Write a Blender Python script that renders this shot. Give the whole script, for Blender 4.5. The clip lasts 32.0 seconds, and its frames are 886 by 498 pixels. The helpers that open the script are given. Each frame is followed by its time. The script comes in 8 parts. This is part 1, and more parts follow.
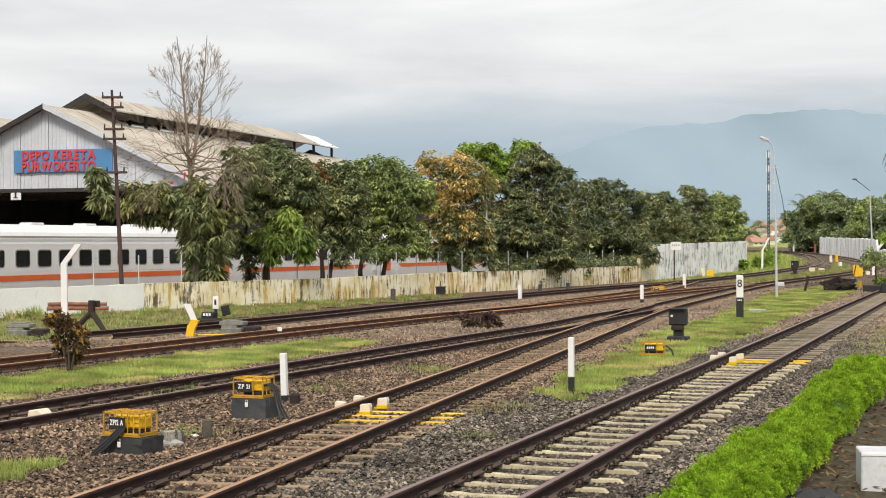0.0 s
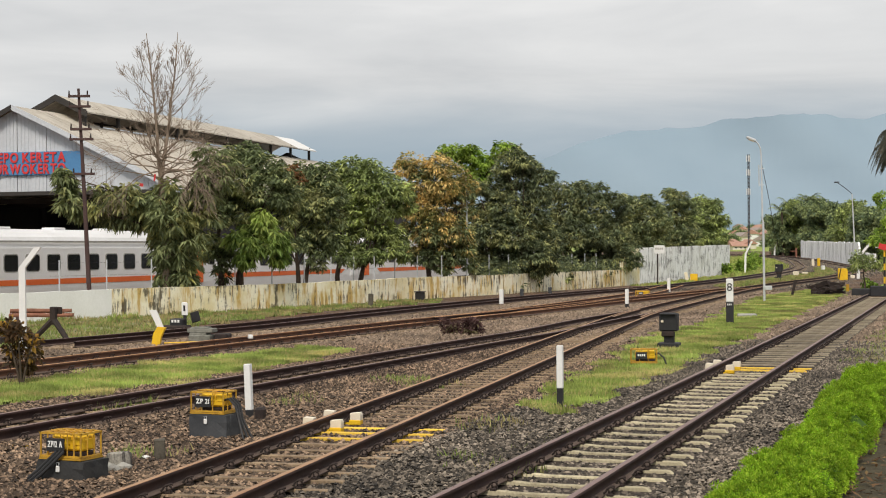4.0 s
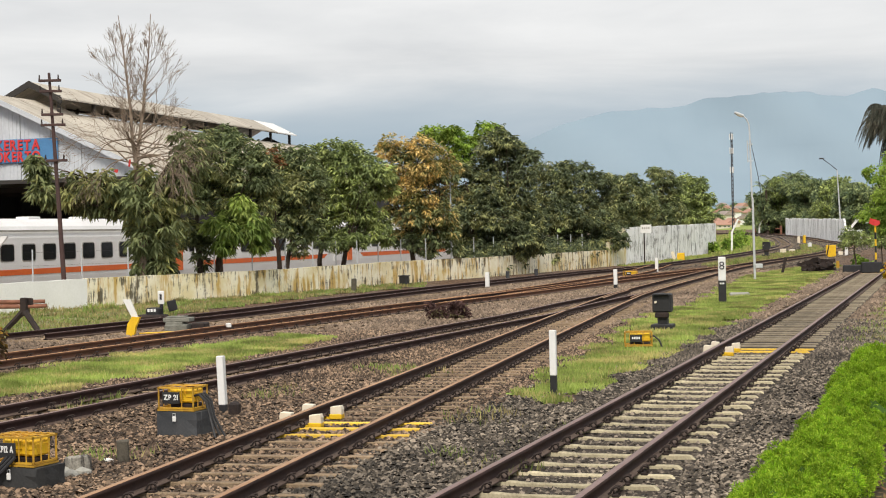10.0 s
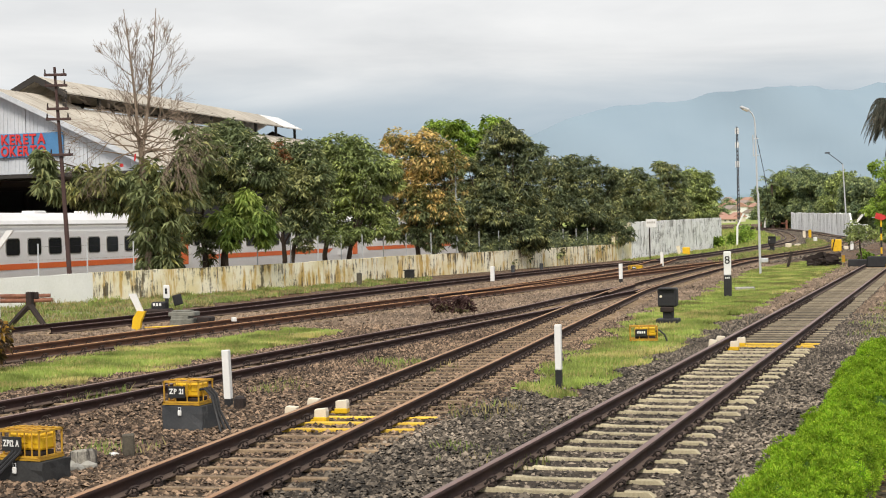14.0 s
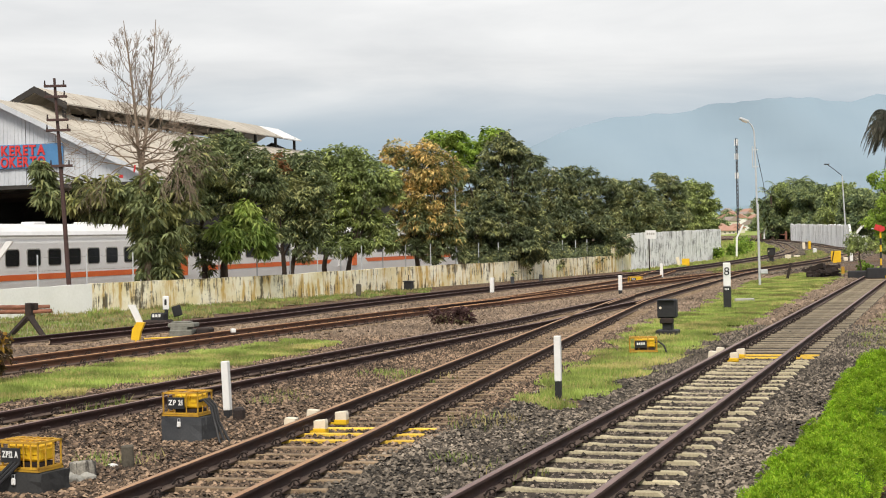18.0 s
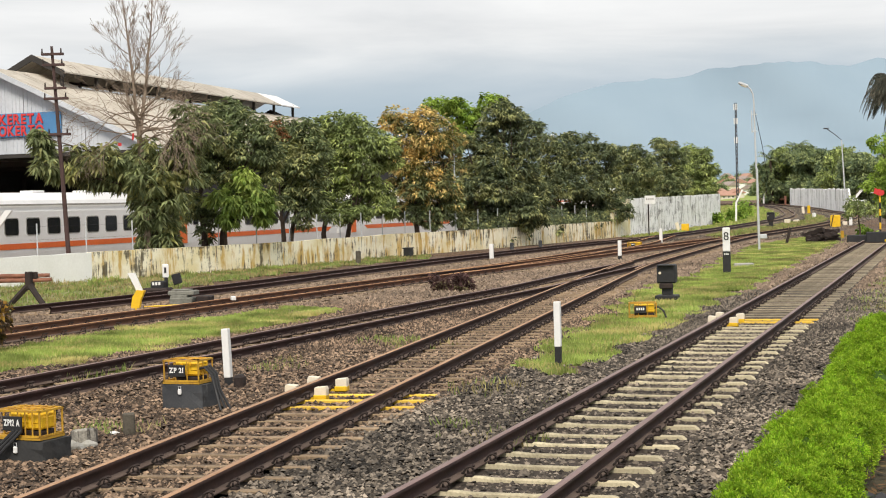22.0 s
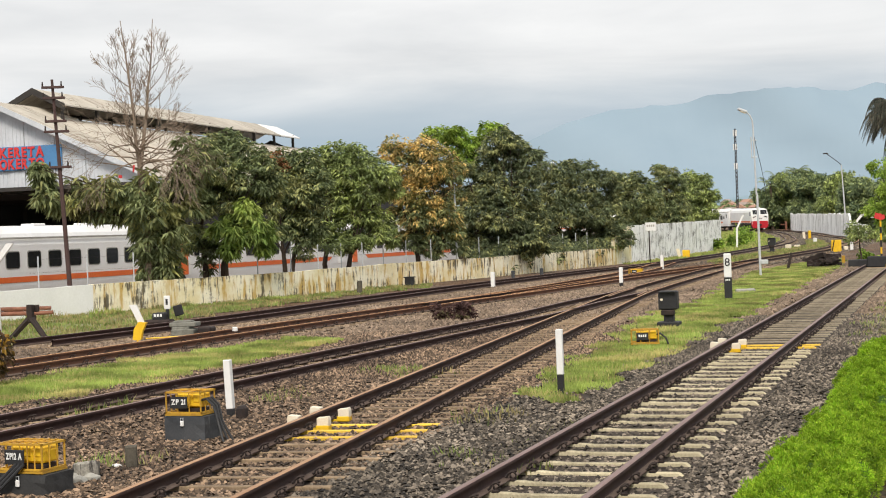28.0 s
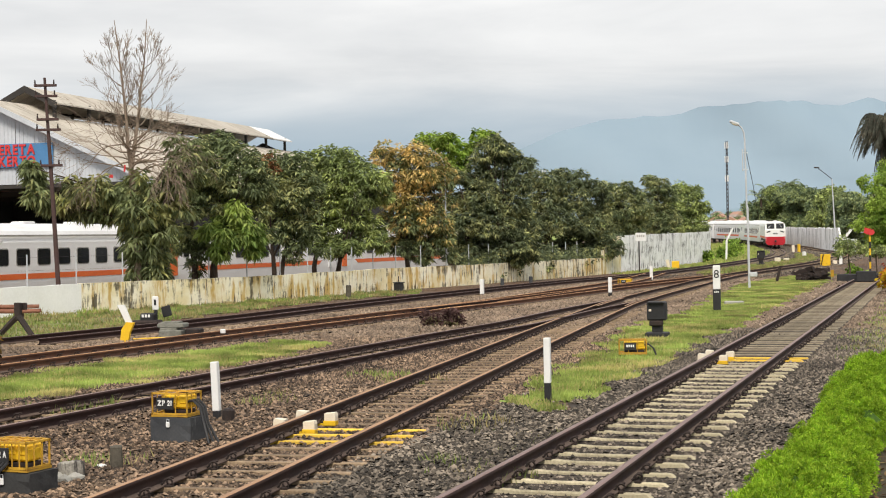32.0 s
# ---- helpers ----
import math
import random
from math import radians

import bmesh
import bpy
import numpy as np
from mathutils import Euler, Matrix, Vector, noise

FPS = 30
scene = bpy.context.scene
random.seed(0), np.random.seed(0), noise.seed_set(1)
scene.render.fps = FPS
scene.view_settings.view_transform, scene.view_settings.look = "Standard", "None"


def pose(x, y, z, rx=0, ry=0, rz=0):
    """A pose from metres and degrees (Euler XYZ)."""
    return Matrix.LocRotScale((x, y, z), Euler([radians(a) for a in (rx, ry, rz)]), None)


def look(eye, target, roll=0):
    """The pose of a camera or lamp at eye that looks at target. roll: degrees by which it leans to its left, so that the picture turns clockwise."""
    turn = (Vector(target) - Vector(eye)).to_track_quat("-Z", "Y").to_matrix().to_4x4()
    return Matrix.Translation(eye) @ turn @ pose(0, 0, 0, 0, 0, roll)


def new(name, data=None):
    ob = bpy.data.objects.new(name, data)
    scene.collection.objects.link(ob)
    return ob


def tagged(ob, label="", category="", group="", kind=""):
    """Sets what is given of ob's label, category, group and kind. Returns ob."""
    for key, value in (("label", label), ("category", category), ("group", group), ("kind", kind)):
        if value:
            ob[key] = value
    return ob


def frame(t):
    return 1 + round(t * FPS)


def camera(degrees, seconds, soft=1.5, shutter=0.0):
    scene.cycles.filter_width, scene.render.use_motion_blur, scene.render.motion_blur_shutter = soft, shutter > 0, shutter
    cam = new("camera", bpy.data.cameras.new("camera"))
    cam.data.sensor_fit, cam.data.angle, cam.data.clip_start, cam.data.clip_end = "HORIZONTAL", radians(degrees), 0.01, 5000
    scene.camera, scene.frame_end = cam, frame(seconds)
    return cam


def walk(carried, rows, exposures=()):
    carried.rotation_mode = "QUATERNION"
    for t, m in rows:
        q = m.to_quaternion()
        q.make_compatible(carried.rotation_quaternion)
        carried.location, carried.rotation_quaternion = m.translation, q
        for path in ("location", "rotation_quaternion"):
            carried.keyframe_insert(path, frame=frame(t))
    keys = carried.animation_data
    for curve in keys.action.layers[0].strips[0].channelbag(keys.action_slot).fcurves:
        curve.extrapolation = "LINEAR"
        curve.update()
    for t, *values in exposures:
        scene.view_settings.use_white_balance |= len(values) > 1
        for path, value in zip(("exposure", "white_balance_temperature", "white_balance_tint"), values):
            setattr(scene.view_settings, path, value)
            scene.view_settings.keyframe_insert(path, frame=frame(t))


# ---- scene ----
# camera: one lens, a hand-held stand on the platform end
cam = camera(32.38, 32.0, soft=1.05)
ROWS = [
    (0.0, 0.03, -3.15, 2.197, 1.243, -0.166, 0.215),
    (0.5, 0.03, -3.15, 2.197, 1.552, -0.057, 0.118),
    (1.0, 0.03, -3.15, 2.197, 1.635, -0.041, 0.094),
    (1.5, 0.03, -3.15, 2.197, 1.166, 0.021, 0.271),
    (2.0, 0.03, -3.15, 2.197, 0.870, 0.116, 0.410),
    (2.5, 0.03, -3.15, 2.197, 0.739, 0.398, 0.598),
    (2.6, 0.03, -3.15, 2.197, 0.735, 0.415, 0.598),
    (2.8, 0.015, -1.58, 2.145, 0.715, 0.430, 0.600),
    (3.0, 0.015, -1.58, 2.145, 0.676, 0.396, 0.570),
    (3.5, 0.015, -1.58, 2.145, 0.515, 0.157, 0.318),
    (5.5, 0.00, 0.00, 2.098, 0.200, -0.097, 0.820),
    (6.0, 0.00, 0.00, 2.098, 0.166, -0.131, 1.058),
    (6.5, 0.00, 0.00, 2.098, 0.087, -0.101, 1.125),
    (7.0, 0.00, 0.00, 2.098, 0.284, -0.063, 1.151),
    (7.5, 0.00, 0.00, 2.098, 0.426, -0.218, 1.099),
    (8.0, 0.00, 0.00, 2.098, 0.330, -0.467, 1.049),
    (8.5, 0.00, 0.00, 2.098, 0.132, -0.517, 0.834),
    (9.0, 0.00, 0.00, 2.098, -0.072, -0.498, 1.100),
    (9.5, 0.00, 0.00, 2.098, -0.345, -0.568, 1.305),
    (10.0, 0.00, 0.00, 2.098, -0.129, -0.607, 1.316),
    (10.5, 0.00, 0.00, 2.098, -0.288, -0.580, 1.013),
    (11.0, 0.00, 0.00, 2.098, -0.214, -0.549, 0.939),
    (11.5, 0.00, 0.00, 2.098, -0.064, -0.504, 1.022),
    (12.0, 0.00, 0.00, 2.098, 0.070, -0.598, 1.140),
    (12.5, 0.00, 0.00, 2.098, 0.059, -0.631, 1.054),
    (13.0, 0.00, 0.00, 2.098, 0.000, -0.592, 1.301),
    (13.5, 0.00, 0.00, 2.098, 0.003, -0.705, 1.218),
    (14.0, 0.00, 0.00, 2.098, 0.068, -0.817, 1.300),
    (14.5, 0.00, 0.00, 2.098, 0.135, -0.934, 1.194),
    (16.5, 0.00, 0.00, 2.098, 0.058, -0.673, 0.876),
    (17.0, 0.00, 0.00, 2.098, -0.094, -0.569, 0.839),
    (17.5, 0.00, 0.00, 2.098, -0.082, -0.540, 0.922),
    (18.0, 0.00, 0.00, 2.098, 0.050, -0.396, 1.274),
    (18.5, 0.00, 0.00, 2.098, 0.064, -0.266, 1.289),
    (19.0, 0.00, 0.00, 2.098, 0.064, -0.298, 1.282),
    (19.5, 0.00, 0.00, 2.098, -0.039, -0.657, 1.279),
    (20.0, 0.00, 0.00, 2.098, -0.015, -0.753, 1.286),
    (20.5, 0.00, 0.00, 2.098, -0.175, -0.707, 1.359),
    (21.0, 0.00, 0.00, 2.098, -0.215, -0.936, 1.380),
    (21.5, 0.00, 0.00, 2.098, -0.056, -1.280, 1.560),
    (22.0, 0.00, 0.00, 2.098, 0.022, -1.656, 1.591),
    (22.5, 0.00, 0.00, 2.098, 0.078, -1.557, 1.540),
    (23.0, 0.00, 0.00, 2.098, -0.118, -1.532, 1.646),
    (23.5, 0.00, 0.00, 2.098, -0.218, -1.216, 1.867),
    (24.0, 0.00, 0.00, 2.098, -0.177, -0.886, 2.186),
    (24.5, 0.00, 0.00, 2.098, -0.119, -0.862, 1.727),
    (25.0, 0.00, 0.00, 2.098, -0.240, -0.802, 2.033),
    (25.5, 0.00, 0.00, 2.098, -0.177, -0.694, 2.121),
    (27.5, 0.00, 0.00, 2.098, 0.030, -0.623, 2.202),
    (28.0, 0.00, 0.00, 2.098, 0.053, -0.574, 2.175),
    (28.5, 0.00, 0.00, 2.098, 0.059, -0.446, 2.316),
    (29.0, 0.00, 0.00, 2.098, -0.104, -0.118, 1.904),
    (29.5, 0.00, 0.00, 2.098, -0.225, 0.039, 1.654),
    (30.0, 0.00, 0.00, 2.098, -0.394, 0.115, 1.750),
    (30.5, 0.00, 0.00, 2.098, -0.378, 0.062, 1.671),
    (31.0, 0.00, 0.00, 2.098, -0.295, -0.042, 1.470),
    (31.5, 0.00, 0.00, 2.098, -0.312, -0.103, 1.106),
    (32.0, 0.00, 0.00, 2.098, -0.320, -0.348, 1.014),
]
walk(cam, [(t, pose(x, y, z, 90 + pitch, roll, yaw)) for t, x, y, z, yaw, pitch, roll in ROWS],
     [(0.0, 0.06), (2.5, 0.05), (2.8, -0.2), (3.5, -0.2), (5.5, -0.1), (7.0, -0.08), (10.0, 0.0), (13.0, 0.04), (20.0, 0.08), (23.0, 0.12), (32.0, 0.06)])


# ---- light: overcast sky, a broad weak sun ----
def build_world():
    w = bpy.data.worlds.new("overcast_sky")
    scene.world = w
    w.use_nodes = True
    nt = w.node_tree
    nt.nodes.clear()
    N, K = nt.nodes.new, nt.links.new
    out = N("ShaderNodeOutputWorld")
    tc = N("ShaderNodeTexCoord")
    sep = N("ShaderNodeSeparateXYZ")
    K(tc.outputs["Generated"], sep.inputs[0])
    # flat cloud sheet: stretch the noise sideways
    mp = N("ShaderNodeMapping")
    mp.inputs["Scale"].default_value = (2.2, 2.2, 13.0)
    mp.inputs["Location"].default_value = (0.4, 0.1, 0.7)
    K(tc.outputs["Generated"], mp.inputs["Vector"])
    nz = N("ShaderNodeTexNoise")
    nz.inputs["Scale"].default_value, nz.inputs["Detail"].default_value, nz.inputs["Roughness"].default_value = 1.6, 6.0, 0.52
    nz.inputs["Distortion"].default_value = 0.35
    K(mp.outputs[0], nz.inputs["Vector"])
    cl = N("ShaderNodeValToRGB")
    cl.color_ramp.elements[0].position, cl.color_ramp.elements[0].color = 0.30, (0.66, 0.665, 0.67, 1)
    cl.color_ramp.elements[1].position, cl.color_ramp.elements[1].color = 0.66, (0.905, 0.895, 0.88, 1)
    K(nz.outputs["Fac"], cl.inputs[0])
    # towards the horizon the haze turns blue grey
    hz = N("ShaderNodeMapRange")
    hz.inputs["From Min"].default_value, hz.inputs["From Max"].default_value = 0.056, 0.108
    hz.interpolation_type = "SMOOTHSTEP"
    wob = N("ShaderNodeMath")
    wob.operation = "MULTIPLY_ADD"
    wob.inputs[1].default_value = 0.05
    K(nz.outputs["Fac"], wob.inputs[0])
    K(sep.outputs["Z"], wob.inputs[2])
    sub = N("ShaderNodeMath")
    sub.operation = "SUBTRACT"
    sub.inputs[1].default_value = 0.025
    K(wob.outputs[0], sub.inputs[0])
    K(sub.outputs[0], hz.inputs["Value"])
    mx = N("ShaderNodeMix")
    mx.data_type = "RGBA"
    mx.inputs["A"].default_value = (0.372, 0.456, 0.53, 1)
    K(hz.outputs[0], mx.inputs["Factor"])
    K(cl.outputs[0], mx.inputs["B"])
    bg1 = N("ShaderNodeBackground")
    bg1.inputs["Strength"].default_value = 1.09
    K(mx.outputs["Result"], bg1.inputs["Color"])
    sky = N("ShaderNodeTexSky")
    sky.sky_type, sky.sun_disc = "NISHITA", False
    sky.sun_elevation, sky.sun_rotation = radians(52), radians(200)
    bg2 = N("ShaderNodeBackground")
    bg2.inputs["Strength"].default_value = 0.10
    K(sky.outputs[0], bg2.inputs["Color"])
    ms = N("ShaderNodeMixShader")
    ms.inputs[0].default_value = 0.93
    K(bg2.outputs[0], ms.inputs[1])
    K(bg1.outputs[0], ms.inputs[2])
    K(ms.outputs[0], out.inputs[0])


build_world()
sun = new("sun", bpy.data.lights.new("sun", "SUN"))
sun.data.energy, sun.data.angle, sun.data.color = 2.95, radians(16), (1.0, 0.915, 0.80)
sun.matrix_world = look((-8, -60, 90), (0, 20, 0))


# ---- materials ----
def mat(name, a, b=None, rough=0.8, scale=3.0, fine=40.0, bump=0.2, metal=0.0, streak=None, island=0.0, obj=0.0, spec=0.4, lo=0.35, hi=0.65, dist=0.02, streak2=None, world=False, top=None):
    """Two colours mixed by noise at two scales, with fine relief. streak: a third colour in runs down the face."""
    m = bpy.data.materials.new(name)
    m.use_nodes = True
    nt = m.node_tree
    N, K = nt.nodes.new, nt.links.new
    p = nt.nodes["Principled BSDF"]
    p.inputs["Roughness"].default_value, p.inputs["Metallic"].default_value = rough, metal
    p.inputs["Specular IOR Level"].default_value = spec
    b = b or tuple(v * 0.7 for v in a)
    tc = N("ShaderNodeTexCoord")
    where = N("ShaderNodeNewGeometry").outputs["Position"] if world else tc.outputs["Object"]
    n1 = N("ShaderNodeTexNoise")
    n1.inputs["Scale"].default_value, n1.inputs["Detail"].default_value, n1.inputs["Roughness"].default_value = scale, 5.0, 0.6
    n2 = N("ShaderNodeTexNoise")
    n2.inputs["Scale"].default_value, n2.inputs["Detail"].default_value = fine, 4.0
    for n in (n1, n2):
        K(where, n.inputs["Vector"])
    add = N("ShaderNodeMath")
    add.operation = "MULTIPLY_ADD"
    add.inputs[1].default_value = 0.35
    K(n2.outputs["Fac"], add.inputs[0])
    s1 = N("ShaderNodeMath")
    s1.operation = "MULTIPLY"
    s1.inputs[1].default_value = 0.65
    K(n1.outputs["Fac"], s1.inputs[0])
    K(s1.outputs[0], add.inputs[2])
    rg = N("ShaderNodeMapRange")
    rg.inputs["From Min"].default_value, rg.inputs["From Max"].default_value = lo, hi
    K(add.outputs[0], rg.inputs["Value"])
    fac = rg.outputs[0]
    mx = N("ShaderNodeMix")
    mx.data_type = "RGBA"
    mx.inputs["A"].default_value, mx.inputs["B"].default_value = (*a, 1), (*b, 1)
    K(fac, mx.inputs["Factor"])
    col = mx.outputs["Result"]
    for streak in [q for q in (streak2, streak) if q]:
        mp = N("ShaderNodeMapping")
        mp.inputs["Scale"].default_value = streak[2]
        K(where, mp.inputs["Vector"])
        n3 = N("ShaderNodeTexNoise")
        n3.inputs["Scale"].default_value, n3.inputs["Detail"].default_value, n3.inputs["Roughness"].default_value = 1.0, 5.0, 0.65
        K(mp.outputs[0], n3.inputs["Vector"])
        r3 = N("ShaderNodeMapRange")
        r3.inputs["From Min"].default_value, r3.inputs["From Max"].default_value = streak[1]
        K(n3.outputs["Fac"], r3.inputs["Value"])
        m3 = N("ShaderNodeMix")
        m3.data_type = "RGBA"
        m3.inputs["B"].default_value = (*streak[0], 1)
        K(r3.outputs[0], m3.inputs["Factor"])
        K(col, m3.inputs["A"])
        col = m3.outputs["Result"]
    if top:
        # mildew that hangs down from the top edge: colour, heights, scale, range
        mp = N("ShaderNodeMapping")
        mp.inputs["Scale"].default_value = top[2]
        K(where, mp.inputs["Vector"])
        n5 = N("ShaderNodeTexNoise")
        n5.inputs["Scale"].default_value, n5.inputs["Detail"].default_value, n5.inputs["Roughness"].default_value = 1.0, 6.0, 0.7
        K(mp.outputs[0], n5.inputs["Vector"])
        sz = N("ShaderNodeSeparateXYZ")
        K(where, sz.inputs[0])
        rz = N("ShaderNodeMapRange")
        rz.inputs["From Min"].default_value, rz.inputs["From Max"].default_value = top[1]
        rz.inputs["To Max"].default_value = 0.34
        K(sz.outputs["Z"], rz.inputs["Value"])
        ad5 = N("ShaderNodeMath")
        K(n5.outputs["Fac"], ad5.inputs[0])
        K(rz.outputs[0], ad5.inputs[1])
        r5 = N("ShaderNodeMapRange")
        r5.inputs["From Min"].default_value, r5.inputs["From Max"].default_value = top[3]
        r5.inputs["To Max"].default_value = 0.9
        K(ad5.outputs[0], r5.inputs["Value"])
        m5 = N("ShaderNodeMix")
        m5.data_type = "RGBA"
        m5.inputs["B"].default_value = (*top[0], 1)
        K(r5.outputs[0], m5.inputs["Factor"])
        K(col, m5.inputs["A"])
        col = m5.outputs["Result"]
    if island or obj:
        if island:
            g = N("ShaderNodeNewGeometry")
            rnd = g.outputs["Random Per Island"]
        else:
            g = N("ShaderNodeObjectInfo")
            rnd = g.outputs["Random"]
        amt = island or obj
        r4 = N("ShaderNodeMapRange")
        r4.inputs["To Min"].default_value, r4.inputs["To Max"].default_value = 1 - amt, 1 + amt
        if amt > 0.7:
            # many dark pieces, few pale ones
            pw = N("ShaderNodeMath")
            pw.operation = "POWER"
            pw.inputs[1].default_value = 2.0
            K(rnd, pw.inputs[0])
            rnd = pw.outputs[0]
            r4.inputs["To Min"].default_value, r4.inputs["To Max"].default_value = 0.22, 2.3
        K(rnd, r4.inputs["Value"])
        hs = N("ShaderNodeHueSaturation")
        K(r4.outputs[0], hs.inputs["Value"])
        K(col, hs.inputs["Color"])
        col = hs.outputs[0]
    K(col, p.inputs["Base Color"])
    if bump:
        bp = N("ShaderNodeBump")
        bp.inputs["Strength"].default_value, bp.inputs["Distance"].default_value = bump, dist
        K(add.outputs[0], bp.inputs["Height"])
        K(bp.outputs[0], p.inputs["Normal"])
    return m


def leaf_mat(name, a, b, c, share=0.15, clump=1.7):
    """Leaves: two greens per leaf and patches of a third colour over the crown."""
    m = bpy.data.materials.new(name)
    m.use_nodes = True
    nt = m.node_tree
    N, K = nt.nodes.new, nt.links.new
    p = nt.nodes["Principled BSDF"]
    p.inputs["Roughness"].default_value = 0.62
    p.inputs["Specular IOR Level"].default_value = 0.18
    g = N("ShaderNodeNewGeometry")
    mx = N("ShaderNodeMix")
    mx.data_type = "RGBA"
    mx.inputs["A"].default_value, mx.inputs["B"].default_value = (*a, 1), (*b, 1)
    K(g.outputs["Random Per Island"], mx.inputs["Factor"])
    tc = N("ShaderNodeTexCoord")
    nz = N("ShaderNodeTexNoise")
    nz.inputs["Scale"].default_value, nz.inputs["Detail"].default_value = 0.75, 3.0
    K(tc.outputs["Object"], nz.inputs["Vector"])
    ad = N("ShaderNodeMath")
    ad.operation = "MULTIPLY_ADD"
    ad.inputs[1].default_value = 0.22
    K(g.outputs["Random Per Island"], ad.inputs[0])
    K(nz.outputs["Fac"], ad.inputs[2])
    r = N("ShaderNodeMapRange")
    r.inputs["From Min"].default_value, r.inputs["From Max"].default_value = 0.78 - share, 0.86 - share
    K(ad.outputs[0], r.inputs["Value"])
    m2 = N("ShaderNodeMix")
    m2.data_type = "RGBA"
    m2.inputs["B"].default_value = (*c, 1)
    K(r.outputs[0], m2.inputs["Factor"])
    K(mx.outputs["Result"], m2.inputs["A"])
    # value noise per clump imitates lit and shaded masses of foliage
    nv = N("ShaderNodeTexNoise")
    nv.inputs["Scale"].default_value, nv.inputs["Detail"].default_value = clump, 2.0
    K(tc.outputs["Object"], nv.inputs["Vector"])
    rv = N("ShaderNodeMapRange")
    rv.inputs["From Min"].default_value, rv.inputs["From Max"].default_value = 0.32, 0.68
    rv.inputs["To Min"].default_value, rv.inputs["To Max"].default_value = 0.50, 1.5
    K(nv.outputs["Fac"], rv.inputs["Value"])
    hv = N("ShaderNodeHueSaturation")
    K(rv.outputs[0], hv.inputs["Value"])
    K(m2.outputs["Result"], hv.inputs["Color"])
    K(hv.outputs[0], p.inputs["Base Color"])
    tr = N("ShaderNodeBsdfTranslucent")
    K(hv.outputs[0], tr.inputs["Color"])
    ms = N("ShaderNodeMixShader")
    ms.inputs[0].default_value = 0.3
    K(p.outputs[0], ms.inputs[1])
    K(tr.outputs[0], ms.inputs[2])
    K(ms.outputs[0], nt.nodes["Material Output"].inputs[0])
    return m


def ground_mat(name, cols, cell=22.0, bump=0.6, patch=0.25):
    """Loose stones by cells of random tone over two soil colours."""
    m = bpy.data.materials.new(name)
    m.use_nodes = True
    nt = m.node_tree
    N, K = nt.nodes.new, nt.links.new
    p = nt.nodes["Principled BSDF"]
    p.inputs["Roughness"].default_value, p.inputs["Specular IOR Level"].default_value = 0.95, 0.2
    tc = N("ShaderNodeTexCoord")
    vo = N("ShaderNodeTexVoronoi")
    vo.inputs["Scale"].default_value = cell
    K(tc.outputs["Object"], vo.inputs["Vector"])
    sep = N("ShaderNodeSeparateColor")
    K(vo.outputs["Color"], sep.inputs[0])
    rp = N("ShaderNodeValToRGB")
    rp.color_ramp.elements[0].color, rp.color_ramp.elements[1].color = (*cols[0], 1), (*cols[1], 1)
    e = rp.color_ramp.elements.new(0.6)
    e.color = (*cols[2], 1)
    K(sep.outputs[0], rp.inputs[0])
    nz = N("ShaderNodeTexNoise")
    nz.inputs["Scale"].default_value, nz.inputs["Detail"].default_value = patch, 6.0
    K(tc.outputs["Object"], nz.inputs["Vector"])
    r = N("ShaderNodeMapRange")
    r.inputs["From Min"].default_value, r.inputs["From Max"].default_value = 0.40, 0.62
    K(nz.outputs["Fac"], r.inputs["Value"])
    mx = N("ShaderNodeMix")
    mx.data_type = "RGBA"
    mx.blend_type = "MULTIPLY"
    mx.inputs["B"].default_value = (*cols[3], 1)
    K(r.outputs[0], mx.inputs["Factor"])
    K(rp.outputs[0], mx.inputs["A"])
    K(mx.outputs["Result"], p.inputs["Base Color"])
    bp = N("ShaderNodeBump")
    bp.inputs["Strength"].default_value, bp.inputs["Distance"].default_value = bump, 0.05
    bp.invert = True
    K(vo.outputs["Distance"], bp.inputs["Height"])
    K(bp.outputs[0], p.inputs["Normal"])
    return m


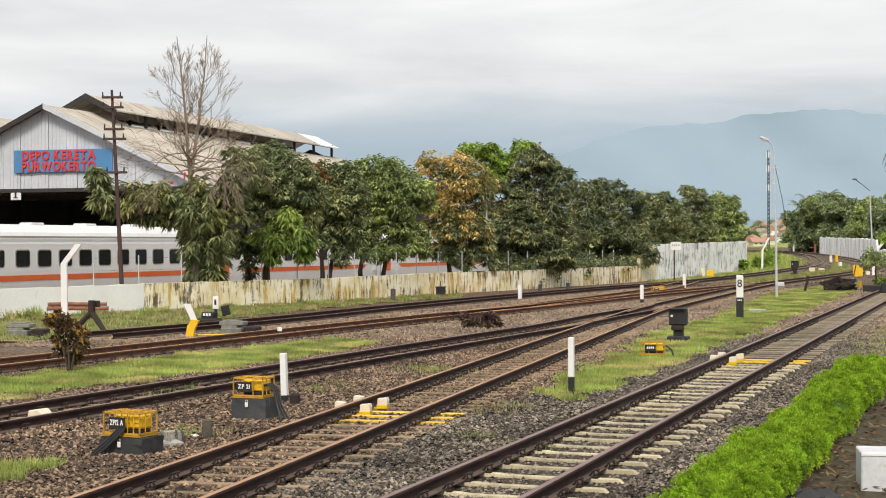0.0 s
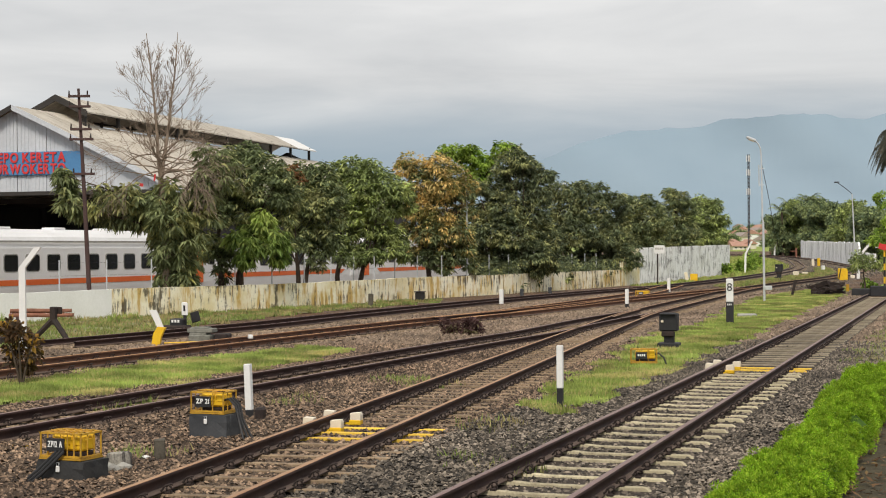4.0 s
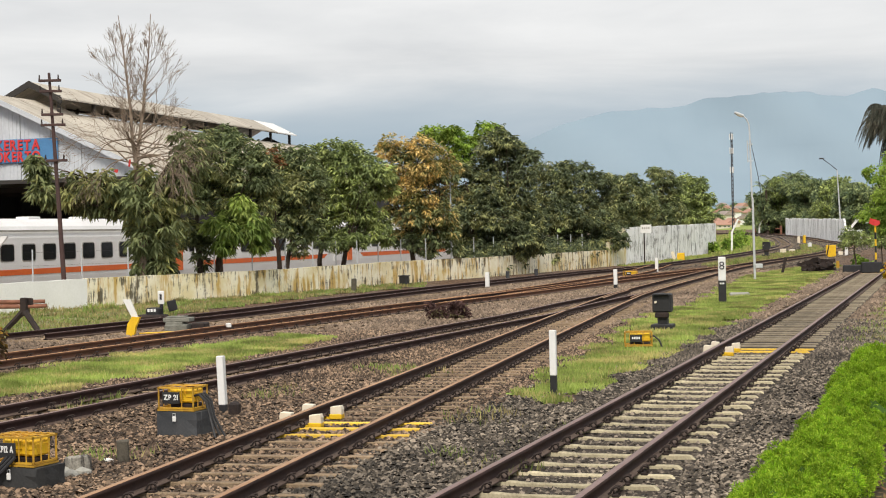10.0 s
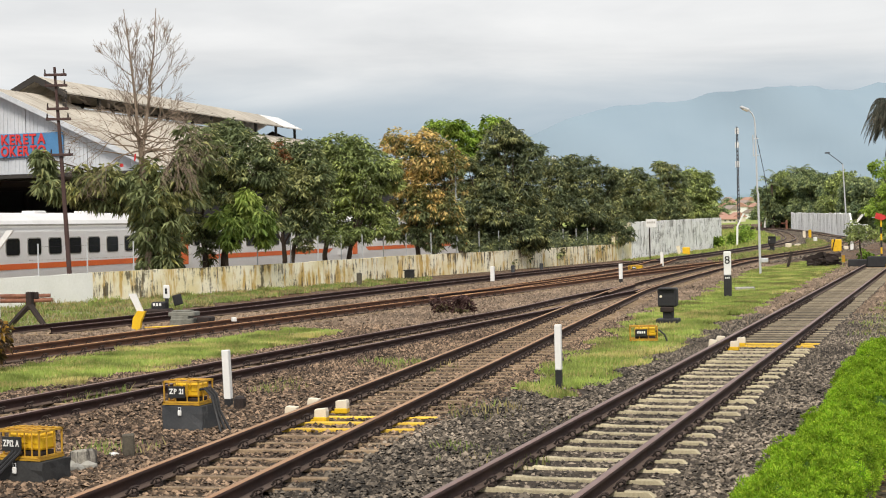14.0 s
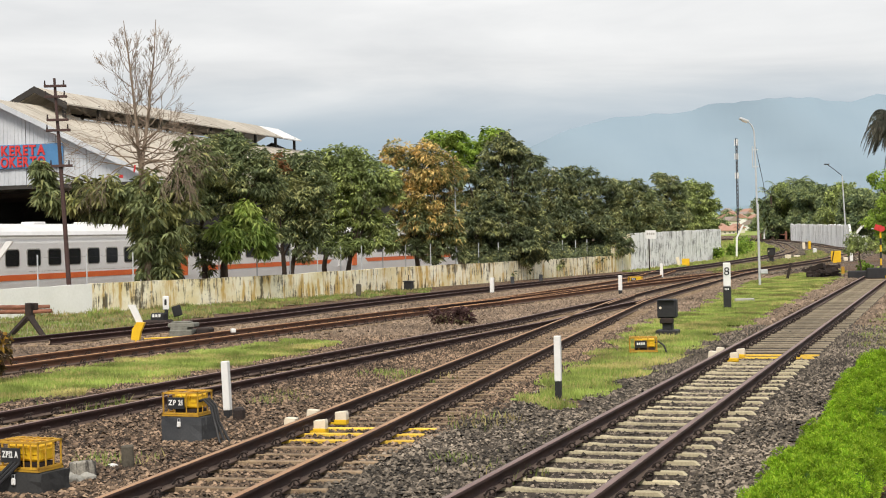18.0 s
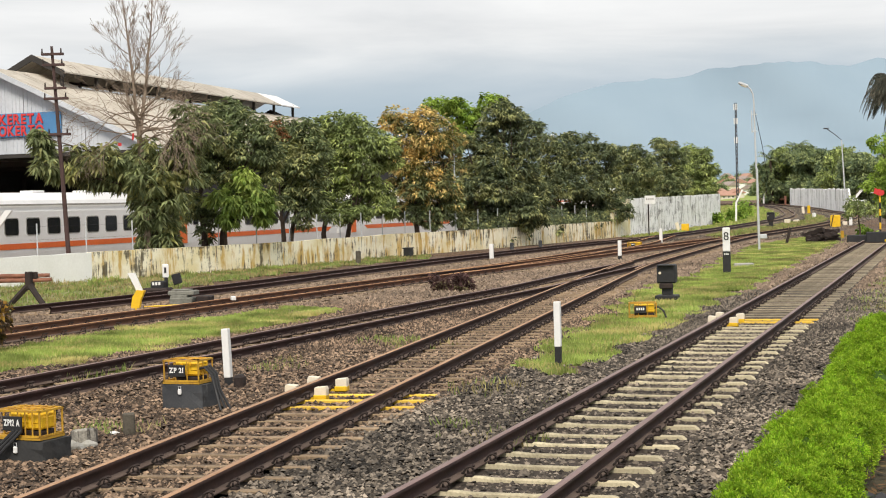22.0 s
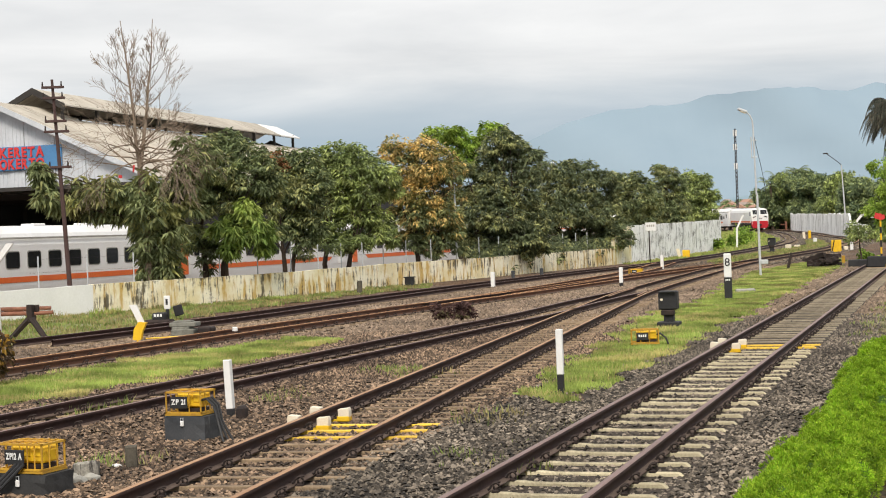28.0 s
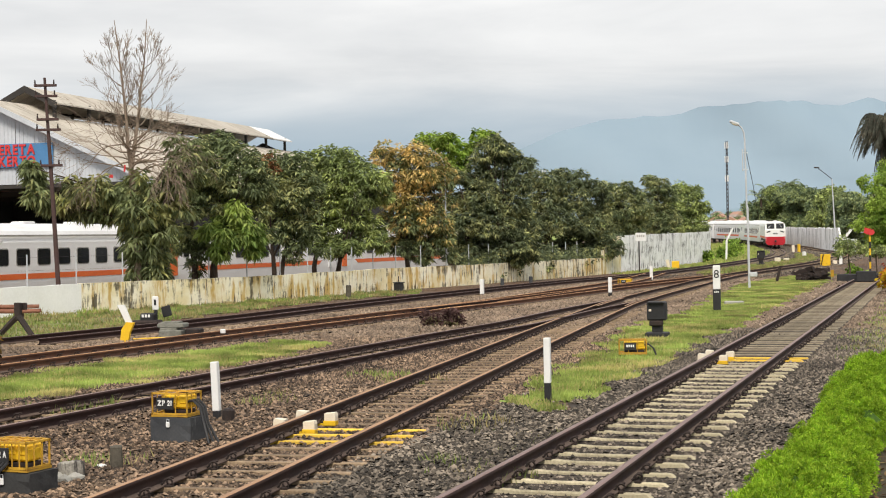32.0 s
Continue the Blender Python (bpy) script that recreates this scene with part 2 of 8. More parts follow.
def plaster(name, a, b, ochre, black, t_ochre, t_black):
    """Old limewash: two tones in broad patches, ochre runs in some stretches, black mildew in ragged drips and spots."""
    m = bpy.data.materials.new(name)
    m.use_nodes = True
    nt = m.node_tree
    N, K = nt.nodes.new, nt.links.new
    p = nt.nodes["Principled BSDF"]
    p.inputs["Roughness"].default_value, p.inputs["Specular IOR Level"].default_value = 0.92, 0.2
    pos = N("ShaderNodeNewGeometry").outputs["Position"]

    def wave(scale, detail=5.0, rough=0.65, at=0.0):
        mp = N("ShaderNodeMapping")
        mp.inputs["Scale"].default_value, mp.inputs["Location"].default_value = scale, (at, at * 1.7, at * 0.3)
        K(pos, mp.inputs["Vector"])
        nz = N("ShaderNodeTexNoise")
        nz.inputs["Scale"].default_value, nz.inputs["Detail"].default_value, nz.inputs["Roughness"].default_value = 1.0, detail, rough
        K(mp.outputs[0], nz.inputs["Vector"])
        return nz.outputs["Fac"]

    def blend(col, new_col, fac, lo, hi, most):
        r = N("ShaderNodeMapRange")
        r.inputs["From Min"].default_value, r.inputs["From Max"].default_value, r.inputs["To Max"].default_value = lo, hi, most
        K(fac, r.inputs["Value"])
        mx = N("ShaderNodeMix")
        mx.data_type = "RGBA"
        mx.inputs["B"].default_value = (*new_col, 1)
        K(r.outputs[0], mx.inputs["Factor"])
        K(col, mx.inputs["A"])
        return mx.outputs["Result"]

    def plus(u, v, k):
        q = N("ShaderNodeMath")
        q.operation = "MULTIPLY_ADD"
        q.inputs[1].default_value = k
        K(v, q.inputs[0])
        K(u, q.inputs[2])
        return q.outputs[0]

    base = N("ShaderNodeRGB")
    base.outputs[0].default_value = (*a, 1)
    col = blend(base.outputs[0], b, wave((0.7, 0.7, 1.1), at=3.0), 0.42, 0.60, 1.0)
    col = blend(col, ochre, plus(wave((3.2, 3.2, 0.55), at=7.0), wave((0.33, 0.33, 0.5), 3.0, at=1.0), 0.55), t_ochre + 0.27, t_ochre + 0.37, 0.85)
    col = blend(col, black, plus(wave((6.0, 6.0, 0.75), 6.0, 0.72, at=11.0), wave((0.45, 0.45, 1.3), 4.0, at=5.0), 0.55), t_black + 0.285, t_black + 0.365, 0.9)
    col = blend(col, black, wave((3.0, 3.0, 4.5), 6.0, 0.7, at=17.0), 0.63, 0.70, 0.75)
    col = blend(col, (0.30, 0.29, 0.24), wave((1.4, 1.4, 2.2), 6.0, 0.7, at=23.0), 0.66, 0.70, 0.5)
    K(col, p.inputs["Base Color"])
    bp = N("ShaderNodeBump")
    bp.inputs["Strength"].default_value, bp.inputs["Distance"].default_value = 0.35, 0.03
    K(wave((9.0, 9.0, 7.0), 6.0, 0.7), bp.inputs["Height"])
    K(bp.outputs[0], p.inputs["Normal"])
    return m


M_BED = mat("ballast_gap_shade", (0.030, 0.023, 0.018), (0.050, 0.036, 0.026), 0.95, 1.5, 30, 0.4, world=True)
M_GROUND = ground_mat("stony_soil", [(0.045, 0.032, 0.025), (0.29, 0.225, 0.17), (0.15, 0.108, 0.082), (0.85, 0.68, 0.52)])
M_STONE = mat("ballast_stone", (0.232, 0.193, 0.150), (0.040, 0.033, 0.026), 0.9, 0.5, 9, 0.25, island=0.75)
M_STONE_RUST = mat("rusty_ballast_stone", (0.255, 0.178, 0.118), (0.070, 0.046, 0.032), 0.9, 0.5, 9, 0.25, island=0.75)
M_STONE_FAR = mat("dusty_ballast_stone", (0.31, 0.232, 0.166), (0.115, 0.082, 0.058), 0.9, 0.4, 9, 0.25, island=0.5)
M_RAIL_RUST = mat("red_rusted_rail_web", (0.055, 0.026, 0.019), (0.024, 0.012, 0.010), 0.8, 2, 30, 0.2, 0.15)
M_RAIL = mat("rusty_rail_steel", (0.056, 0.027, 0.023), (0.022, 0.011, 0.010), 0.75, 2, 30, 0.2, 0.3)
M_RAIL_FOOT = mat("dusty_rail_foot", (0.17, 0.125, 0.10), (0.085, 0.056, 0.045), 0.9, 3, 40, 0.25)
M_HEAD_PLUM = mat("worn_rail_head", (0.29, 0.195, 0.175), (0.20, 0.128, 0.112), 0.5, 1.2, 20, 0.1, 0.3)
M_HEAD_RUST = mat("orange_rusted_rail_head", (0.48, 0.29, 0.165), (0.33, 0.185, 0.105), 0.65, 0.8, 20, 0.15, 0.05)
M_HEAD_ORANGE = mat("bright_rusted_rail_head", (0.72, 0.39, 0.17), (0.50, 0.25, 0.11), 0.7, 0.8, 20, 0.15, 0.0)
M_CONC = mat("weathered_concrete_sleeper", (0.62, 0.55, 0.38), (0.30, 0.26, 0.17), 0.9, 4, 50, 0.3, obj=0.18)
M_WOODSL = mat("rust_stained_sleeper", (0.37, 0.275, 0.175), (0.13, 0.09, 0.06), 0.9, 4, 50, 0.3, obj=0.2)
M_GREYSL = mat("greyed_old_sleeper", (0.36, 0.31, 0.225), (0.17, 0.14, 0.10), 0.9, 4, 50, 0.3, obj=0.2)
M_DARKIRON = mat("dark_iron", (0.022, 0.018, 0.018), (0.05, 0.033, 0.027), 0.75, 8, 60, 0.2, 0.2)
M_YELLOW = mat("chipped_yellow_paint", (0.86, 0.56, 0.02), (0.74, 0.43, 0.02), 0.5, 5, 60, 0.1, streak=((0.30, 0.15, 0.04), (0.62, 0.72), (6, 6, 6)))
M_CAGE = mat("dull_yellow_rod_paint", (0.62, 0.37, 0.03), (0.38, 0.20, 0.03), 0.55, 7, 60, 0.1, obj=0.15)
M_YELLOW_WORN = mat("worn_yellow_sleeper_paint", (0.90, 0.60, 0.06), (0.62, 0.40, 0.09), 0.8, 6, 50, 0.3, obj=0.2)
M_CREAM = mat("cream_white_paint", (0.80, 0.73, 0.60), (0.72, 0.62, 0.47), 0.5, 4, 50, 0.1)
M_PLANK = mat("red_brown_planks", (0.34, 0.15, 0.095), (0.15, 0.065, 0.045), 0.85, 4, 40, 0.3, obj=0.15, streak=((0.50, 0.36, 0.28), (0.58, 0.70), (1.5, 9, 9)))
M_RAIL_ORANGE = mat("orange_rusted_rail_web", (0.16, 0.075, 0.042), (0.075, 0.036, 0.024), 0.85, 2, 30, 0.2, 0.05)
M_WHITE = mat("white_paint", (0.82, 0.82, 0.81), (0.74, 0.74, 0.72), 0.55, 2, 30, 0.05)
M_WHITEWORN = mat("scuffed_white_paint", (0.66, 0.67, 0.69), (0.50, 0.51, 0.53), 0.6, 2.5, 20, 0.08, streak=((0.42, 0.41, 0.36), (0.60, 0.70), (4, 4, 7)))
M_BLACK = mat("black_paint", (0.016, 0.016, 0.018), (0.03, 0.03, 0.032), 0.55, 5, 50, 0.1)
M_DARKCONC = mat("dark_painted_concrete", (0.036, 0.040, 0.047), (0.07, 0.073, 0.078), 0.8, 3, 40, 0.2, streak=((0.25, 0.25, 0.25), (0.62, 0.74), (9, 9, 1.5)))
M_RAWCONC = mat("grey_concrete", (0.42, 0.41, 0.37), (0.28, 0.275, 0.25), 0.9, 3, 40, 0.25)
M_WALL_OLD = plaster("mildewed_cream_plaster", (0.91, 0.86, 0.68), (0.78, 0.69, 0.43), (0.56, 0.36, 0.08), (0.075, 0.062, 0.042), 0.525, 0.515)
M_WALL_CREAM = plaster("stained_cream_plaster", (0.92, 0.88, 0.74), (0.82, 0.75, 0.50), (0.62, 0.44, 0.13), (0.11, 0.095, 0.065), 0.52, 0.55)
M_LUMP = mat("broken_streaked_concrete", (0.40, 0.38, 0.33), (0.10, 0.09, 0.08), 0.9, 6, 50, 0.4, streak=((0.06, 0.055, 0.05), (0.52, 0.60), (14, 14, 2)))
M_OLDCONC = mat("mossy_grey_cast_iron", (0.27, 0.27, 0.235), (0.12, 0.12, 0.10), 0.85, 5, 45, 0.3)
M_STUB = mat("mossy_concrete", (0.13, 0.115, 0.09), (0.045, 0.04, 0.03), 0.9, 7, 50, 0.4)
M_WALL_WHITE = mat("whitewashed_plaster", (0.86, 0.87, 0.85), (0.76, 0.77, 0.74), 0.9, 1.0, 14, 0.15, world=True, streak=((0.45, 0.42, 0.33), (0.62, 0.80), (2.0, 2.0, 0.5)))
M_WALL_GREY = plaster("streaked_white_plaster", (0.97, 0.98, 0.98), (0.90, 0.91, 0.90), (0.55, 0.54, 0.50), (0.09, 0.09, 0.085), 0.57, 0.525)
M_FENCE = mat("whitewashed_fence_boards", (0.96, 0.97, 0.97), (0.90, 0.91, 0.91), 0.9, 0.8, 9, 0.1, world=True, obj=0.10, streak=((0.22, 0.21, 0.20), (0.53, 0.64), (3.4, 3.4, 0.25)))
M_GRASS = leaf_mat("grass", (0.248, 0.325, 0.080), (0.365, 0.430, 0.120), (0.47, 0.42, 0.17), 0.15, clump=0.9)
M_GRASSSOIL = mat("grassy_soil", (0.23, 0.32, 0.060), (0.32, 0.29, 0.12), 0.95, 1.2, 22, 0.6, dist=0.05, lo=0.45, hi=0.66, world=True)
M_HEDGE = leaf_mat("feathery_hedge", (0.17, 0.33, 0.013), (0.31, 0.50, 0.032), (0.40, 0.54, 0.045), 0.2, clump=5.0)
M_HEDGE_CORE = mat("hedge_shade_core", (0.06, 0.125, 0.014), (0.035, 0.075, 0.010), 1.0, 6, 30, 0.3)
M_LITTER = mat("leaf_littered_soil", (0.085, 0.068, 0.038), (0.035, 0.032, 0.018), 0.95, 5, 40, 0.6, dist=0.04)
M_DRYLEAF = leaf_mat("dry_fallen_leaves", (0.10, 0.055, 0.03), (0.21, 0.12, 0.06), (0.27, 0.20, 0.09), 0.12)
M_BARK = mat("brown_bark", (0.105, 0.078, 0.056), (0.045, 0.033, 0.026), 0.95, 3, 25, 0.6)
M_BAREBARK = mat("pale_bare_bark", (0.33, 0.26, 0.195), (0.20, 0.15, 0.115), 0.95, 1, 12, 0.3)
M_LEAF_DARK = leaf_mat("dark_mango_leaves", (0.118, 0.152, 0.083), (0.255, 0.305, 0.138), (0.42, 0.435, 0.19), 0.16)
M_LEAF_DEEP = leaf_mat("deep_green_mango_leaves", (0.102, 0.130, 0.080), (0.22, 0.26, 0.128), (0.38, 0.395, 0.175), 0.15)
M_LEAF_MID = leaf_mat("green_leaves", (0.15, 0.192, 0.085), (0.325, 0.395, 0.142), (0.46, 0.53, 0.185), 0.18)
M_LEAF_BRIGHT = leaf_mat("fresh_green_leaves", (0.130, 0.234, 0.036), (0.260, 0.390, 0.065), (0.325, 0.442, 0.078), 0.2)
M_LEAF_YOUNG = leaf_mat("young_green_leaves", (0.125, 0.195, 0.048), (0.25, 0.345, 0.085), (0.34, 0.42, 0.11), 0.2)
M_LEAF_GOLD = leaf_mat("golden_new_leaves", (0.15, 0.165, 0.058), (0.36, 0.33, 0.11), (0.76, 0.57, 0.23), 0.23)
M_LEAF_RED = leaf_mat("red_brown_young_leaves", (0.22, 0.10, 0.05), (0.38, 0.17, 0.08), (0.30, 0.22, 0.09), 0.15)
M_LEAF_GREY = leaf_mat("grey_green_drooping_leaves", (0.123, 0.152, 0.072), (0.304, 0.348, 0.160), (0.392, 0.392, 0.160), 0.14)
# greens greyed and paled to carry the air haze over far trees
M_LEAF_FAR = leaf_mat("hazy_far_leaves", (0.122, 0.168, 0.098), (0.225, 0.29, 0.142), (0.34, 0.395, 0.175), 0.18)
M_PALM = leaf_mat("grey_palm_fronds", (0.05, 0.055, 0.042), (0.10, 0.105, 0.08), (0.15, 0.14, 0.10), 0.08)
M_ROOF = mat("weathered_roof_sheet", (0.56, 0.52, 0.45), (0.40, 0.355, 0.29), 0.8, 0.7, 6, 0.15, obj=0.12, streak=((0.22, 0.18, 0.14), (0.54, 0.70), (0.35, 2.6, 0.35)))
M_CLAD = mat("pale_blue_grey_cladding", (0.60, 0.63, 0.67), (0.48, 0.51, 0.55), 0.6, 0.6, 8, 0.1, streak=((0.30, 0.30, 0.30), (0.58, 0.78), (3.0, 3.0, 0.25)))
# dark steel; inside the sheds its near-black also carries the indoor shade
M_SHADE = mat("shade_and_dark_steel", (0.03, 0.028, 0.027), (0.05, 0.045, 0.04), 0.85, 1, 10, 0.1)
M_BLUE = mat("blue_sign_board", (0.09, 0.25, 0.48), (0.07, 0.20, 0.40), 0.5, 1, 10, 0.05)
M_RED = mat("red_sign_letters", (0.66, 0.05, 0.05), (0.55, 0.04, 0.04), 0.5, 2, 10, 0.05)
M_COACH = mat("silver_white_coach_paint", (0.86, 0.86, 0.86), (0.78, 0.78, 0.77), 0.45, 0.7, 12, 0.03)
M_COACHROOF = mat("white_coach_roof", (0.80, 0.80, 0.81), (0.70, 0.70, 0.70), 0.5, 0.6, 8, 0.03)
M_ORANGE = mat("orange_livery", (0.80, 0.18, 0.04), (0.70, 0.14, 0.035), 0.45, 1, 10, 0.03)
M_WINDOW = mat("dark_train_glass", (0.012, 0.014, 0.017), (0.02, 0.02, 0.024), 0.15, 1, 8, 0.0, spec=0.5)
M_LOCORED = mat("red_loco_front", (0.50, 0.018, 0.03), (0.40, 0.015, 0.025), 0.4, 1, 8, 0.03)
M_GALV = mat("galvanised_pole", (0.62, 0.64, 0.66), (0.50, 0.52, 0.54), 0.5, 2, 20, 0.05, 0.2)
M_TIMBERPOLE = mat("dark_rusted_pole", (0.055, 0.036, 0.034), (0.09, 0.05, 0.045), 0.85, 3, 20, 0.3)
M_TILE_GREY = mat("faded_roof_tiles", (0.36, 0.30, 0.27), (0.28, 0.23, 0.20), 0.85, 0.6, 5, 0.2)
# red is dulled here to include the haze over the distant houses
M_TILE = mat("red_roof_tiles", (0.46, 0.27, 0.20), (0.36, 0.21, 0.16), 0.85, 0.6, 5, 0.2)
M_HOUSE = mat("cream_house_wall", (0.72, 0.67, 0.56), (0.62, 0.57, 0.47), 0.85, 0.5, 5, 0.1)
M_FLOWER_Y = leaf_mat("yellow_croton", (0.55, 0.38, 0.02), (0.66, 0.50, 0.03), (0.50, 0.12, 0.02), 0.2)
M_FLOWER_R = leaf_mat("red_croton", (0.40, 0.10, 0.02), (0.50, 0.20, 0.03), (0.28, 0.03, 0.03), 0.25)
# distance haze is mixed into the base colours of both ridges
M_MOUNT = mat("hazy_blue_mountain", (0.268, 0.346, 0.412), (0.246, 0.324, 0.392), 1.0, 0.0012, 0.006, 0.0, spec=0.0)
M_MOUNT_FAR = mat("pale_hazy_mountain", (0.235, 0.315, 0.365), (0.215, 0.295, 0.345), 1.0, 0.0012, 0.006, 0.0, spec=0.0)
M_GRASS_DULL = leaf_mat("dull_weeds", (0.18, 0.25, 0.065), (0.29, 0.345, 0.105), (0.36, 0.30, 0.14), 0.20)
M_SOIL_DULL = mat("weedy_soil", (0.20, 0.24, 0.08), (0.26, 0.21, 0.13), 0.95, 1.6, 22, 0.6, dist=0.05, world=True)
M_PURPLE = leaf_mat("dark_purple_leaves", (0.085, 0.05, 0.048), (0.18, 0.105, 0.095), (0.13, 0.115, 0.06), 0.12)
M_CROTON_DARK = leaf_mat("dark_croton_leaves", (0.060, 0.045, 0.030), (0.15, 0.085, 0.04), (0.46, 0.27, 0.05), 0.14, clump=4.0)
M_BLACKCONC = mat("sooty_black_concrete", (0.018, 0.019, 0.021), (0.045, 0.045, 0.045), 0.85, 3, 40, 0.25, streak=((0.16, 0.15, 0.13), (0.66, 0.78), (9, 9, 1.5)))


# ---- tools ----
def part(name, bm, material, parent=None, label=""):
    me = bpy.data.meshes.new(name)
    bm.to_mesh(me)
    bm.free()
    return part_mesh(name, me, material, parent, label)


def part_mesh(name, me, material, parent=None, label=""):
    if material is not None and not me.materials:
        me.materials.append(material)
    ob = new(name, me)
    if parent is not None:
        ob.parent = parent
    if label:
        ob["label"] = label
    return ob


def thing(name, label, category, at=None, group="", kind=""):
    e = new(name)
    if at is not None:
        e.matrix_basis = at
    return tagged(e, label, category, group, kind)


def box(bm, c, s, rz=0.0, bev=0.0, m=None):
    """A box with its centre c and size s, turned about z; bev: a chamfer all round."""
    r = bmesh.ops.create_cube(bm, size=1.0)
    vs = r["verts"]
    t = (m or Matrix()) @ Matrix.Translation(c) @ Matrix.Rotation(rz, 4, "Z") @ Matrix.Diagonal((*s, 1))
    bmesh.ops.transform(bm, matrix=t, verts=vs)
    if bev:
        es = list({e for v in vs for e in v.link_edges})
        bmesh.ops.bevel(bm, geom=es, offset=bev, segments=1, affect="EDGES", profile=0.7)
    return bm


def tube(bm, pts, rad, seg=8, cap=True):
    """A round rod along the points; rad: one radius, or one for each point."""
    pts = [Vector(p) for p in pts]
    n = len(pts)
    rads = rad if isinstance(rad, (list, tuple)) else [rad] * n
    rings = []
    for i, p in enumerate(pts):
        d = (pts[min(i + 1, n - 1)] - pts[max(i - 1, 0)]).normalized()
        a = Vector((0, 0, 1)) if abs(d.z) < 0.9 else Vector((1, 0, 0))
        u = d.cross(a).normalized()
        v = d.cross(u)
        rings.append([bm.verts.new(p + rads[i] * (math.cos(k * 2 * math.pi / seg) * u + math.sin(k * 2 * math.pi / seg) * v)) for k in range(seg)])
    for q, r in zip(rings, rings[1:]):
        for k in range(seg):
            bm.faces.new((q[k], q[(k + 1) % seg], r[(k + 1) % seg], r[k]))
    if cap:
        bm.faces.new(rings[0][::-1])
        bm.faces.new(rings[-1])
    return bm


def B(c, s, bev=0.0, rz=0.0, m=None):
    return box(bmesh.new(), c, s, rz, bev, m)


def T(pts, r, seg=8):
    return tube(bmesh.new(), pts, r, seg)


def prism(bm, outline, y0, y1):
    """An outline in x, z drawn out along y."""
    a = [bm.verts.new((x, y0, z)) for x, z in outline]
    b = [bm.verts.new((x, y1, z)) for x, z in outline]
    n = len(a)
    bm.faces.new(a)
    bm.faces.new(b[::-1])
    for i in range(n):
        bm.faces.new((a[i], b[i], b[(i + 1) % n], a[(i + 1) % n]))
    bmesh.ops.recalc_face_normals(bm, faces=bm.faces)
    return bm


def mesh_np(name, verts, faces):
    """A mesh from arrays of corners and equal-sided faces."""
    verts, faces = np.asarray(verts, np.float32), np.asarray(faces, np.int32)
    k = faces.shape[1]
    me = bpy.data.meshes.new(name)
    me.vertices.add(len(verts))
    me.vertices.foreach_set("co", verts.ravel())
    me.loops.add(faces.size)
    me.loops.foreach_set("vertex_index", faces.ravel())
    me.polygons.add(len(faces))
    me.polygons.foreach_set("loop_start", np.arange(0, faces.size, k, dtype=np.int32))
    me.update(calc_edges=True)
    return me


def rise(y):
    """The lift of the line towards the far bend."""
    return float(np.clip((y - 192) * 0.0125, 0, 0.9))


def curve_points(ctrl, step):
    """A smooth line through plan points, sampled at even steps of its length."""
    P = [np.array(p, float) for p in ctrl]
    P = [2 * P[0] - P[1]] + P + [2 * P[-1] - P[-2]]
    out = []
    for i in range(1, len(P) - 2):
        d = np.linalg.norm(P[i + 1] - P[i])
        for u in np.linspace(0, 1, max(2, int(d / 0.2)), endpoint=False):
            a, b, c, e = P[i - 1:i + 3]
            m1, m2 = (c - a) / 2, (e - b) / 2
            la, lb = np.linalg.norm(c - a), np.linalg.norm(e - b)
            m1, m2 = (c - a) / la * d, (e - b) / lb * d
            out.append((2 * u**3 - 3 * u**2 + 1) * b + (u**3 - 2 * u**2 + u) * m1 + (-2 * u**3 + 3 * u**2) * c + (u**3 - u**2) * m2)
    out.append(P[-2])
    out = np.array(out)
    s = np.r_[0, np.cumsum(np.linalg.norm(np.diff(out, axis=0), axis=1))]
    q = np.arange(0, s[-1], step)
    return np.c_[np.interp(q, s, out[:, 0]), np.interp(q, s, out[:, 1])]


def inside(px, py, poly):
    """Which points lie in a plan outline."""
    r = np.zeros(len(px), bool)
    n = len(poly)
    for i in range(n):
        (x0, y0), (x1, y1) = poly[i], poly[(i + 1) % n]
        if y0 != y1:
            r ^= ((y0 > py) != (y1 > py)) & (px < (x1 - x0) * (py - y0) / (y1 - y0) + x0)
    return r


# ---- ground, tracks, walls, mountains ----
def build_ground():
    xs = np.r_[-4000, -1500, -600, -250, np.arange(-120, 121, 4), 250, 600, 1500, 4000]
    ys = np.r_[-400, -60, np.arange(-20, 321, 4), 400, 600, 1000, 2000, 4700]
    V = [(x, y, -0.20 + rise(y)) for y in ys for x in xs]
    n = len(xs)
    Fc = [(j * n + i, j * n + i + 1, (j + 1) * n + i + 1, (j + 1) * n + i) for j in range(len(ys) - 1) for i in range(n - 1)]
    ob = part_mesh("ground", mesh_np("ground", V, Fc), M_GROUND)
    tagged(ob, "brown stony railway yard ground with loose ballast", "ground", kind="structure")


build_ground()


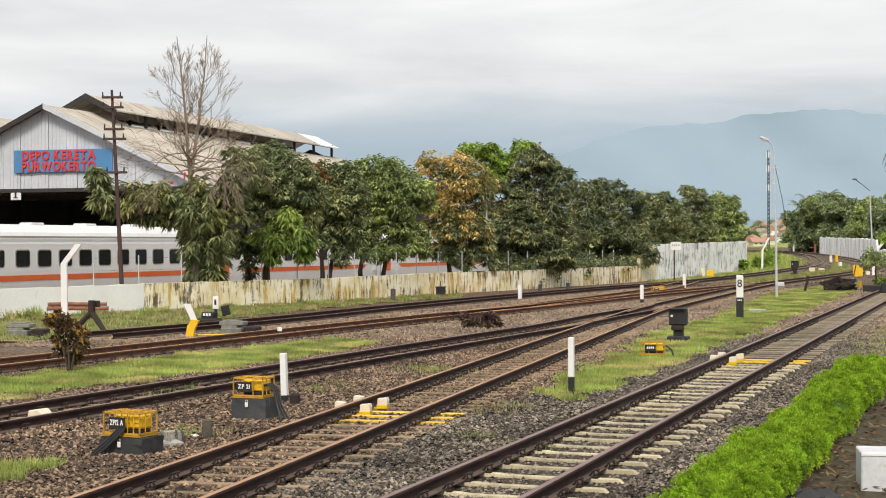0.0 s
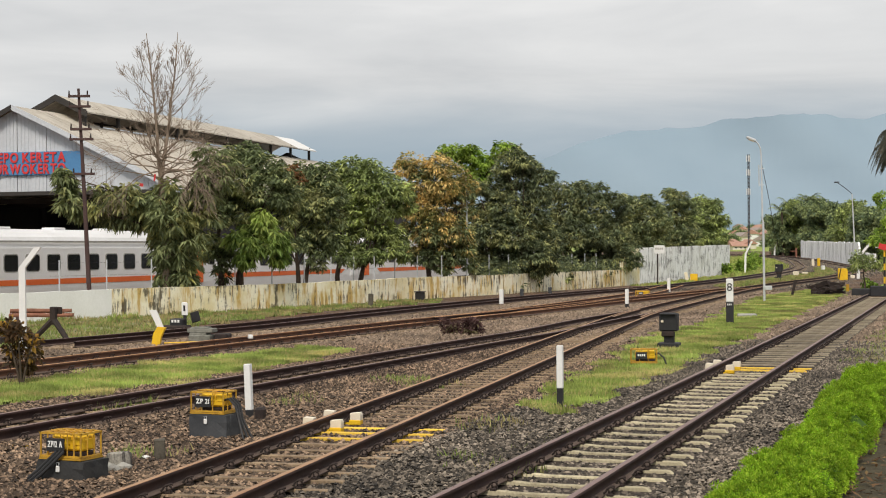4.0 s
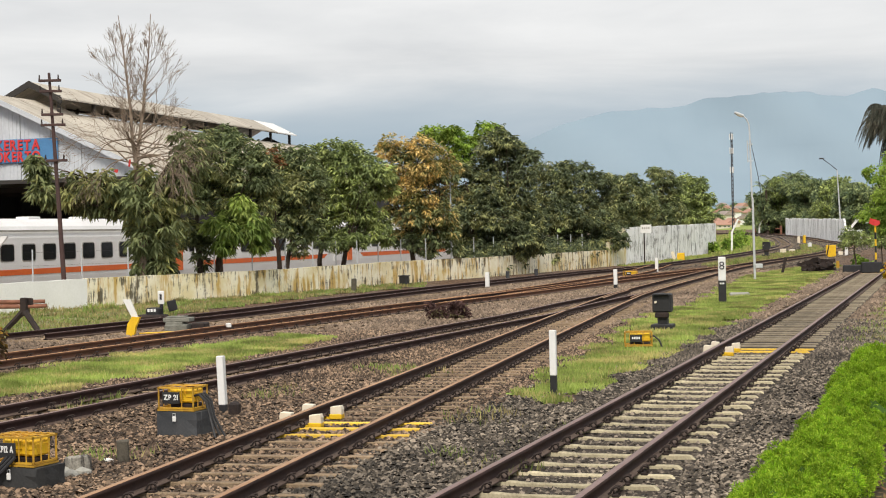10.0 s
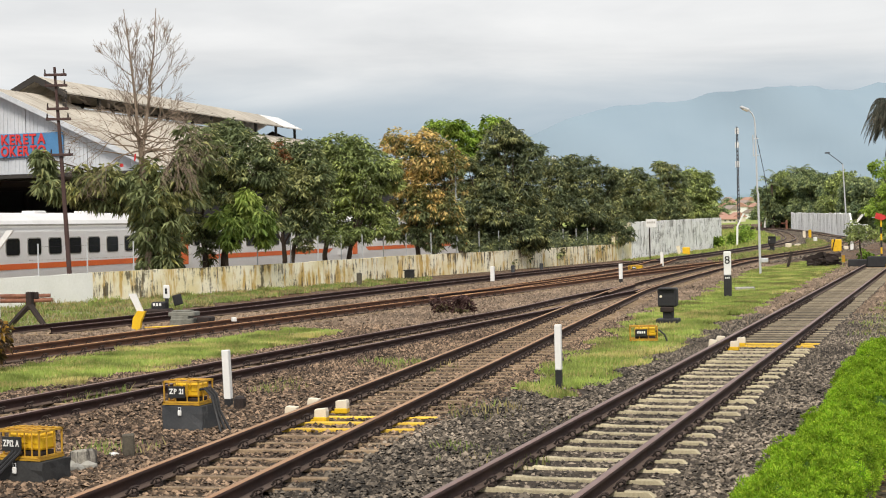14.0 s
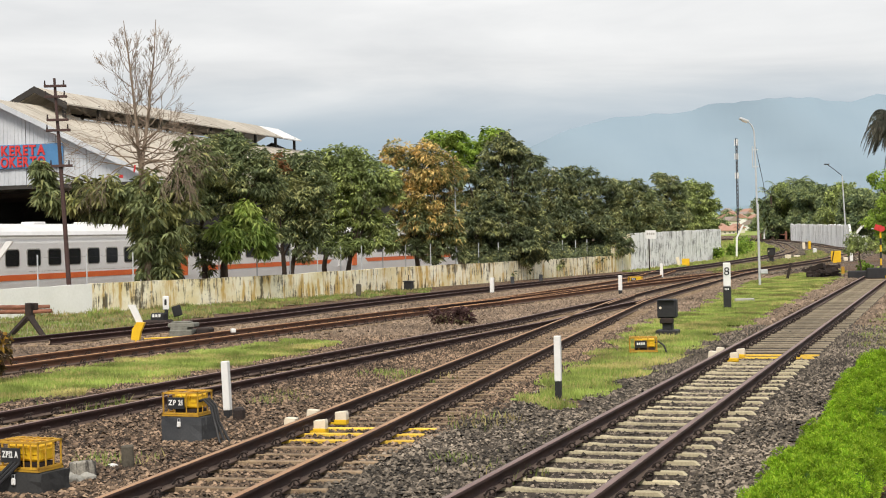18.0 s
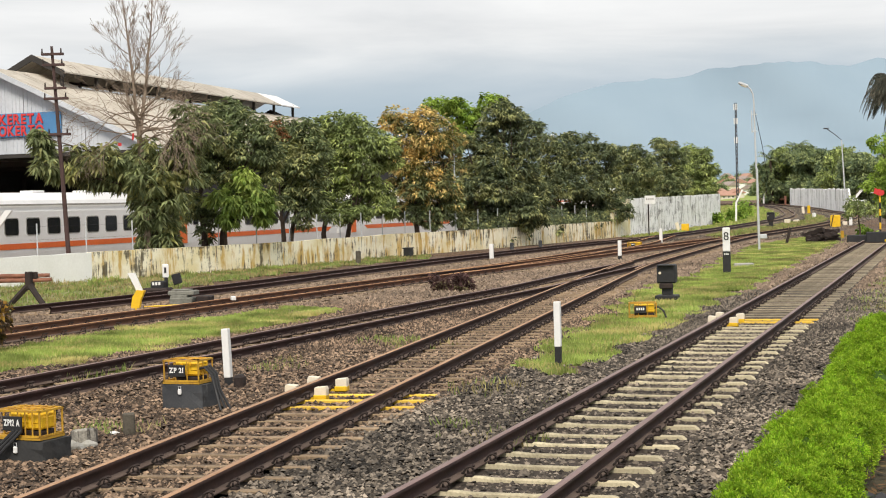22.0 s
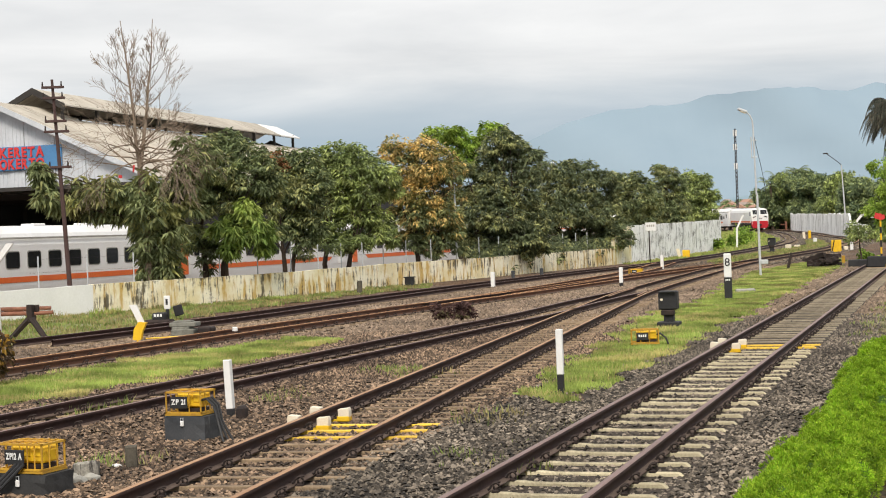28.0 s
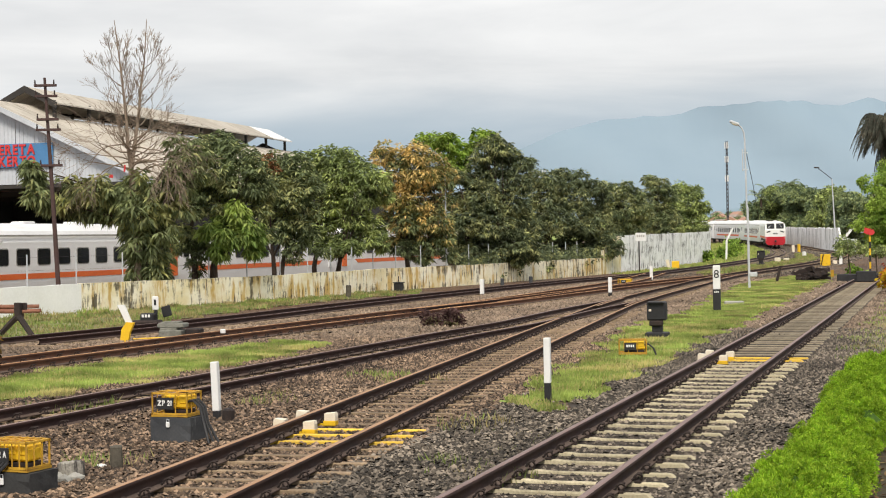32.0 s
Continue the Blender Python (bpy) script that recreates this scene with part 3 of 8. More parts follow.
def mountain(name, label, y, material, peaks, seed):
    """A far ridge: peaks are (x, height); the ground between is broken by noise."""
    rnd = np.random.RandomState(seed)
    xs = np.arange(-2600, 2601, 20.0)
    h = np.interp(xs, [p[0] for p in peaks], [p[1] for p in peaks])
    for k, a in ((170, 3), (70, 4), (28, 6)):
        ph = rnd.rand(400) * 2 - 1
        h += a * np.interp(xs / k, np.arange(400) - 200, ph) * np.clip(h / 150, 0, 1)
    rows, V = 7, []
    for j in range(rows):
        f = j / (rows - 1)
        for i, x in enumerate(xs):
            V.append((x, y - 500 * (1 - f) + 60 * math.sin(i * 0.21 + j), -5 + max(h[i], 1) * f ** 1.3))
    n = len(xs)
    Fc = [(j * n + i, j * n + i + 1, (j + 1) * n + i + 1, (j + 1) * n + i) for j in range(rows - 1) for i in range(n - 1)]
    tagged(part_mesh(name, mesh_np(name, V, Fc), material), label, "mountain", kind="structure")


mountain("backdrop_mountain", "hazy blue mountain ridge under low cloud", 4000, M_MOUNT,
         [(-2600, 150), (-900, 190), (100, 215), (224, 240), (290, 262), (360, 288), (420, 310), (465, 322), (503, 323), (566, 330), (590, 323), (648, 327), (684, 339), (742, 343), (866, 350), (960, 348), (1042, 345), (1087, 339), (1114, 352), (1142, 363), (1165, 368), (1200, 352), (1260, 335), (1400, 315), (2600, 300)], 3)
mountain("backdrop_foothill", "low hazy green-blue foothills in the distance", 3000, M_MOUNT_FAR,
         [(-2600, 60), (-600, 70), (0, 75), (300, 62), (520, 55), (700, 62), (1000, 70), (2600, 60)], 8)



def hill(y):
    """The slope beyond the line, on which the houses stand."""
    return 0.7 + max(0.0, y - 560) * 0.030


def build_hill():
    xs, ys = np.arange(40, 400, 12.0), np.arange(548, 1000, 12.0)
    V = [(x, y, hill(y) + (0.8 * math.sin(x * 0.05) + 0.6 * math.sin(y * 0.04 + x * 0.02)) * (y > 560) - (1.2 if y < 560 else 0)) for y in ys for x in xs]
    n = len(xs)
    Fc = [(j * n + i, j * n + i + 1, (j + 1) * n + i + 1, (j + 1) * n + i) for j in range(len(ys) - 1) for i in range(n - 1)]
    tagged(part_mesh("ground_slope", mesh_np("ground_slope", V, Fc), M_GRASSSOIL), "green village slope beyond the railway", "hillside", kind="structure")


build_hill()
GAUGE = 1.132
RAIL_PROFILE = [(-0.0325, 0), (-0.0325, -0.035), (-0.010, -0.05), (-0.010, -0.118), (-0.06, -0.135), (-0.06, -0.15),
                (0.06, -0.15), (0.06, -0.135), (0.010, -0.118), (0.010, -0.05), (0.0325, -0.035), (0.0325, 0)]


def rail_mesh(line, off, name="rail"):
    """A rail swept along a plan line, off metres to its right."""
    d = np.gradient(line, axis=0)
    d /= np.linalg.norm(d, axis=1)[:, None]
    nrm = np.c_[d[:, 1], -d[:, 0]]
    V, Fc = [], []
    k = len(RAIL_PROFILE)
    for i, p in enumerate(line):
        z0 = rise(p[1])
        for u, z in RAIL_PROFILE:
            q = p + nrm[i] * (off + u)
            V.append((q[0], q[1], z0 + z))
    for i in range(len(line) - 1):
        for j in range(k):
            a, b = i * k + j, i * k + (j + 1) % k
            Fc.append((a, b, b + k, a + k))
    me = mesh_np(name, V, Fc)
    idx = np.zeros(len(Fc), np.int32)
    idx[np.arange(k - 1, len(Fc), k)] = 1
    for j in (3, 4, 6, 7):
        idx[np.arange(j, len(Fc), k)] = 2
    me.polygons.foreach_set("material_index", idx)
    return me


def sleeper_mesh(concrete):
    bm = bmesh.new()
    if concrete:
        prism(bm, [(-0.98, -0.32), (-0.98, -0.225), (-0.90, -0.150), (-0.38, -0.150), (-0.26, -0.160), (0.26, -0.160), (0.38, -0.150), (0.90, -0.150), (0.98, -0.225), (0.98, -0.32)], -0.047, 0.047)
        for v in bm.verts:
            if v.co.z > -0.17:
                v.co.y *= 0.74
        bmesh.ops.bevel(bm, geom=[e for e in bm.edges if all(v.co.z > -0.25 for v in e.verts)], offset=0.010, segments=1, affect="EDGES")
    else:
        prism(bm, [(-0.97, -0.28), (-0.97, -0.19), (-0.95, -0.154), (0.95, -0.154), (0.97, -0.19), (0.97, -0.28)], -0.046, 0.046)
        bmesh.ops.bevel(bm, geom=[e for e in bm.edges if all(v.co.z > -0.2 for v in e.verts)], offset=0.008, segments=1, affect="EDGES")
    me = bpy.data.meshes.new("sleeper")
    bm.to_mesh(me)
    bm.free()
    me.materials.append(M_CONC if concrete else M_WOODSL)
    return me


def clip_mesh():
    """A spring clip: a rod coiled about a line along the rail, its toe on the rail foot, in a cast shoulder."""
    bm = bmesh.new()
    coil = [(0.098 + 0.034 * math.cos(2.6 - k * 0.62), -0.05 + 0.007 * k, -0.100 + 0.034 * math.sin(2.6 - k * 0.62)) for k in range(14)]
    tube(bm, [(0.035, -0.055, -0.125), (0.055, -0.055, -0.112)] + coil, 0.0105, 5)
    box(bm, (0.09, 0.0, -0.144), (0.065, 0.075, 0.026), bev=0.006)
    me = bpy.data.meshes.new("clip")
    bm.to_mesh(me)
    bm.free()
    me.materials.append(M_DARKIRON)
    return me


SLEEPER_CONC, SLEEPER_WOOD, CLIP = sleeper_mesh(True), sleeper_mesh(False), clip_mesh()
SLEEPER_GREY = SLEEPER_WOOD.copy()
SLEEPER_GREY.materials[0] = M_GREYSL


def sleeper_pose(line, i):
    a, b = line[max(i - 1, 0)], line[min(i + 1, len(line) - 1)]
    ang = math.degrees(math.atan2(b[0] - a[0], b[1] - a[1]))
    return ang, pose(line[i][0], line[i][1], rise(line[i][1]), 0, 0, -ang)


def railway_track(label, ctrl, head, concrete=False, spacing=0.61, parts_to=75.0, clips=(0, 0), sleepers=True, yellow=(0, 0)):
    t = thing("railway_track", label, "railway track", group="tracks of the yard", kind="structure")
    line = curve_points(ctrl, 1.0)
    for off in (-GAUGE / 2, GAUGE / 2):
        me = rail_mesh(line, off)
        me.materials.append(M_RAIL_ORANGE if head is M_HEAD_ORANGE else M_RAIL_RUST if head is M_HEAD_RUST else M_RAIL)
        me.materials.append(head)
        me.materials.append(M_RAIL_FOOT)
        part_mesh("rail", me, None, t)
    if not sleepers:
        return t, line
    sl = curve_points(ctrl, spacing)
    rnd = random.Random(len(sl))
    far = bmesh.new()
    n_clip = 0
    for i in range(len(sl)):
        y = sl[i][1]
        ang, m = sleeper_pose(sl, i)
        m = m @ pose(rnd.uniform(-0.02, 0.02), rnd.uniform(-0.02, 0.02), rnd.uniform(-0.012, 0.004), 0, 0, rnd.uniform(-0.8, 0.8))
        if concrete and 18.5 < y < 27.0 and i % 3 == 1:
            m = m @ pose(0, 0, -0.02)
        if 6 < y < parts_to:
            s = part_mesh("sleeper", (SLEEPER_CONC if y < 28.0 else SLEEPER_GREY) if concrete else SLEEPER_WOOD, None, t)
            s.matrix_basis = m
            if yellow[0] < y < yellow[1]:
                s.material_slots[0].link = "OBJECT"
                s.material_slots[0].material = M_YELLOW_WORN
                s["label"] = "yellow-painted sleeper"
            if clips[0] < y < clips[1]:
                for gx in (-GAUGE / 2, GAUGE / 2):
                    for side in (-1, 1):
                        c = part_mesh("clip", CLIP, None, t)
                        c.matrix_basis = m @ pose(gx, 0, 0, 0, 0, 0 if side > 0 else 180)
                        n_clip += 1
        elif y >= parts_to or y <= 6:
            box(far, (0, 0, -0.2), (1.9, 0.2, 0.1), m=m)
    if len(far.verts):
        tagged(part("sleepers", far, M_WOODSL, t), kind="stuff")
    else:
        far.free()
    return t, line


R_LINE = [(-1.73, 5.5), (-0.218, 10), (6.50, 30), (13.22, 50), (19.6, 69)]
M_LINE = [(-3.988, 5.5), (-2.967, 10), (-0.697, 20), (2.94, 36), (4.87, 44.4), (6.30, 50.2), (10.2, 63.3), (16.3, 82.2), (27.6, 110.5), (37.6, 141), (44.0, 167), (48.6, 193), (51.6, 215.6), (52.9, 231), (53.6, 245), (53.5, 256), (52.5, 267), (50.4, 279), (46.8, 290), (41.5, 300.5), (33.5, 311), (-57, 393)]
L_LINE = [(-9.52, 8), (-4.96, 20), (0.363, 34), (2.15, 38.5), (4.1, 44.5), (6.35, 50.6)]
F4_LINE = [(-17.4, 5), (-8.03, 28.4), (-4.85, 36.2), (-1.45, 44.1), (2.2, 52.0), (6.6, 62.0), (11.2, 72), (16.3, 82.4)]
F4B_LINE = [(-1.45, 44.1), (1.9, 51.9), (5.6, 62.0), (9.2, 73), (12.7, 87.5)]
F5_LINE = [(-9.6, 35.2), (-6.1, 42.9), (-3.45, 50.4), (0.33, 60.3), (5.7, 73), (12.7, 88), (21.5, 112), (32.6, 147), (40.3, 178), (46, 206), (47.7, 215.5), (49.2, 226), (50, 236), (50.5, 245), (50.4, 255), (49.4, 265), (47.4, 276), (44, 287), (39, 297), (31, 308), (-60, 390), (-250, 540)]
def check_rails(track, line, y0, y1, head):
    """Short rails inside the running rails at a crossing."""
    pts = line[(line[:, 1] > y0) & (line[:, 1] < y1)]
    for off in (-GAUGE / 2 + 0.14, GAUGE / 2 - 0.14):
        me = rail_mesh(pts, off, "check_rail")
        me.materials.append(M_RAIL_RUST)
        me.materials.append(head)
        me.materials.append(M_RAIL_FOOT)
        part_mesh("check_rail", me, None, track, "short check rail")


TRACK_R, LINE_R = railway_track("straight siding with plum-brown rails on pale concrete sleepers", R_LINE, M_HEAD_PLUM, True, 0.61, 68, (9, 42), yellow=(27.3, 28.6))
TRACK_M, LINE_M = railway_track("main line with rusty orange railheads on dark sleepers", M_LINE, M_HEAD_RUST, False, 0.55, 80, (10, 40), yellow=(16.8, 18.5))
TRACK_L, LINE_L = railway_track("yard track with worn brown rails in stained ballast", L_LINE, M_HEAD_PLUM, False, 0.6, 60, (9, 42))
TRACK_4, LINE_4 = railway_track("rusty loop track along the grass strip", F4_LINE, M_HEAD_ORANGE, False, 0.6, 70, (20, 50))
TRACK_4B, LINE_4B = railway_track("rusty crossover track between two lines", F4B_LINE, M_HEAD_ORANGE, False, 0.6, 70, sleepers=False)
TRACK_5, LINE_5 = railway_track("dark track beside the yard wall, bending away", F5_LINE, M_HEAD_PLUM, False, 0.6, 85)


check_rails(TRACK_M, LINE_M, 45.5, 52.5, M_HEAD_RUST)
check_rails(TRACK_4, LINE_4, 46, 53, M_HEAD_ORANGE)
check_rails(TRACK_M, LINE_M, 74, 80, M_HEAD_RUST)
check_rails(TRACK_5, LINE_5, 78, 85, M_HEAD_RUST)


def wall_run(name, label, pts, z0, tops, material, thick=0.22, panel=2.5, jit=0.015):
    """A plastered wall in panels along plan points; tops gives the height at each point."""
    w = thing(name, label, "wall", kind="structure")
    P = np.array(pts, float)
    s = np.r_[0, np.cumsum(np.linalg.norm(np.diff(P, axis=0), axis=1))]
    n = max(1, int(round(s[-1] / panel)))
    rnd = random.Random(n)
    for i in range(n):
        a, b = s[-1] * i / n, s[-1] * (i + 1) / n
        A = np.array([np.interp(a, s, P[:, 0]), np.interp(a, s, P[:, 1])])
        B = np.array([np.interp(b, s, P[:, 0]), np.interp(b, s, P[:, 1])])
        h0, h1 = np.interp(a, s, tops), np.interp(b, s, tops)
        L = np.linalg.norm(B - A)
        bm = bmesh.new()
        j = rnd.uniform(-jit, jit)
        prism(bm, [(0.001, z0 - 0.3), (0.001, h0 + j), (L * 0.3, h0 * 0.7 + h1 * 0.3 + j + rnd.uniform(-.02, .01)), (L * 0.6, h0 * 0.4 + h1 * 0.6 + j + rnd.uniform(-.02, .01)), (L - 0.001, h1 + j), (L - 0.001, z0 - 0.3)], -thick / 2 + rnd.uniform(-0.003, 0.003), thick / 2)
        o = part("panel", bm, material, w)
        o.matrix_basis = pose(A[0], A[1], 0, 0, 0, math.degrees(math.atan2(B[1] - A[1], B[0] - A[0])))
    return w


WALL = [(-16.15, 46.57), (-14.0, 49.3), (-12.1, 51.9)]
wall_run("wall_white", "low whitewashed yard wall with faint stains", WALL, -0.2, [0.80, 0.80, 0.82], M_WALL_WHITE)
WALL2 = [(-12.1, 51.9), (-9.85, 55.2), (-6.34, 60.6), (-3.65, 66.6), (-2.25, 70), (2.17, 77.3), (6.93, 86.7), (10.3, 93.7)]
wall_run("wall_stained", "low cream yard wall with yellow and black mildew runs", WALL2, -0.2, [0.82] * 8, M_WALL_OLD)
WALL3 = [(10.3, 93.7), (10.42, 94.0), (11.75, 97.2)]
wall_run("wall_step", "tall cream end of the white wall with yellow stains", WALL3, -0.2, [1.25, 2.08, 2.15], M_WALL_CREAM, panel=1.2)
WALL4 = [(11.75, 97.2), (14.5, 104.4), (23.9, 132.5)]
wall_run("wall_tall", "tall white wall with grey vertical runs", WALL4, -0.2, [2.15, 2.2, 2.4], M_WALL_GREY)
WALL5 = [(55.7, 245), (53.4, 215), (48.9, 184), (48.8, 183.2), (48.1, 174)]
wall_run("wall_far", "white board fence beside the far bend", WALL5, 0.2, [3.15, 2.85, 2.62, 1.45, 1.35], M_FENCE, panel=1.15, jit=0.09)


# ---- trees ----
def leaf_cloud(rnd, blobs, dens, size, droop=0.3, fill=0.35):
    """Leaves as bent two-part blades, thick on the shells of the lobes and thinner inside."""
    C, S = [], []
    for x, y, z, r in blobs:
        k = max(5, int(26 * r * r / (0.4 + r * 0.6)))
        g = rnd.normal(size=(k, 3))
        g /= np.linalg.norm(g, axis=1)[:, None]
        g[:, 2] = np.where(g[:, 2] < -0.3, g[:, 2] * 0.6, g[:, 2])
        rr = r * (0.55 + 0.50 * rnd.rand(k) ** 0.7)
        sub = g * rr[:, None] + (x, y, z)
        sr = r * (0.20 + 0.18 * rnd.rand(k))
        n = int(dens * r * r / k) + 1
        d = rnd.normal(size=(k, n, 3))
        d /= np.linalg.norm(d, axis=2)[:, :, None]
        rad = sr[:, None] * (0.35 + 0.75 * rnd.rand(k, n) ** 0.6)
        c = sub[:, None] + d * rad[:, :, None] * (1, 1, 0.75)
        C.append(c.reshape(-1, 3))
        S.append((d * 0.7 + g[:, None] * 0.6).reshape(-1, 3))
        m = int(dens * r * r * fill * 0.4)
        e = rnd.normal(size=(m, 3))
        e /= np.linalg.norm(e, axis=1)[:, None]
        C.append(e * (r * 0.75 * rnd.rand(m) ** 0.5)[:, None] + (x, y, z))
        S.append(e)
    C, D = np.concatenate(C), np.concatenate(S)
    n = len(C)
    out = D + rnd.normal(scale=0.7, size=(n, 3)) + (0, 0, -droop)
    out /= np.linalg.norm(out, axis=1)[:, None]
    side = np.cross(out, rnd.normal(size=(n, 3)))
    side /= np.linalg.norm(side, axis=1)[:, None] + 1e-9
    up = np.cross(side, out)
    L = size * (0.65 + 0.7 * rnd.rand(n))[:, None]
    W = L * (0.17 if droop > 0.6 else 0.25)
    base, mid, tip = C, C + out * L * 0.5 + up * L * 0.10, C + out * L - np.array((0, 0, 1)) * L * 0.18
    V = np.stack([base, mid - side * W, tip, mid + side * W], 1).reshape(-1, 3)
    k = np.arange(n)[:, None] * 4
    Fc = np.concatenate([k + (0, 1, 2), k + (0, 2, 3)], 0)
    return V, Fc


def limb(bm, p, d, length, r, depth, rnd, twigs, spread=0.55, seg=6, bend=0.18, lift=0.15, fork=(2, 3)):
    """A branching limb of tapered rods; twigs collects the ends."""
    p, d = Vector(p), Vector(d).normalized()
    pts, rs = [p.copy()], [r]
    n = 3 if depth > 1 else 2
    for i in range(n):
        d = (d + Vector((rnd.uniform(-bend, bend), rnd.uniform(-bend, bend), rnd.uniform(-bend, bend) + lift * 0.3))).normalized()
        p = p + d * length / n
        pts.append(p.copy())
        rs.append(r * (1 - 0.42 * (i + 1) / n))
    tube(bm, pts, rs, seg if r > 0.03 else 4 if r > 0.012 else 3, cap=False)
    if depth <= 0:
        twigs.append(p.copy())
        return
    for i in range(rnd.randint(*fork)):
        a = Vector((rnd.gauss(0, 1), rnd.gauss(0, 1), rnd.gauss(0, 0.7) + lift))
        nd = (d + a.normalized() * spread * rnd.uniform(0.7, 1.4)).normalized()
        limb(bm, p if i < 2 else pts[-2], nd, length * rnd.uniform(0.62, 0.85), max(0.0065, rs[-1] * rnd.uniform(0.65, 0.9)), depth - 1, rnd, twigs, spread, seg, bend, lift, fork)


TREE_LABELS = {
    "grey_drooping": "tree with long drooping grey-green leaves behind the wall", "dark": "dense dark green mango tree behind the yard wall",
    "young": "young bright green tree behind the yard wall", "mid": "rounded mid-green tree behind the yard wall",
    "gold": "mango tree with golden-brown new leaves", "bright": "fresh green tree crown rising above the row", "mixed": "mixed green mango tree with pale shoots"}


def broadleaf(material, x, y, blobs, seed, size, dens, label, z0=-0.2):
    """A tree: a forked trunk with limbs reaching into the lobes of its crown."""
    rnd, nr = random.Random(seed), np.random.RandomState(seed)
    t = thing("tree", label, "tree", pose(x, y, 0), group="trees behind the wall")
    bm = bmesh.new()
    low = min(b[1] - b[2] for b in blobs)
    fork = Vector((sum(b[0] for b in blobs) / len(blobs) * 0.15, 0, max(0.7, low + 0.5)))
    r0 = 0.035 * max(b[1] for b in blobs)
    tube(bm, [(0, 0, z0 - 0.1), (0.03, 0, 0.3), fork * 0.6 + Vector((rnd.uniform(-.12, .12), 0, 0)), fork], [r0 * 1.2, r0 * 0.9, r0 * 0.7, r0 * 0.5], 8)
    full = []
    for bx, bz, r in blobs:
        dy = rnd.uniform(-0.8, 0.8) * max(r, 0.8)
        full.append((bx, dy, bz, r))
        if r > 0.6:
            full.append((bx + rnd.uniform(-.4, .4) * r, dy + rnd.choice((-1, 1)) * r * 0.9, bz + rnd.uniform(-.2, .35) * r, r * 0.75))
        end = Vector((bx, dy, bz))
        mid = fork.lerp(end, 0.5) + Vector((rnd.uniform(-.25, .25), rnd.uniform(-.25, .25), rnd.uniform(-.1, .35)))
        tube(bm, [fork - Vector((0, 0, 0.2)), mid, end], [r0 * 0.36, r0 * 0.2, r0 * 0.07], 6)
    part("trunk", bm, M_BARK, t)
    V, Fc = leaf_cloud(nr, full, dens, size, 0.35)
    part_mesh("crown", mesh_np("crown", V, Fc), material, t)
    return t


def whorls(rnd, blobs, cover, size, droop):
    """Leaves in whorls at the twig tips, hanging outwards; twig tips lie on and just under the shells of the lobes."""
    C, G0 = [], []
    for x, y, z, r in blobs:
        k = max(16, int(cover * r * r / (size * size)))
        g = rnd.normal(size=(k, 3))
        g /= np.linalg.norm(g, axis=1)[:, None]
        g[:, 2] = np.where(g[:, 2] < -0.4, g[:, 2] * 0.5, g[:, 2])
        C.append(g * (r * (0.50 + 0.55 * rnd.rand(k) ** 0.6))[:, None] + (x, y, z))
        G0.append(g)
    C, G0 = np.concatenate(C), np.concatenate(G0)
    n = 8
    a = rnd.rand(len(C), 1) * 6.283 + np.arange(n) * (6.283 / n) + rnd.normal(scale=0.3, size=(len(C), n))
    ring = np.stack([np.cos(a), np.sin(a), rnd.normal(scale=0.35, size=a.shape)], -1)
    out = (ring + G0[:, None] * 0.55 + np.array((0, 0, -droop))).reshape(-1, 3)
    out /= np.linalg.norm(out, axis=1)[:, None]
    C = np.repeat(C, n, axis=0) + out * size * 0.12 + rnd.normal(scale=size * 0.12, size=out.shape)
    side = np.cross(out, (0, 0, 1.0) + rnd.normal(scale=0.45, size=out.shape))
    side /= np.linalg.norm(side, axis=1)[:, None] + 1e-9
    L = size * (0.6 + 0.7 * rnd.rand(len(out)))[:, None]
    W = L * 0.14
    down = np.array((0, 0, 1.0)) * L
    mid, tip = C + out * L * 0.5 + down * 0.03, C + out * L - down * (0.12 + 0.25 * droop)
    V = np.stack([C, mid - side * W, tip, mid + side * W], 1).reshape(-1, 3)
    k = np.arange(len(out))[:, None] * 4
    return V, np.concatenate([k + (0, 1, 2), k + (0, 2, 3)], 0)


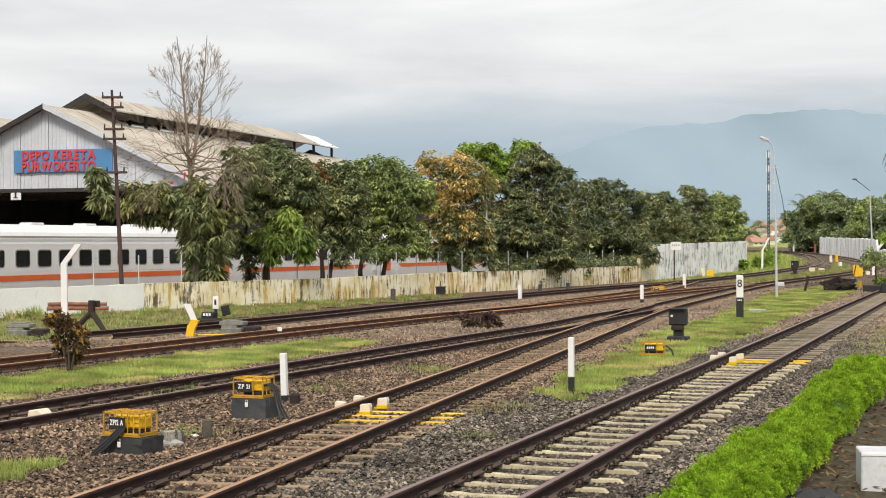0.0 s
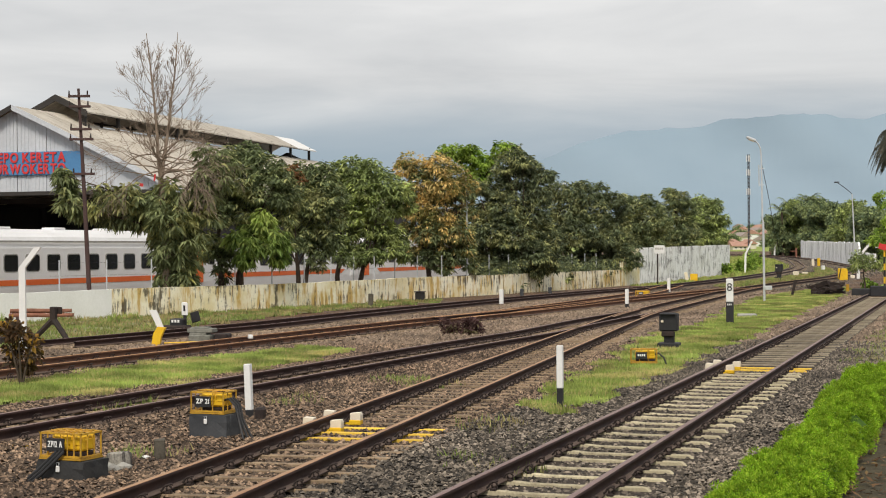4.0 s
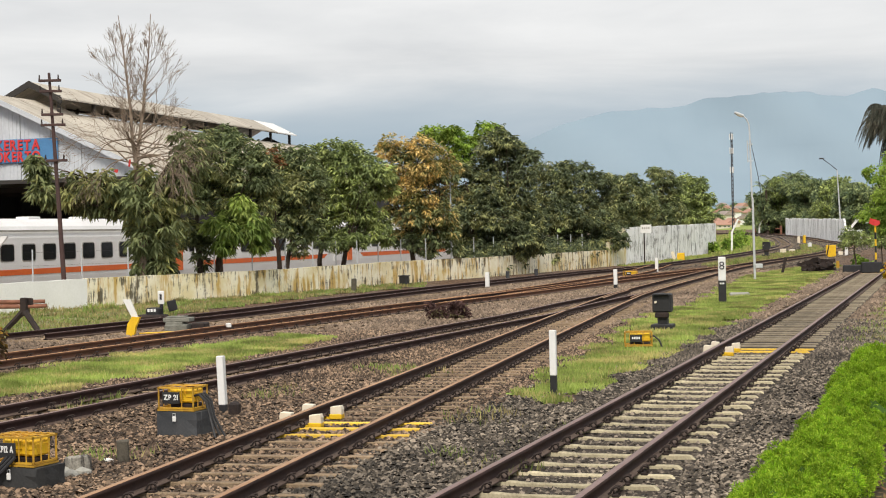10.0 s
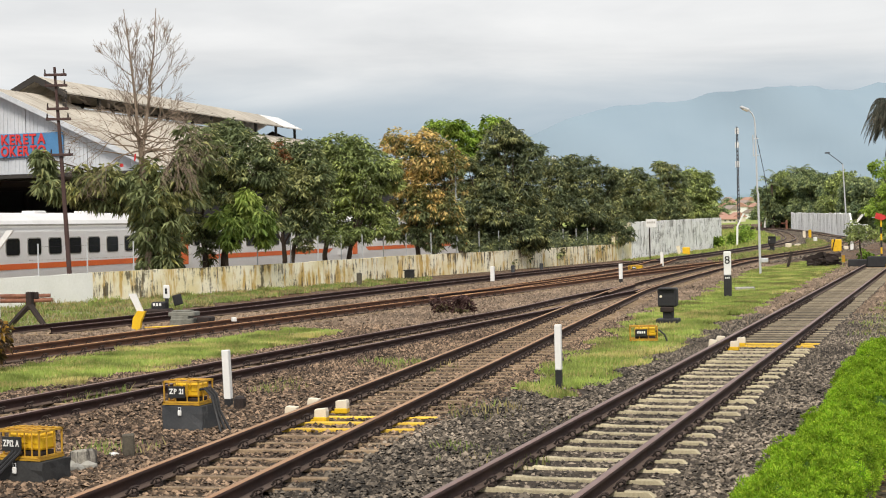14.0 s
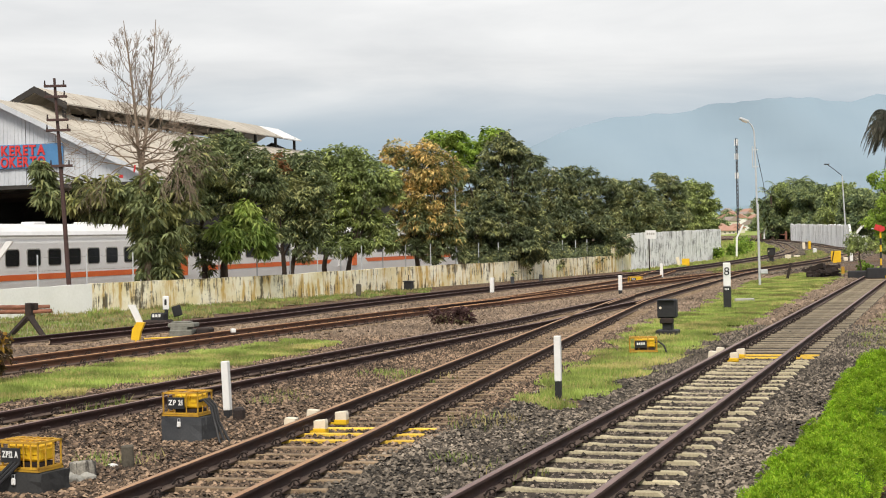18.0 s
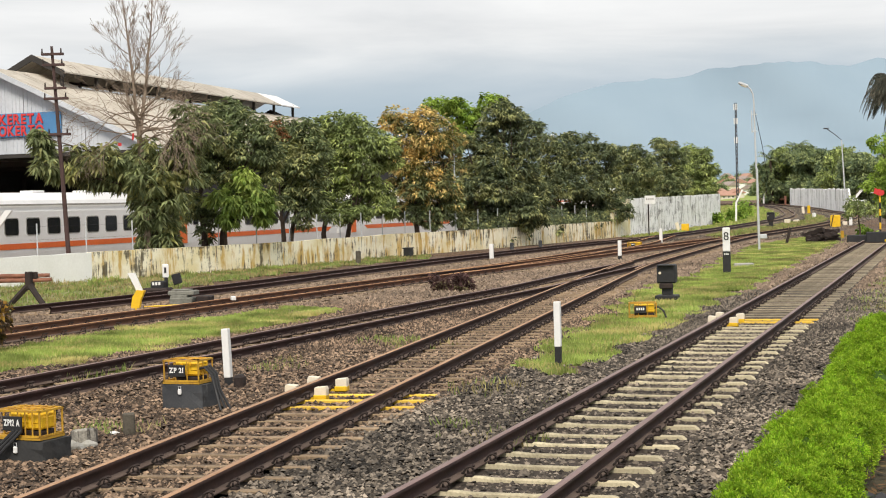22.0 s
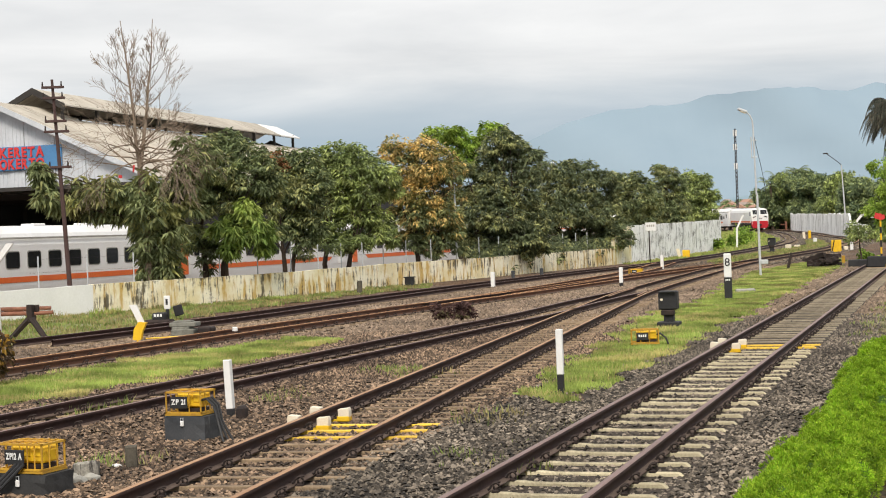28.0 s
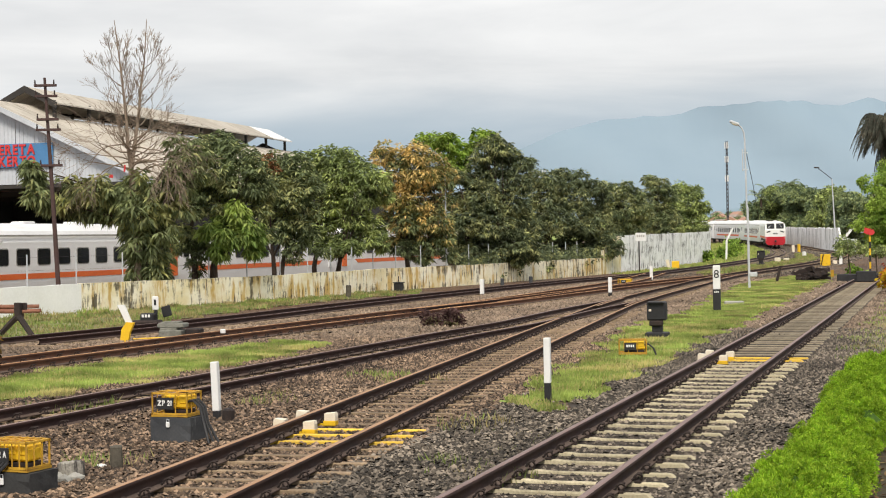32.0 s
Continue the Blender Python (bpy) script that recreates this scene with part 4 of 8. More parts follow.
def row_tree(kind, material, x, y, stems, lobes, seed, size):
    """A tree of the row behind the wall: thin stems forking low, bent branches, and lobes of hanging leaves. Lobes: x, z, radius."""
    rnd, nr = random.Random(seed), np.random.RandomState(seed)
    t = thing("tree", TREE_LABELS[kind], "tree", pose(x, y, 0), group="trees behind the wall")
    bm = bmesh.new()
    top = max(b[1] for b in lobes)
    r0 = 0.020 * top
    forks = []
    for sx, sz in stems:
        f = Vector((sx, rnd.uniform(-.3, .3), sz))
        tube(bm, [(sx * 0.55, 0, -0.3), (sx * 0.7 + rnd.uniform(-.08, .08), 0.02, 0.45 * sz), (sx * 0.95 + rnd.uniform(-.12, .12), f.y * 0.6, 0.8 * sz), f], [r0 * 1.25, r0 * 0.95, r0 * 0.8, r0 * 0.6], 8)
        forks.append(f)
    full = []
    for bx, bz, r in lobes:
        dy = rnd.uniform(-0.9, 0.6) * max(r, 0.6)
        full.append((bx, dy, bz, r))
        full.append((bx + rnd.uniform(-.3, .3) * r, dy + r * 0.9, bz + rnd.uniform(-.25, .1) * r, r * 0.85))
        end = Vector((bx, dy, bz))
        f = min(forks, key=lambda q: (q - end).length)
        f = f.lerp(Vector((f.x * 0.8, 0, 0.6)), rnd.uniform(0, 0.5)) if bz < f.z + 0.8 else f
        mid = f.lerp(end, 0.5) + Vector((rnd.uniform(-.25, .25), rnd.uniform(-.25, .25), rnd.uniform(-.15, .3)))
        tube(bm, [f, mid, end], [r0 * 0.42, r0 * 0.28, r0 * 0.10], 6)
        for k in range(4):
            q = mid.lerp(end, rnd.uniform(0.1, 0.9))
            d = Vector((rnd.uniform(-1, 1), rnd.uniform(-1, 1), rnd.uniform(-.6, .8))).normalized() * r
            tube(bm, [q, q + d * 0.5 + Vector((0, 0, 0.06)), q + d], [r0 * 0.14, r0 * 0.09, r0 * 0.04], 4, cap=False)
    # loose sprays under the crown
    low = min(b[1] for b in lobes)
    for k in range({"grey_drooping": 0, "bright": 0, "young": 7, "gold": 7}.get(kind, 16)):
        b = rnd.choice(lobes)
        full.append((b[0] + rnd.uniform(-.6, .6), rnd.uniform(-.8, .8), max(1.1, min(b[1], low + 1.2) - rnd.uniform(0.2, 0.9)), rnd.uniform(0.15, 0.32)))
    part("trunk", bm, M_BARK, t)
    if kind == "gold":
        # older dark green leaves below and behind; their colour also carries crown shade
        old = [b for b in full if b[2] < 3.0] + [(b[0], b[1] - 0.25 * b[3], b[2] - 0.35 * b[3], b[3] * 0.85) for b in full[1::3] if b[2] >= 3.0]
        full = [b for b in full if b[2] >= 2.0]
        V, Fc = whorls(nr, old, 11.0, size, 0.45)
        part_mesh("old_shaded_leaves", mesh_np("old_shaded_leaves", V, Fc), M_LEAF_DARK, t, "older dark green leaves with inner crown shade painted in")
    V, Fc = whorls(nr, full, 8.0 if kind == "gold" else 10.0 if kind == "grey_drooping" else 13.0, size, 0.75 if kind in ("grey_drooping", "young") else 0.45)
    part_mesh("crown", mesh_np("crown", V, Fc), material, t)
    return t


row_tree("grey_drooping", M_LEAF_GREY, -10.86, 56.0, [(0.07, 3.65), (0.53, 3.02)], [(-3.80, 5.02, 0.22), (-3.76, 4.62, 0.32), (-3.6, 3.98, 0.36), (-3.29, 3.69, 0.28), (-2.24, 4.12, 0.55), (-2.5, 3.6, 0.3), (-1.42, 4.06, 0.67), (-1.89, 3.45, 0.55), (-0.9, 3.3, 0.45), (-0.7, 3.77, 0.75), (0.08, 4.17, 0.7), (0.22, 3.19, 0.8), (-0.2, 2.6, 0.45), (0.86, 3.68, 0.7), (1.33, 4.29, 0.67), (1.76, 4.9, 0.6), (2.19, 5.51, 0.5), (1.63, 5.69, 0.45), (0.15, 1.99, 0.6), (0.83, 2.6, 0.65), (0.43, 1.74, 0.65), (0.01, 1.16, 0.5), (0.62, 1.05, 0.4), (1.47, 3.52, 0.5)], 11, 0.33)
row_tree("dark", M_LEAF_DARK, -9.19, 60.0, [(-0.4, 2.72), (0.78, 2.58)], [(0.18, 5.66, 0.69), (0.79, 6.09, 0.53), (1.62, 5.49, 0.64), (2.17, 5.1, 0.53), (0.72, 4.85, 0.85), (1.6, 4.45, 0.85), (0.21, 4.15, 0.75), (2.26, 4.15, 0.67), (0.96, 3.58, 0.64), (-0.25, 3.45, 0.53), (-0.51, 4.39, 0.53), (2.46, 3.43, 0.37), (-0.45, 2.5, 0.32), (-0.19, 2.05, 0.27), (0.25, 1.88, 0.27), (0.69, 1.69, 0.27)], 12, 0.24)
row_tree("young", M_LEAF_YOUNG, -8.39, 58.5, [(-0.04, 1.92)], [(0.31, 2.83, 0.44), (0.88, 3.16, 0.44), (1.3, 2.72, 0.47), (0.99, 2.29, 0.47), (-0.17, 2.62, 0.36), (1.37, 1.93, 0.29), (0.8, 3.46, 0.29), (0.41, 2.39, 0.34), (1.55, 2.36, 0.23)], 13, 0.30)
row_tree("dark", M_LEAF_DARK, -6.80, 65.0, [(-0.11, 1.97), (0.44, 1.84)], [(0.04, 5.41, 0.58), (0.51, 4.89, 0.75), (1.0, 5.36, 0.64), (-0.03, 4.3, 0.78), (0.85, 3.94, 0.81), (0.19, 3.41, 0.58), (1.44, 3.38, 0.58), (1.34, 4.51, 0.75), (-0.28, 4.98, 0.46), (1.06, 2.9, 0.4), (-0.26, 2.93, 0.35), (0.58, 2.92, 0.35), (-0.51, 2.46, 0.26), (0.45, 2.32, 0.29), (1.05, 2.06, 0.29), (1.46, 2.49, 0.35)], 14, 0.25)
row_tree("mid", M_LEAF_MID, -5.38, 70.0, [(-0.12, 2.04), (1.25, 1.75)], [(-0.21, 5.88, 0.5), (0.7, 5.91, 0.62), (1.47, 5.77, 0.56), (0.16, 5.15, 0.84), (1.19, 4.92, 0.9), (2.23, 5.15, 0.68), (2.8, 4.78, 0.56), (3.04, 4.18, 0.44), (1.95, 4.07, 0.87), (0.65, 3.84, 0.87), (1.67, 3.09, 0.75), (0.37, 2.94, 0.56), (2.31, 2.77, 0.62), (2.85, 2.44, 0.37), (2.48, 2.11, 0.37), (1.18, 2.22, 0.44), (0.3, 2.03, 0.31), (1.7, 2.0, 0.34), (0.75, 1.56, 0.25)], 15, 0.26)
row_tree("gold", M_LEAF_GOLD, -1.21, 75.0, [(-0.16, 1.66), (0.95, 1.63)], [(-1.16, 6.62, 0.4), (-1.31, 6.13, 0.5), (-0.48, 6.16, 0.63), (0.36, 6.2, 0.7), (1.18, 5.74, 0.63), (1.72, 5.17, 0.6), (0.61, 5.25, 0.9), (-0.36, 5.0, 0.83), (1.62, 4.12, 0.67), (0.31, 4.01, 0.93), (-0.64, 4.03, 0.6), (0.0, 2.91, 0.83), (1.25, 2.88, 0.8), (-0.69, 2.92, 0.47), (0.54, 2.14, 0.6), (-0.16, 1.66, 0.47), (1.71, 2.17, 0.53), (0.41, 1.37, 0.4), (1.23, 1.68, 0.47), (1.97, 1.28, 0.33), (-1.0, 5.29, 0.37), (-0.94, 4.18, 0.4), (-1.1, 3.35, 0.33)], 16, 0.26)
row_tree("bright", M_LEAF_BRIGHT, 0.82, 84.0, [(0.11, 4.66)], [(-1.38, 7.55, 0.41), (-0.67, 7.54, 0.45), (0.04, 7.46, 0.52), (0.72, 7.07, 0.49), (-0.22, 6.84, 0.6), (0.7, 6.26, 0.52), (1.82, 7.79, 0.41), (2.29, 7.66, 0.45), (1.34, 7.18, 0.37), (0.23, 6.06, 0.52)], 17, 0.27)
row_tree("dark", M_LEAF_DEEP, 2.83, 81.0, [(-1.02, 1.55), (0.79, 1.81)], [(0.4, 7.21, 0.5), (0.81, 6.85, 0.54), (-0.09, 6.57, 0.65), (1.34, 6.53, 0.5), (1.87, 6.1, 0.47), (2.29, 6.09, 0.25), (0.73, 5.86, 0.9), (-0.48, 5.44, 0.9), (1.61, 5.09, 0.79), (-0.21, 4.23, 1.15), (1.29, 3.9, 1.04), (-1.11, 3.89, 0.65), (-0.84, 2.9, 0.9), (0.36, 2.72, 1.15), (1.71, 2.69, 0.9), (-0.26, 1.68, 0.9), (0.78, 1.21, 0.72), (-1.31, 1.86, 0.65), (0.25, 0.62, 0.36), (1.54, 1.79, 0.79), (-1.18, 0.89, 0.43), (-1.62, 5.46, 0.5), (-1.59, 4.26, 0.5), (-1.58, 3.06, 0.54), (-1.7, 1.87, 0.5), (-0.9, 1.25, 0.65), (1.5, 1.05, 0.65), (2.2, 1.5, 0.65), (2.3, 2.4, 0.6), (0.3, 1.1, 0.7)], 18, 0.27)
row_tree("dark", M_LEAF_DEEP, 7.86, 94.5, [(-0.83, 1.7), (1.1, 1.65)], [(-1.44, 5.7, 0.71), (-0.22, 5.6, 0.76), (0.14, 6.08, 0.38), (1.18, 5.71, 0.59), (-0.94, 4.5, 1.18), (0.81, 4.53, 1.13), (2.08, 5.13, 0.63), (2.7, 4.63, 0.5), (-1.67, 3.12, 1.05), (-0.28, 2.91, 1.18), (1.3, 2.87, 1.13), (2.23, 2.15, 0.67), (-1.36, 1.53, 0.92), (0.39, 1.49, 0.92), (1.51, 1.22, 0.59), (2.36, 3.37, 0.84), (-2.3, 1.2, 0.75), (-0.5, 0.95, 0.75), (1.0, 0.85, 0.75), (2.6, 1.2, 0.75), (3.2, 1.9, 0.6)], 19, 0.28)
row_tree("mixed", M_LEAF_DARK, 13.25, 107.0, [(0.08, 3.11)], [(-1.25, 5.59, 0.48), (-0.27, 5.25, 0.67), (0.38, 5.64, 0.43), (0.92, 4.99, 0.57), (0.1, 3.9, 1.19), (1.29, 3.79, 0.81), (-1.09, 3.85, 0.86), (0.47, 2.7, 0.76), (-0.72, 2.53, 0.67), (-0.25, 2.12, 0.62), (0.94, 2.22, 0.62)], 20, 0.29)
row_tree("mid", M_LEAF_DARK, 17.90, 121.0, [(-0.13, 3.18)], [(-0.69, 6.42, 0.54), (-0.07, 6.04, 0.75), (-0.54, 4.75, 1.18), (0.81, 5.31, 0.75), (0.55, 3.52, 1.08), (-0.13, 2.95, 0.86), (-1.47, 3.43, 0.86), (-0.82, 2.3, 0.7), (0.52, 2.27, 0.65)], 21, 0.31)
row_tree("mixed", M_LEAF_MID, 22.80, 137.0, [(-0.04, 3.77)], [(-0.59, 6.21, 0.79), (0.62, 5.88, 0.79), (-0.12, 4.78, 1.4), (-1.38, 4.71, 0.85), (0.89, 4.15, 0.85), (1.51, 4.65, 0.55), (0.35, 3.0, 0.79), (-0.91, 3.03, 0.97), (-0.27, 2.25, 0.73), (1.27, 2.98, 0.55), (0.84, 2.12, 0.49)], 22, 0.32)


def red_shoots(tree, lobes):
    """Tufts of young red-brown leaves at the top of a crown."""
    V, Fc = whorls(np.random.RandomState(77), [(x, -0.5, z, 0.26) for x, z in lobes], 9.0, 0.22, 0.4)
    part_mesh("young_shoots", mesh_np("young_shoots", V, Fc), M_LEAF_RED, tree, "red-brown young leaves")


red_shoots(bpy.data.objects["tree.003"], [(-0.15, 5.58), (0.08, 5.21), (-0.30, 5.27)])


def bare_tree(x, y):
    """The tall leafless tree: two leaders with fine twigs that sweep upwards, and long hanging boughs lower down."""
    rnd = random.Random(5)
    t = thing("bare_tree", "tall leafless tree with fine pale brown twigs", "tree", pose(x, y, 0))
    stem = [(-0.04, 2.61), (-0.16, 4.03), (-0.2, 4.84)]
    bm, tw = bmesh.new(), []
    tube(bm, [(0, 0, -0.3)] + [(a, 0, b) for a, b in stem], [0.17, 0.14, 0.125, 0.115], 8)
    part("trunk", bm, M_BAREBARK, t)
    for lead in ([(-0.2, 4.84), (-0.3, 5.76), (-0.34, 6.87), (-0.43, 7.89), (-0.53, 8.9), (-0.68, 10.3)], [(-0.2, 4.84), (-0.06, 5.85), (0.09, 6.86), (0.18, 7.87), (0.32, 8.88), (0.42, 10.38)]):
        bm = bmesh.new()
        n = len(lead)
        P = [Vector((a, 0.25 * (i / n) * (1 if lead[-1][0] > -0.5 else -1), b)) for i, (a, b) in enumerate(lead)]
        tube(bm, P, [0.085 - 0.0145 * i for i in range(n)], 7, cap=False)
        out = 1 if P[-1].x > -0.5 else -1
        for k in range(26):
            f = 0.2 + (n - 1.75) * k / 26
            i = int(f)
            q = P[i].lerp(P[min(i + 1, n - 1)], f - i)
            g = f / (n - 1)
            a = k * 2.4 + rnd.uniform(-.4, .4)
            reach = 0.62 * math.sqrt(max(0.04, 1 - abs(g - 0.28) ** 1.5 * 1.9)) * rnd.uniform(0.8, 1.15) * ((1.4 if out > 0 else 1.2) if math.cos(a) * out > 0 else 0.75)
            limb(bm, q, (math.cos(a), math.sin(a), 0.55 + 0.6 * g), reach * 1.02, 0.028 - 0.013 * g, 4, rnd, tw, 0.40, 5, 0.22, 0.22, (2, 3))
        part("leader", bm, M_BAREBARK, t)
    for k in range(9):
        bm = bmesh.new()
        a = k * 2.4
        z = stem[-1][1] - 0.2 + 0.13 * k
        limb(bm, (stem[-1][0], 0, z), (math.cos(a) * 1.2 + 0.35, math.sin(a) * 0.4 - 0.7, 0.25), rnd.uniform(1.0, 1.45), 0.034, 4, rnd, tw, 0.45, 5, 0.34, -0.30, (2, 3))
        part("bough", bm, M_BAREBARK, t)
    for k in range(13):
        bm = bmesh.new()
        z = 4.7 + 0.10 * k
        limb(bm, (-0.22, 0, z), ((1.2, 1.0, -1.1)[k % 3], rnd.uniform(-1.0, -0.2), rnd.uniform(0.0, 0.5)), rnd.uniform(0.85, 1.2), 0.030, 4, rnd, tw, 0.5, 5, 0.36, -0.12, (2, 3))
        part("bough", bm, M_BAREBARK, t)
    return t


bare_tree(-10.84, 55.9)


# ---- depot sheds and the trains ----
def text_mesh(body, size, depth=0.02, align="CENTER", bold=0.0):
    cu = bpy.data.curves.new("text", "FONT")
    cu.body, cu.size, cu.extrude, cu.align_x, cu.align_y, cu.offset = body, size, depth, align, "CENTER", bold
    tmp = bpy.data.objects.new("text", cu)
    scene.collection.objects.link(tmp)
    me = bpy.data.meshes.new_from_object(tmp.evaluated_get(bpy.context.evaluated_depsgraph_get()))
    bpy.data.objects.remove(tmp)
    me.materials.clear()
    return me


def lettering(body, size, width, depth, bold, material, parent, at, label=""):
    """A line of letters, each one a part, spread to the given width about its middle."""
    glyphs = [None if c == " " else text_mesh(c, size, depth, "LEFT", bold) for c in body]
    x, spans = 0.0, []
    for me in glyphs:
        if me is None:
            spans.append(None)
            x += size * 0.30
            continue
        xs = [v.co.x for v in me.vertices]
        spans.append(x - min(xs))
        x += max(xs) - min(xs) + size * 0.11
    k = width / (x - size * 0.11)
    for me, off in zip(glyphs, spans):
        if me is not None:
            o = part_mesh("letter", me, material, parent, label)
            o.matrix_basis = at @ pose(off * k - width / 2, 0, 0) @ Matrix.Diagonal((k, 1, 1, 1))


def shed(name, label, at, half, eave, ridge, length, mon0, sign=False):
    """A train shed: gable cladding over an open front, long roof slopes and a raised ridge vent."""
    t = thing(name, label, "train shed", at)
    slope = (ridge - eave) / half
    # cladding sheets of the gable
    n = 22
    w = 2 * half / n
    for i in range(n):
        x0, x1 = -half + i * w, -half + (i + 1) * w
        bm = bmesh.new()
        y = 0.03 * (i % 2)
        z0, z1 = ridge - slope * abs(x0), ridge - slope * abs(x1)
        prism(bm, [(x0 + 0.01, eave - 0.02), (x0 + 0.01, z0 - 0.1), (x1 - 0.01, z1 - 0.1), (x1 - 0.01, eave - 0.02)], y, y + 0.05)
        for k in range(1, 4):
            xr = x0 + w * k / 4
            box(bm, (xr, y - 0.012, (eave + ridge - slope * abs(xr)) / 2 - 0.06), (0.05, 0.024, max(0.05, ridge - slope * abs(xr) - eave - 0.12)))
        part("cladding_sheet", bm, M_CLAD, t)
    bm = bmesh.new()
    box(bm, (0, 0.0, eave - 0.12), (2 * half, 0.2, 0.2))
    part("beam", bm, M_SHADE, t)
    # roof slopes in bays
    bay = 3.2
    nb = int(length / bay)
    for side in (-1, 1):
        for i in range(nb):
            y0, y1 = -0.5 + (length + 2.8) * i / nb, -0.5 + (length + 2.8) * (i + 1) / nb
            bm = bmesh.new()
            dz = 0.012 * ((i * 7) % 3)
            xi, xo = (side * 1.5 if y0 > mon0 else 0.0), half + 0.6
            ri = ridge - slope * abs(xi)
            n = 28
            top, low = [], []
            for k in range(n + 1):
                yy = y0 + (y1 - 0.02 - y0) * k / n
                zz = dz + 0.018 * (k % 2)
                top.append([bm.verts.new((xi, yy, ri + zz)), bm.verts.new((side * xo, yy, ridge - slope * xo + zz))])
                low.append([bm.verts.new((xi, yy, ri + zz - 0.05)), bm.verts.new((side * xo, yy, ridge - slope * xo + zz - 0.05))])
            for k in range(n):
                bm.faces.new((top[k][0], top[k + 1][0], top[k + 1][1], top[k][1]))
                bm.faces.new((low[k][0], low[k][1], low[k + 1][1], low[k + 1][0]))
                bm.faces.new((top[k][1], top[k + 1][1], low[k + 1][1], low[k][1]))
            bm.faces.new((top[0][0], top[0][1], low[0][1], low[0][0]))
            bmesh.ops.recalc_face_normals(bm, faces=bm.faces)
            part("roof_sheet", bm, M_ROOF, t)
        bm = bmesh.new()
        prism(bm, [(0, ridge + 0.06), (side * (half + 0.65), ridge - slope * (half + 0.65) + 0.06), (side * (half + 0.65), ridge - slope * (half + 0.65) - 0.22), (0, ridge - 0.22)], -0.56, -0.5)
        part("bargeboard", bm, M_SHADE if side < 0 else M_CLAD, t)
    # raised vent along the ridge
    mh, mr = 1.9, ridge + 0.98
    ms = 0.5
    for side in (-1, 1):
        n = 9
        for i in range(n):
            y0, y1 = mon0 + (length + 1 - mon0) * i / n, mon0 + (length + 1 - mon0) * (i + 1) / n
            bm = bmesh.new()
            prism(bm, [(0, mr), (side * mh, mr - ms * mh), (side * mh, mr - ms * mh - 0.08), (0, mr - 0.08)], y0, y1 - 0.02)
            part("vent_roof_sheet", bm, M_WHITE if i == n - 1 else M_ROOF, t)
        for i in range(n + 1):
            y0 = mon0 + 0.3 + (length - mon0) * i / n
            bm = bmesh.new()
            x = side * (mh - 0.35)
            box(bm, (x, y0, (ridge - slope * abs(x) + mr - ms * abs(x)) / 2), (0.16, 0.16, mr - ms * abs(x) - ridge + slope * abs(x)))
            part("vent_post", bm, M_SHADE, t)
        bm = bmesh.new()
        box(bm, (side * (mh - 0.3), (mon0 + length) / 2, mr - ms * (mh - 0.3) - 0.14), (0.08, length - mon0, 0.12))
        part("vent_rail", bm, M_SHADE, t)
    bm = bmesh.new()
    prism(bm, [(-mh, mr - ms * mh + 0.04), (0, mr + 0.04), (mh, mr - ms * mh + 0.04), (mh, mr - ms * mh - 0.3), (0, mr - 0.32), (-mh, mr - ms * mh - 0.3)], mon0 - 0.1, mon0 - 0.02)
    part("vent_bargeboard", bm, M_SHADE, t)
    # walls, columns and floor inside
    # side and back walls are added near-black so the inside reads as shade
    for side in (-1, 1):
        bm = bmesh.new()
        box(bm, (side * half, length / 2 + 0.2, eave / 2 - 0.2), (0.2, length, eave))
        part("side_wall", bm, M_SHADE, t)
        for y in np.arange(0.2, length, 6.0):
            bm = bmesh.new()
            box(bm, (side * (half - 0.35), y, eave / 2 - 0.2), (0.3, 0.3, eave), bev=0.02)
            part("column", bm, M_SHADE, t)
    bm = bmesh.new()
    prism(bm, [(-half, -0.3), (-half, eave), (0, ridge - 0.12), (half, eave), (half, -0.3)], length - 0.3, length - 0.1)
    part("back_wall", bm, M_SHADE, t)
    for y in (7, 14, 21):
        bm = bmesh.new()
        box(bm, (0, y, eave - 0.25), (2 * half - 0.4, 0.18, 0.3))
        part("tie_beam", bm, M_SHADE, t)
    if sign:
        bm = bmesh.new()
        box(bm, (0.92, -0.09, 6.73), (5.9, 0.08, 1.22), bev=0.02)
        board = part("sign_board", bm, M_BLUE, t, "blue sign board")
        lettering("DEPO KERETA", 0.70, 4.40, 0.03, 0.022, M_RED, board, pose(0.70, -0.155, 7.01, 90, 0, 0), "raised red letter")
        lettering("PURWOKERTO", 0.70, 4.40, 0.03, 0.022, M_RED, board, pose(0.70, -0.155, 6.42, 90, 0, 0), "raised red letter")
        bm = bmesh.new()
        box(bm, (-1.95, -0.06, 4.93), (0.62, 0.05, 0.5), bev=0.01)
        num = part("bay_sign", bm, M_WHITE, t, "small white bay sign")
        bm = bmesh.new()
        box(bm, (-1.95, -0.10, 4.96), (0.10, 0.02, 0.3))
        box(bm, (-1.95, -0.10, 4.80), (0.26, 0.02, 0.05))
        part("numeral", bm, M_BLACK, num)
    return t


shed("depot_shed", "pale clad train depot with a blue and red sign", pose(-22.82, 78, 0, 0, 0, -15.2), 9.4, 5.3, 9.72, 38.5, 4.0, sign=True)
shed("depot_shed", "second weathered train shed beside the depot", pose(-42.2, 88, 0, 0, 0, -15.2), 9.4, 6.4, 10.9, 36, 2.0)


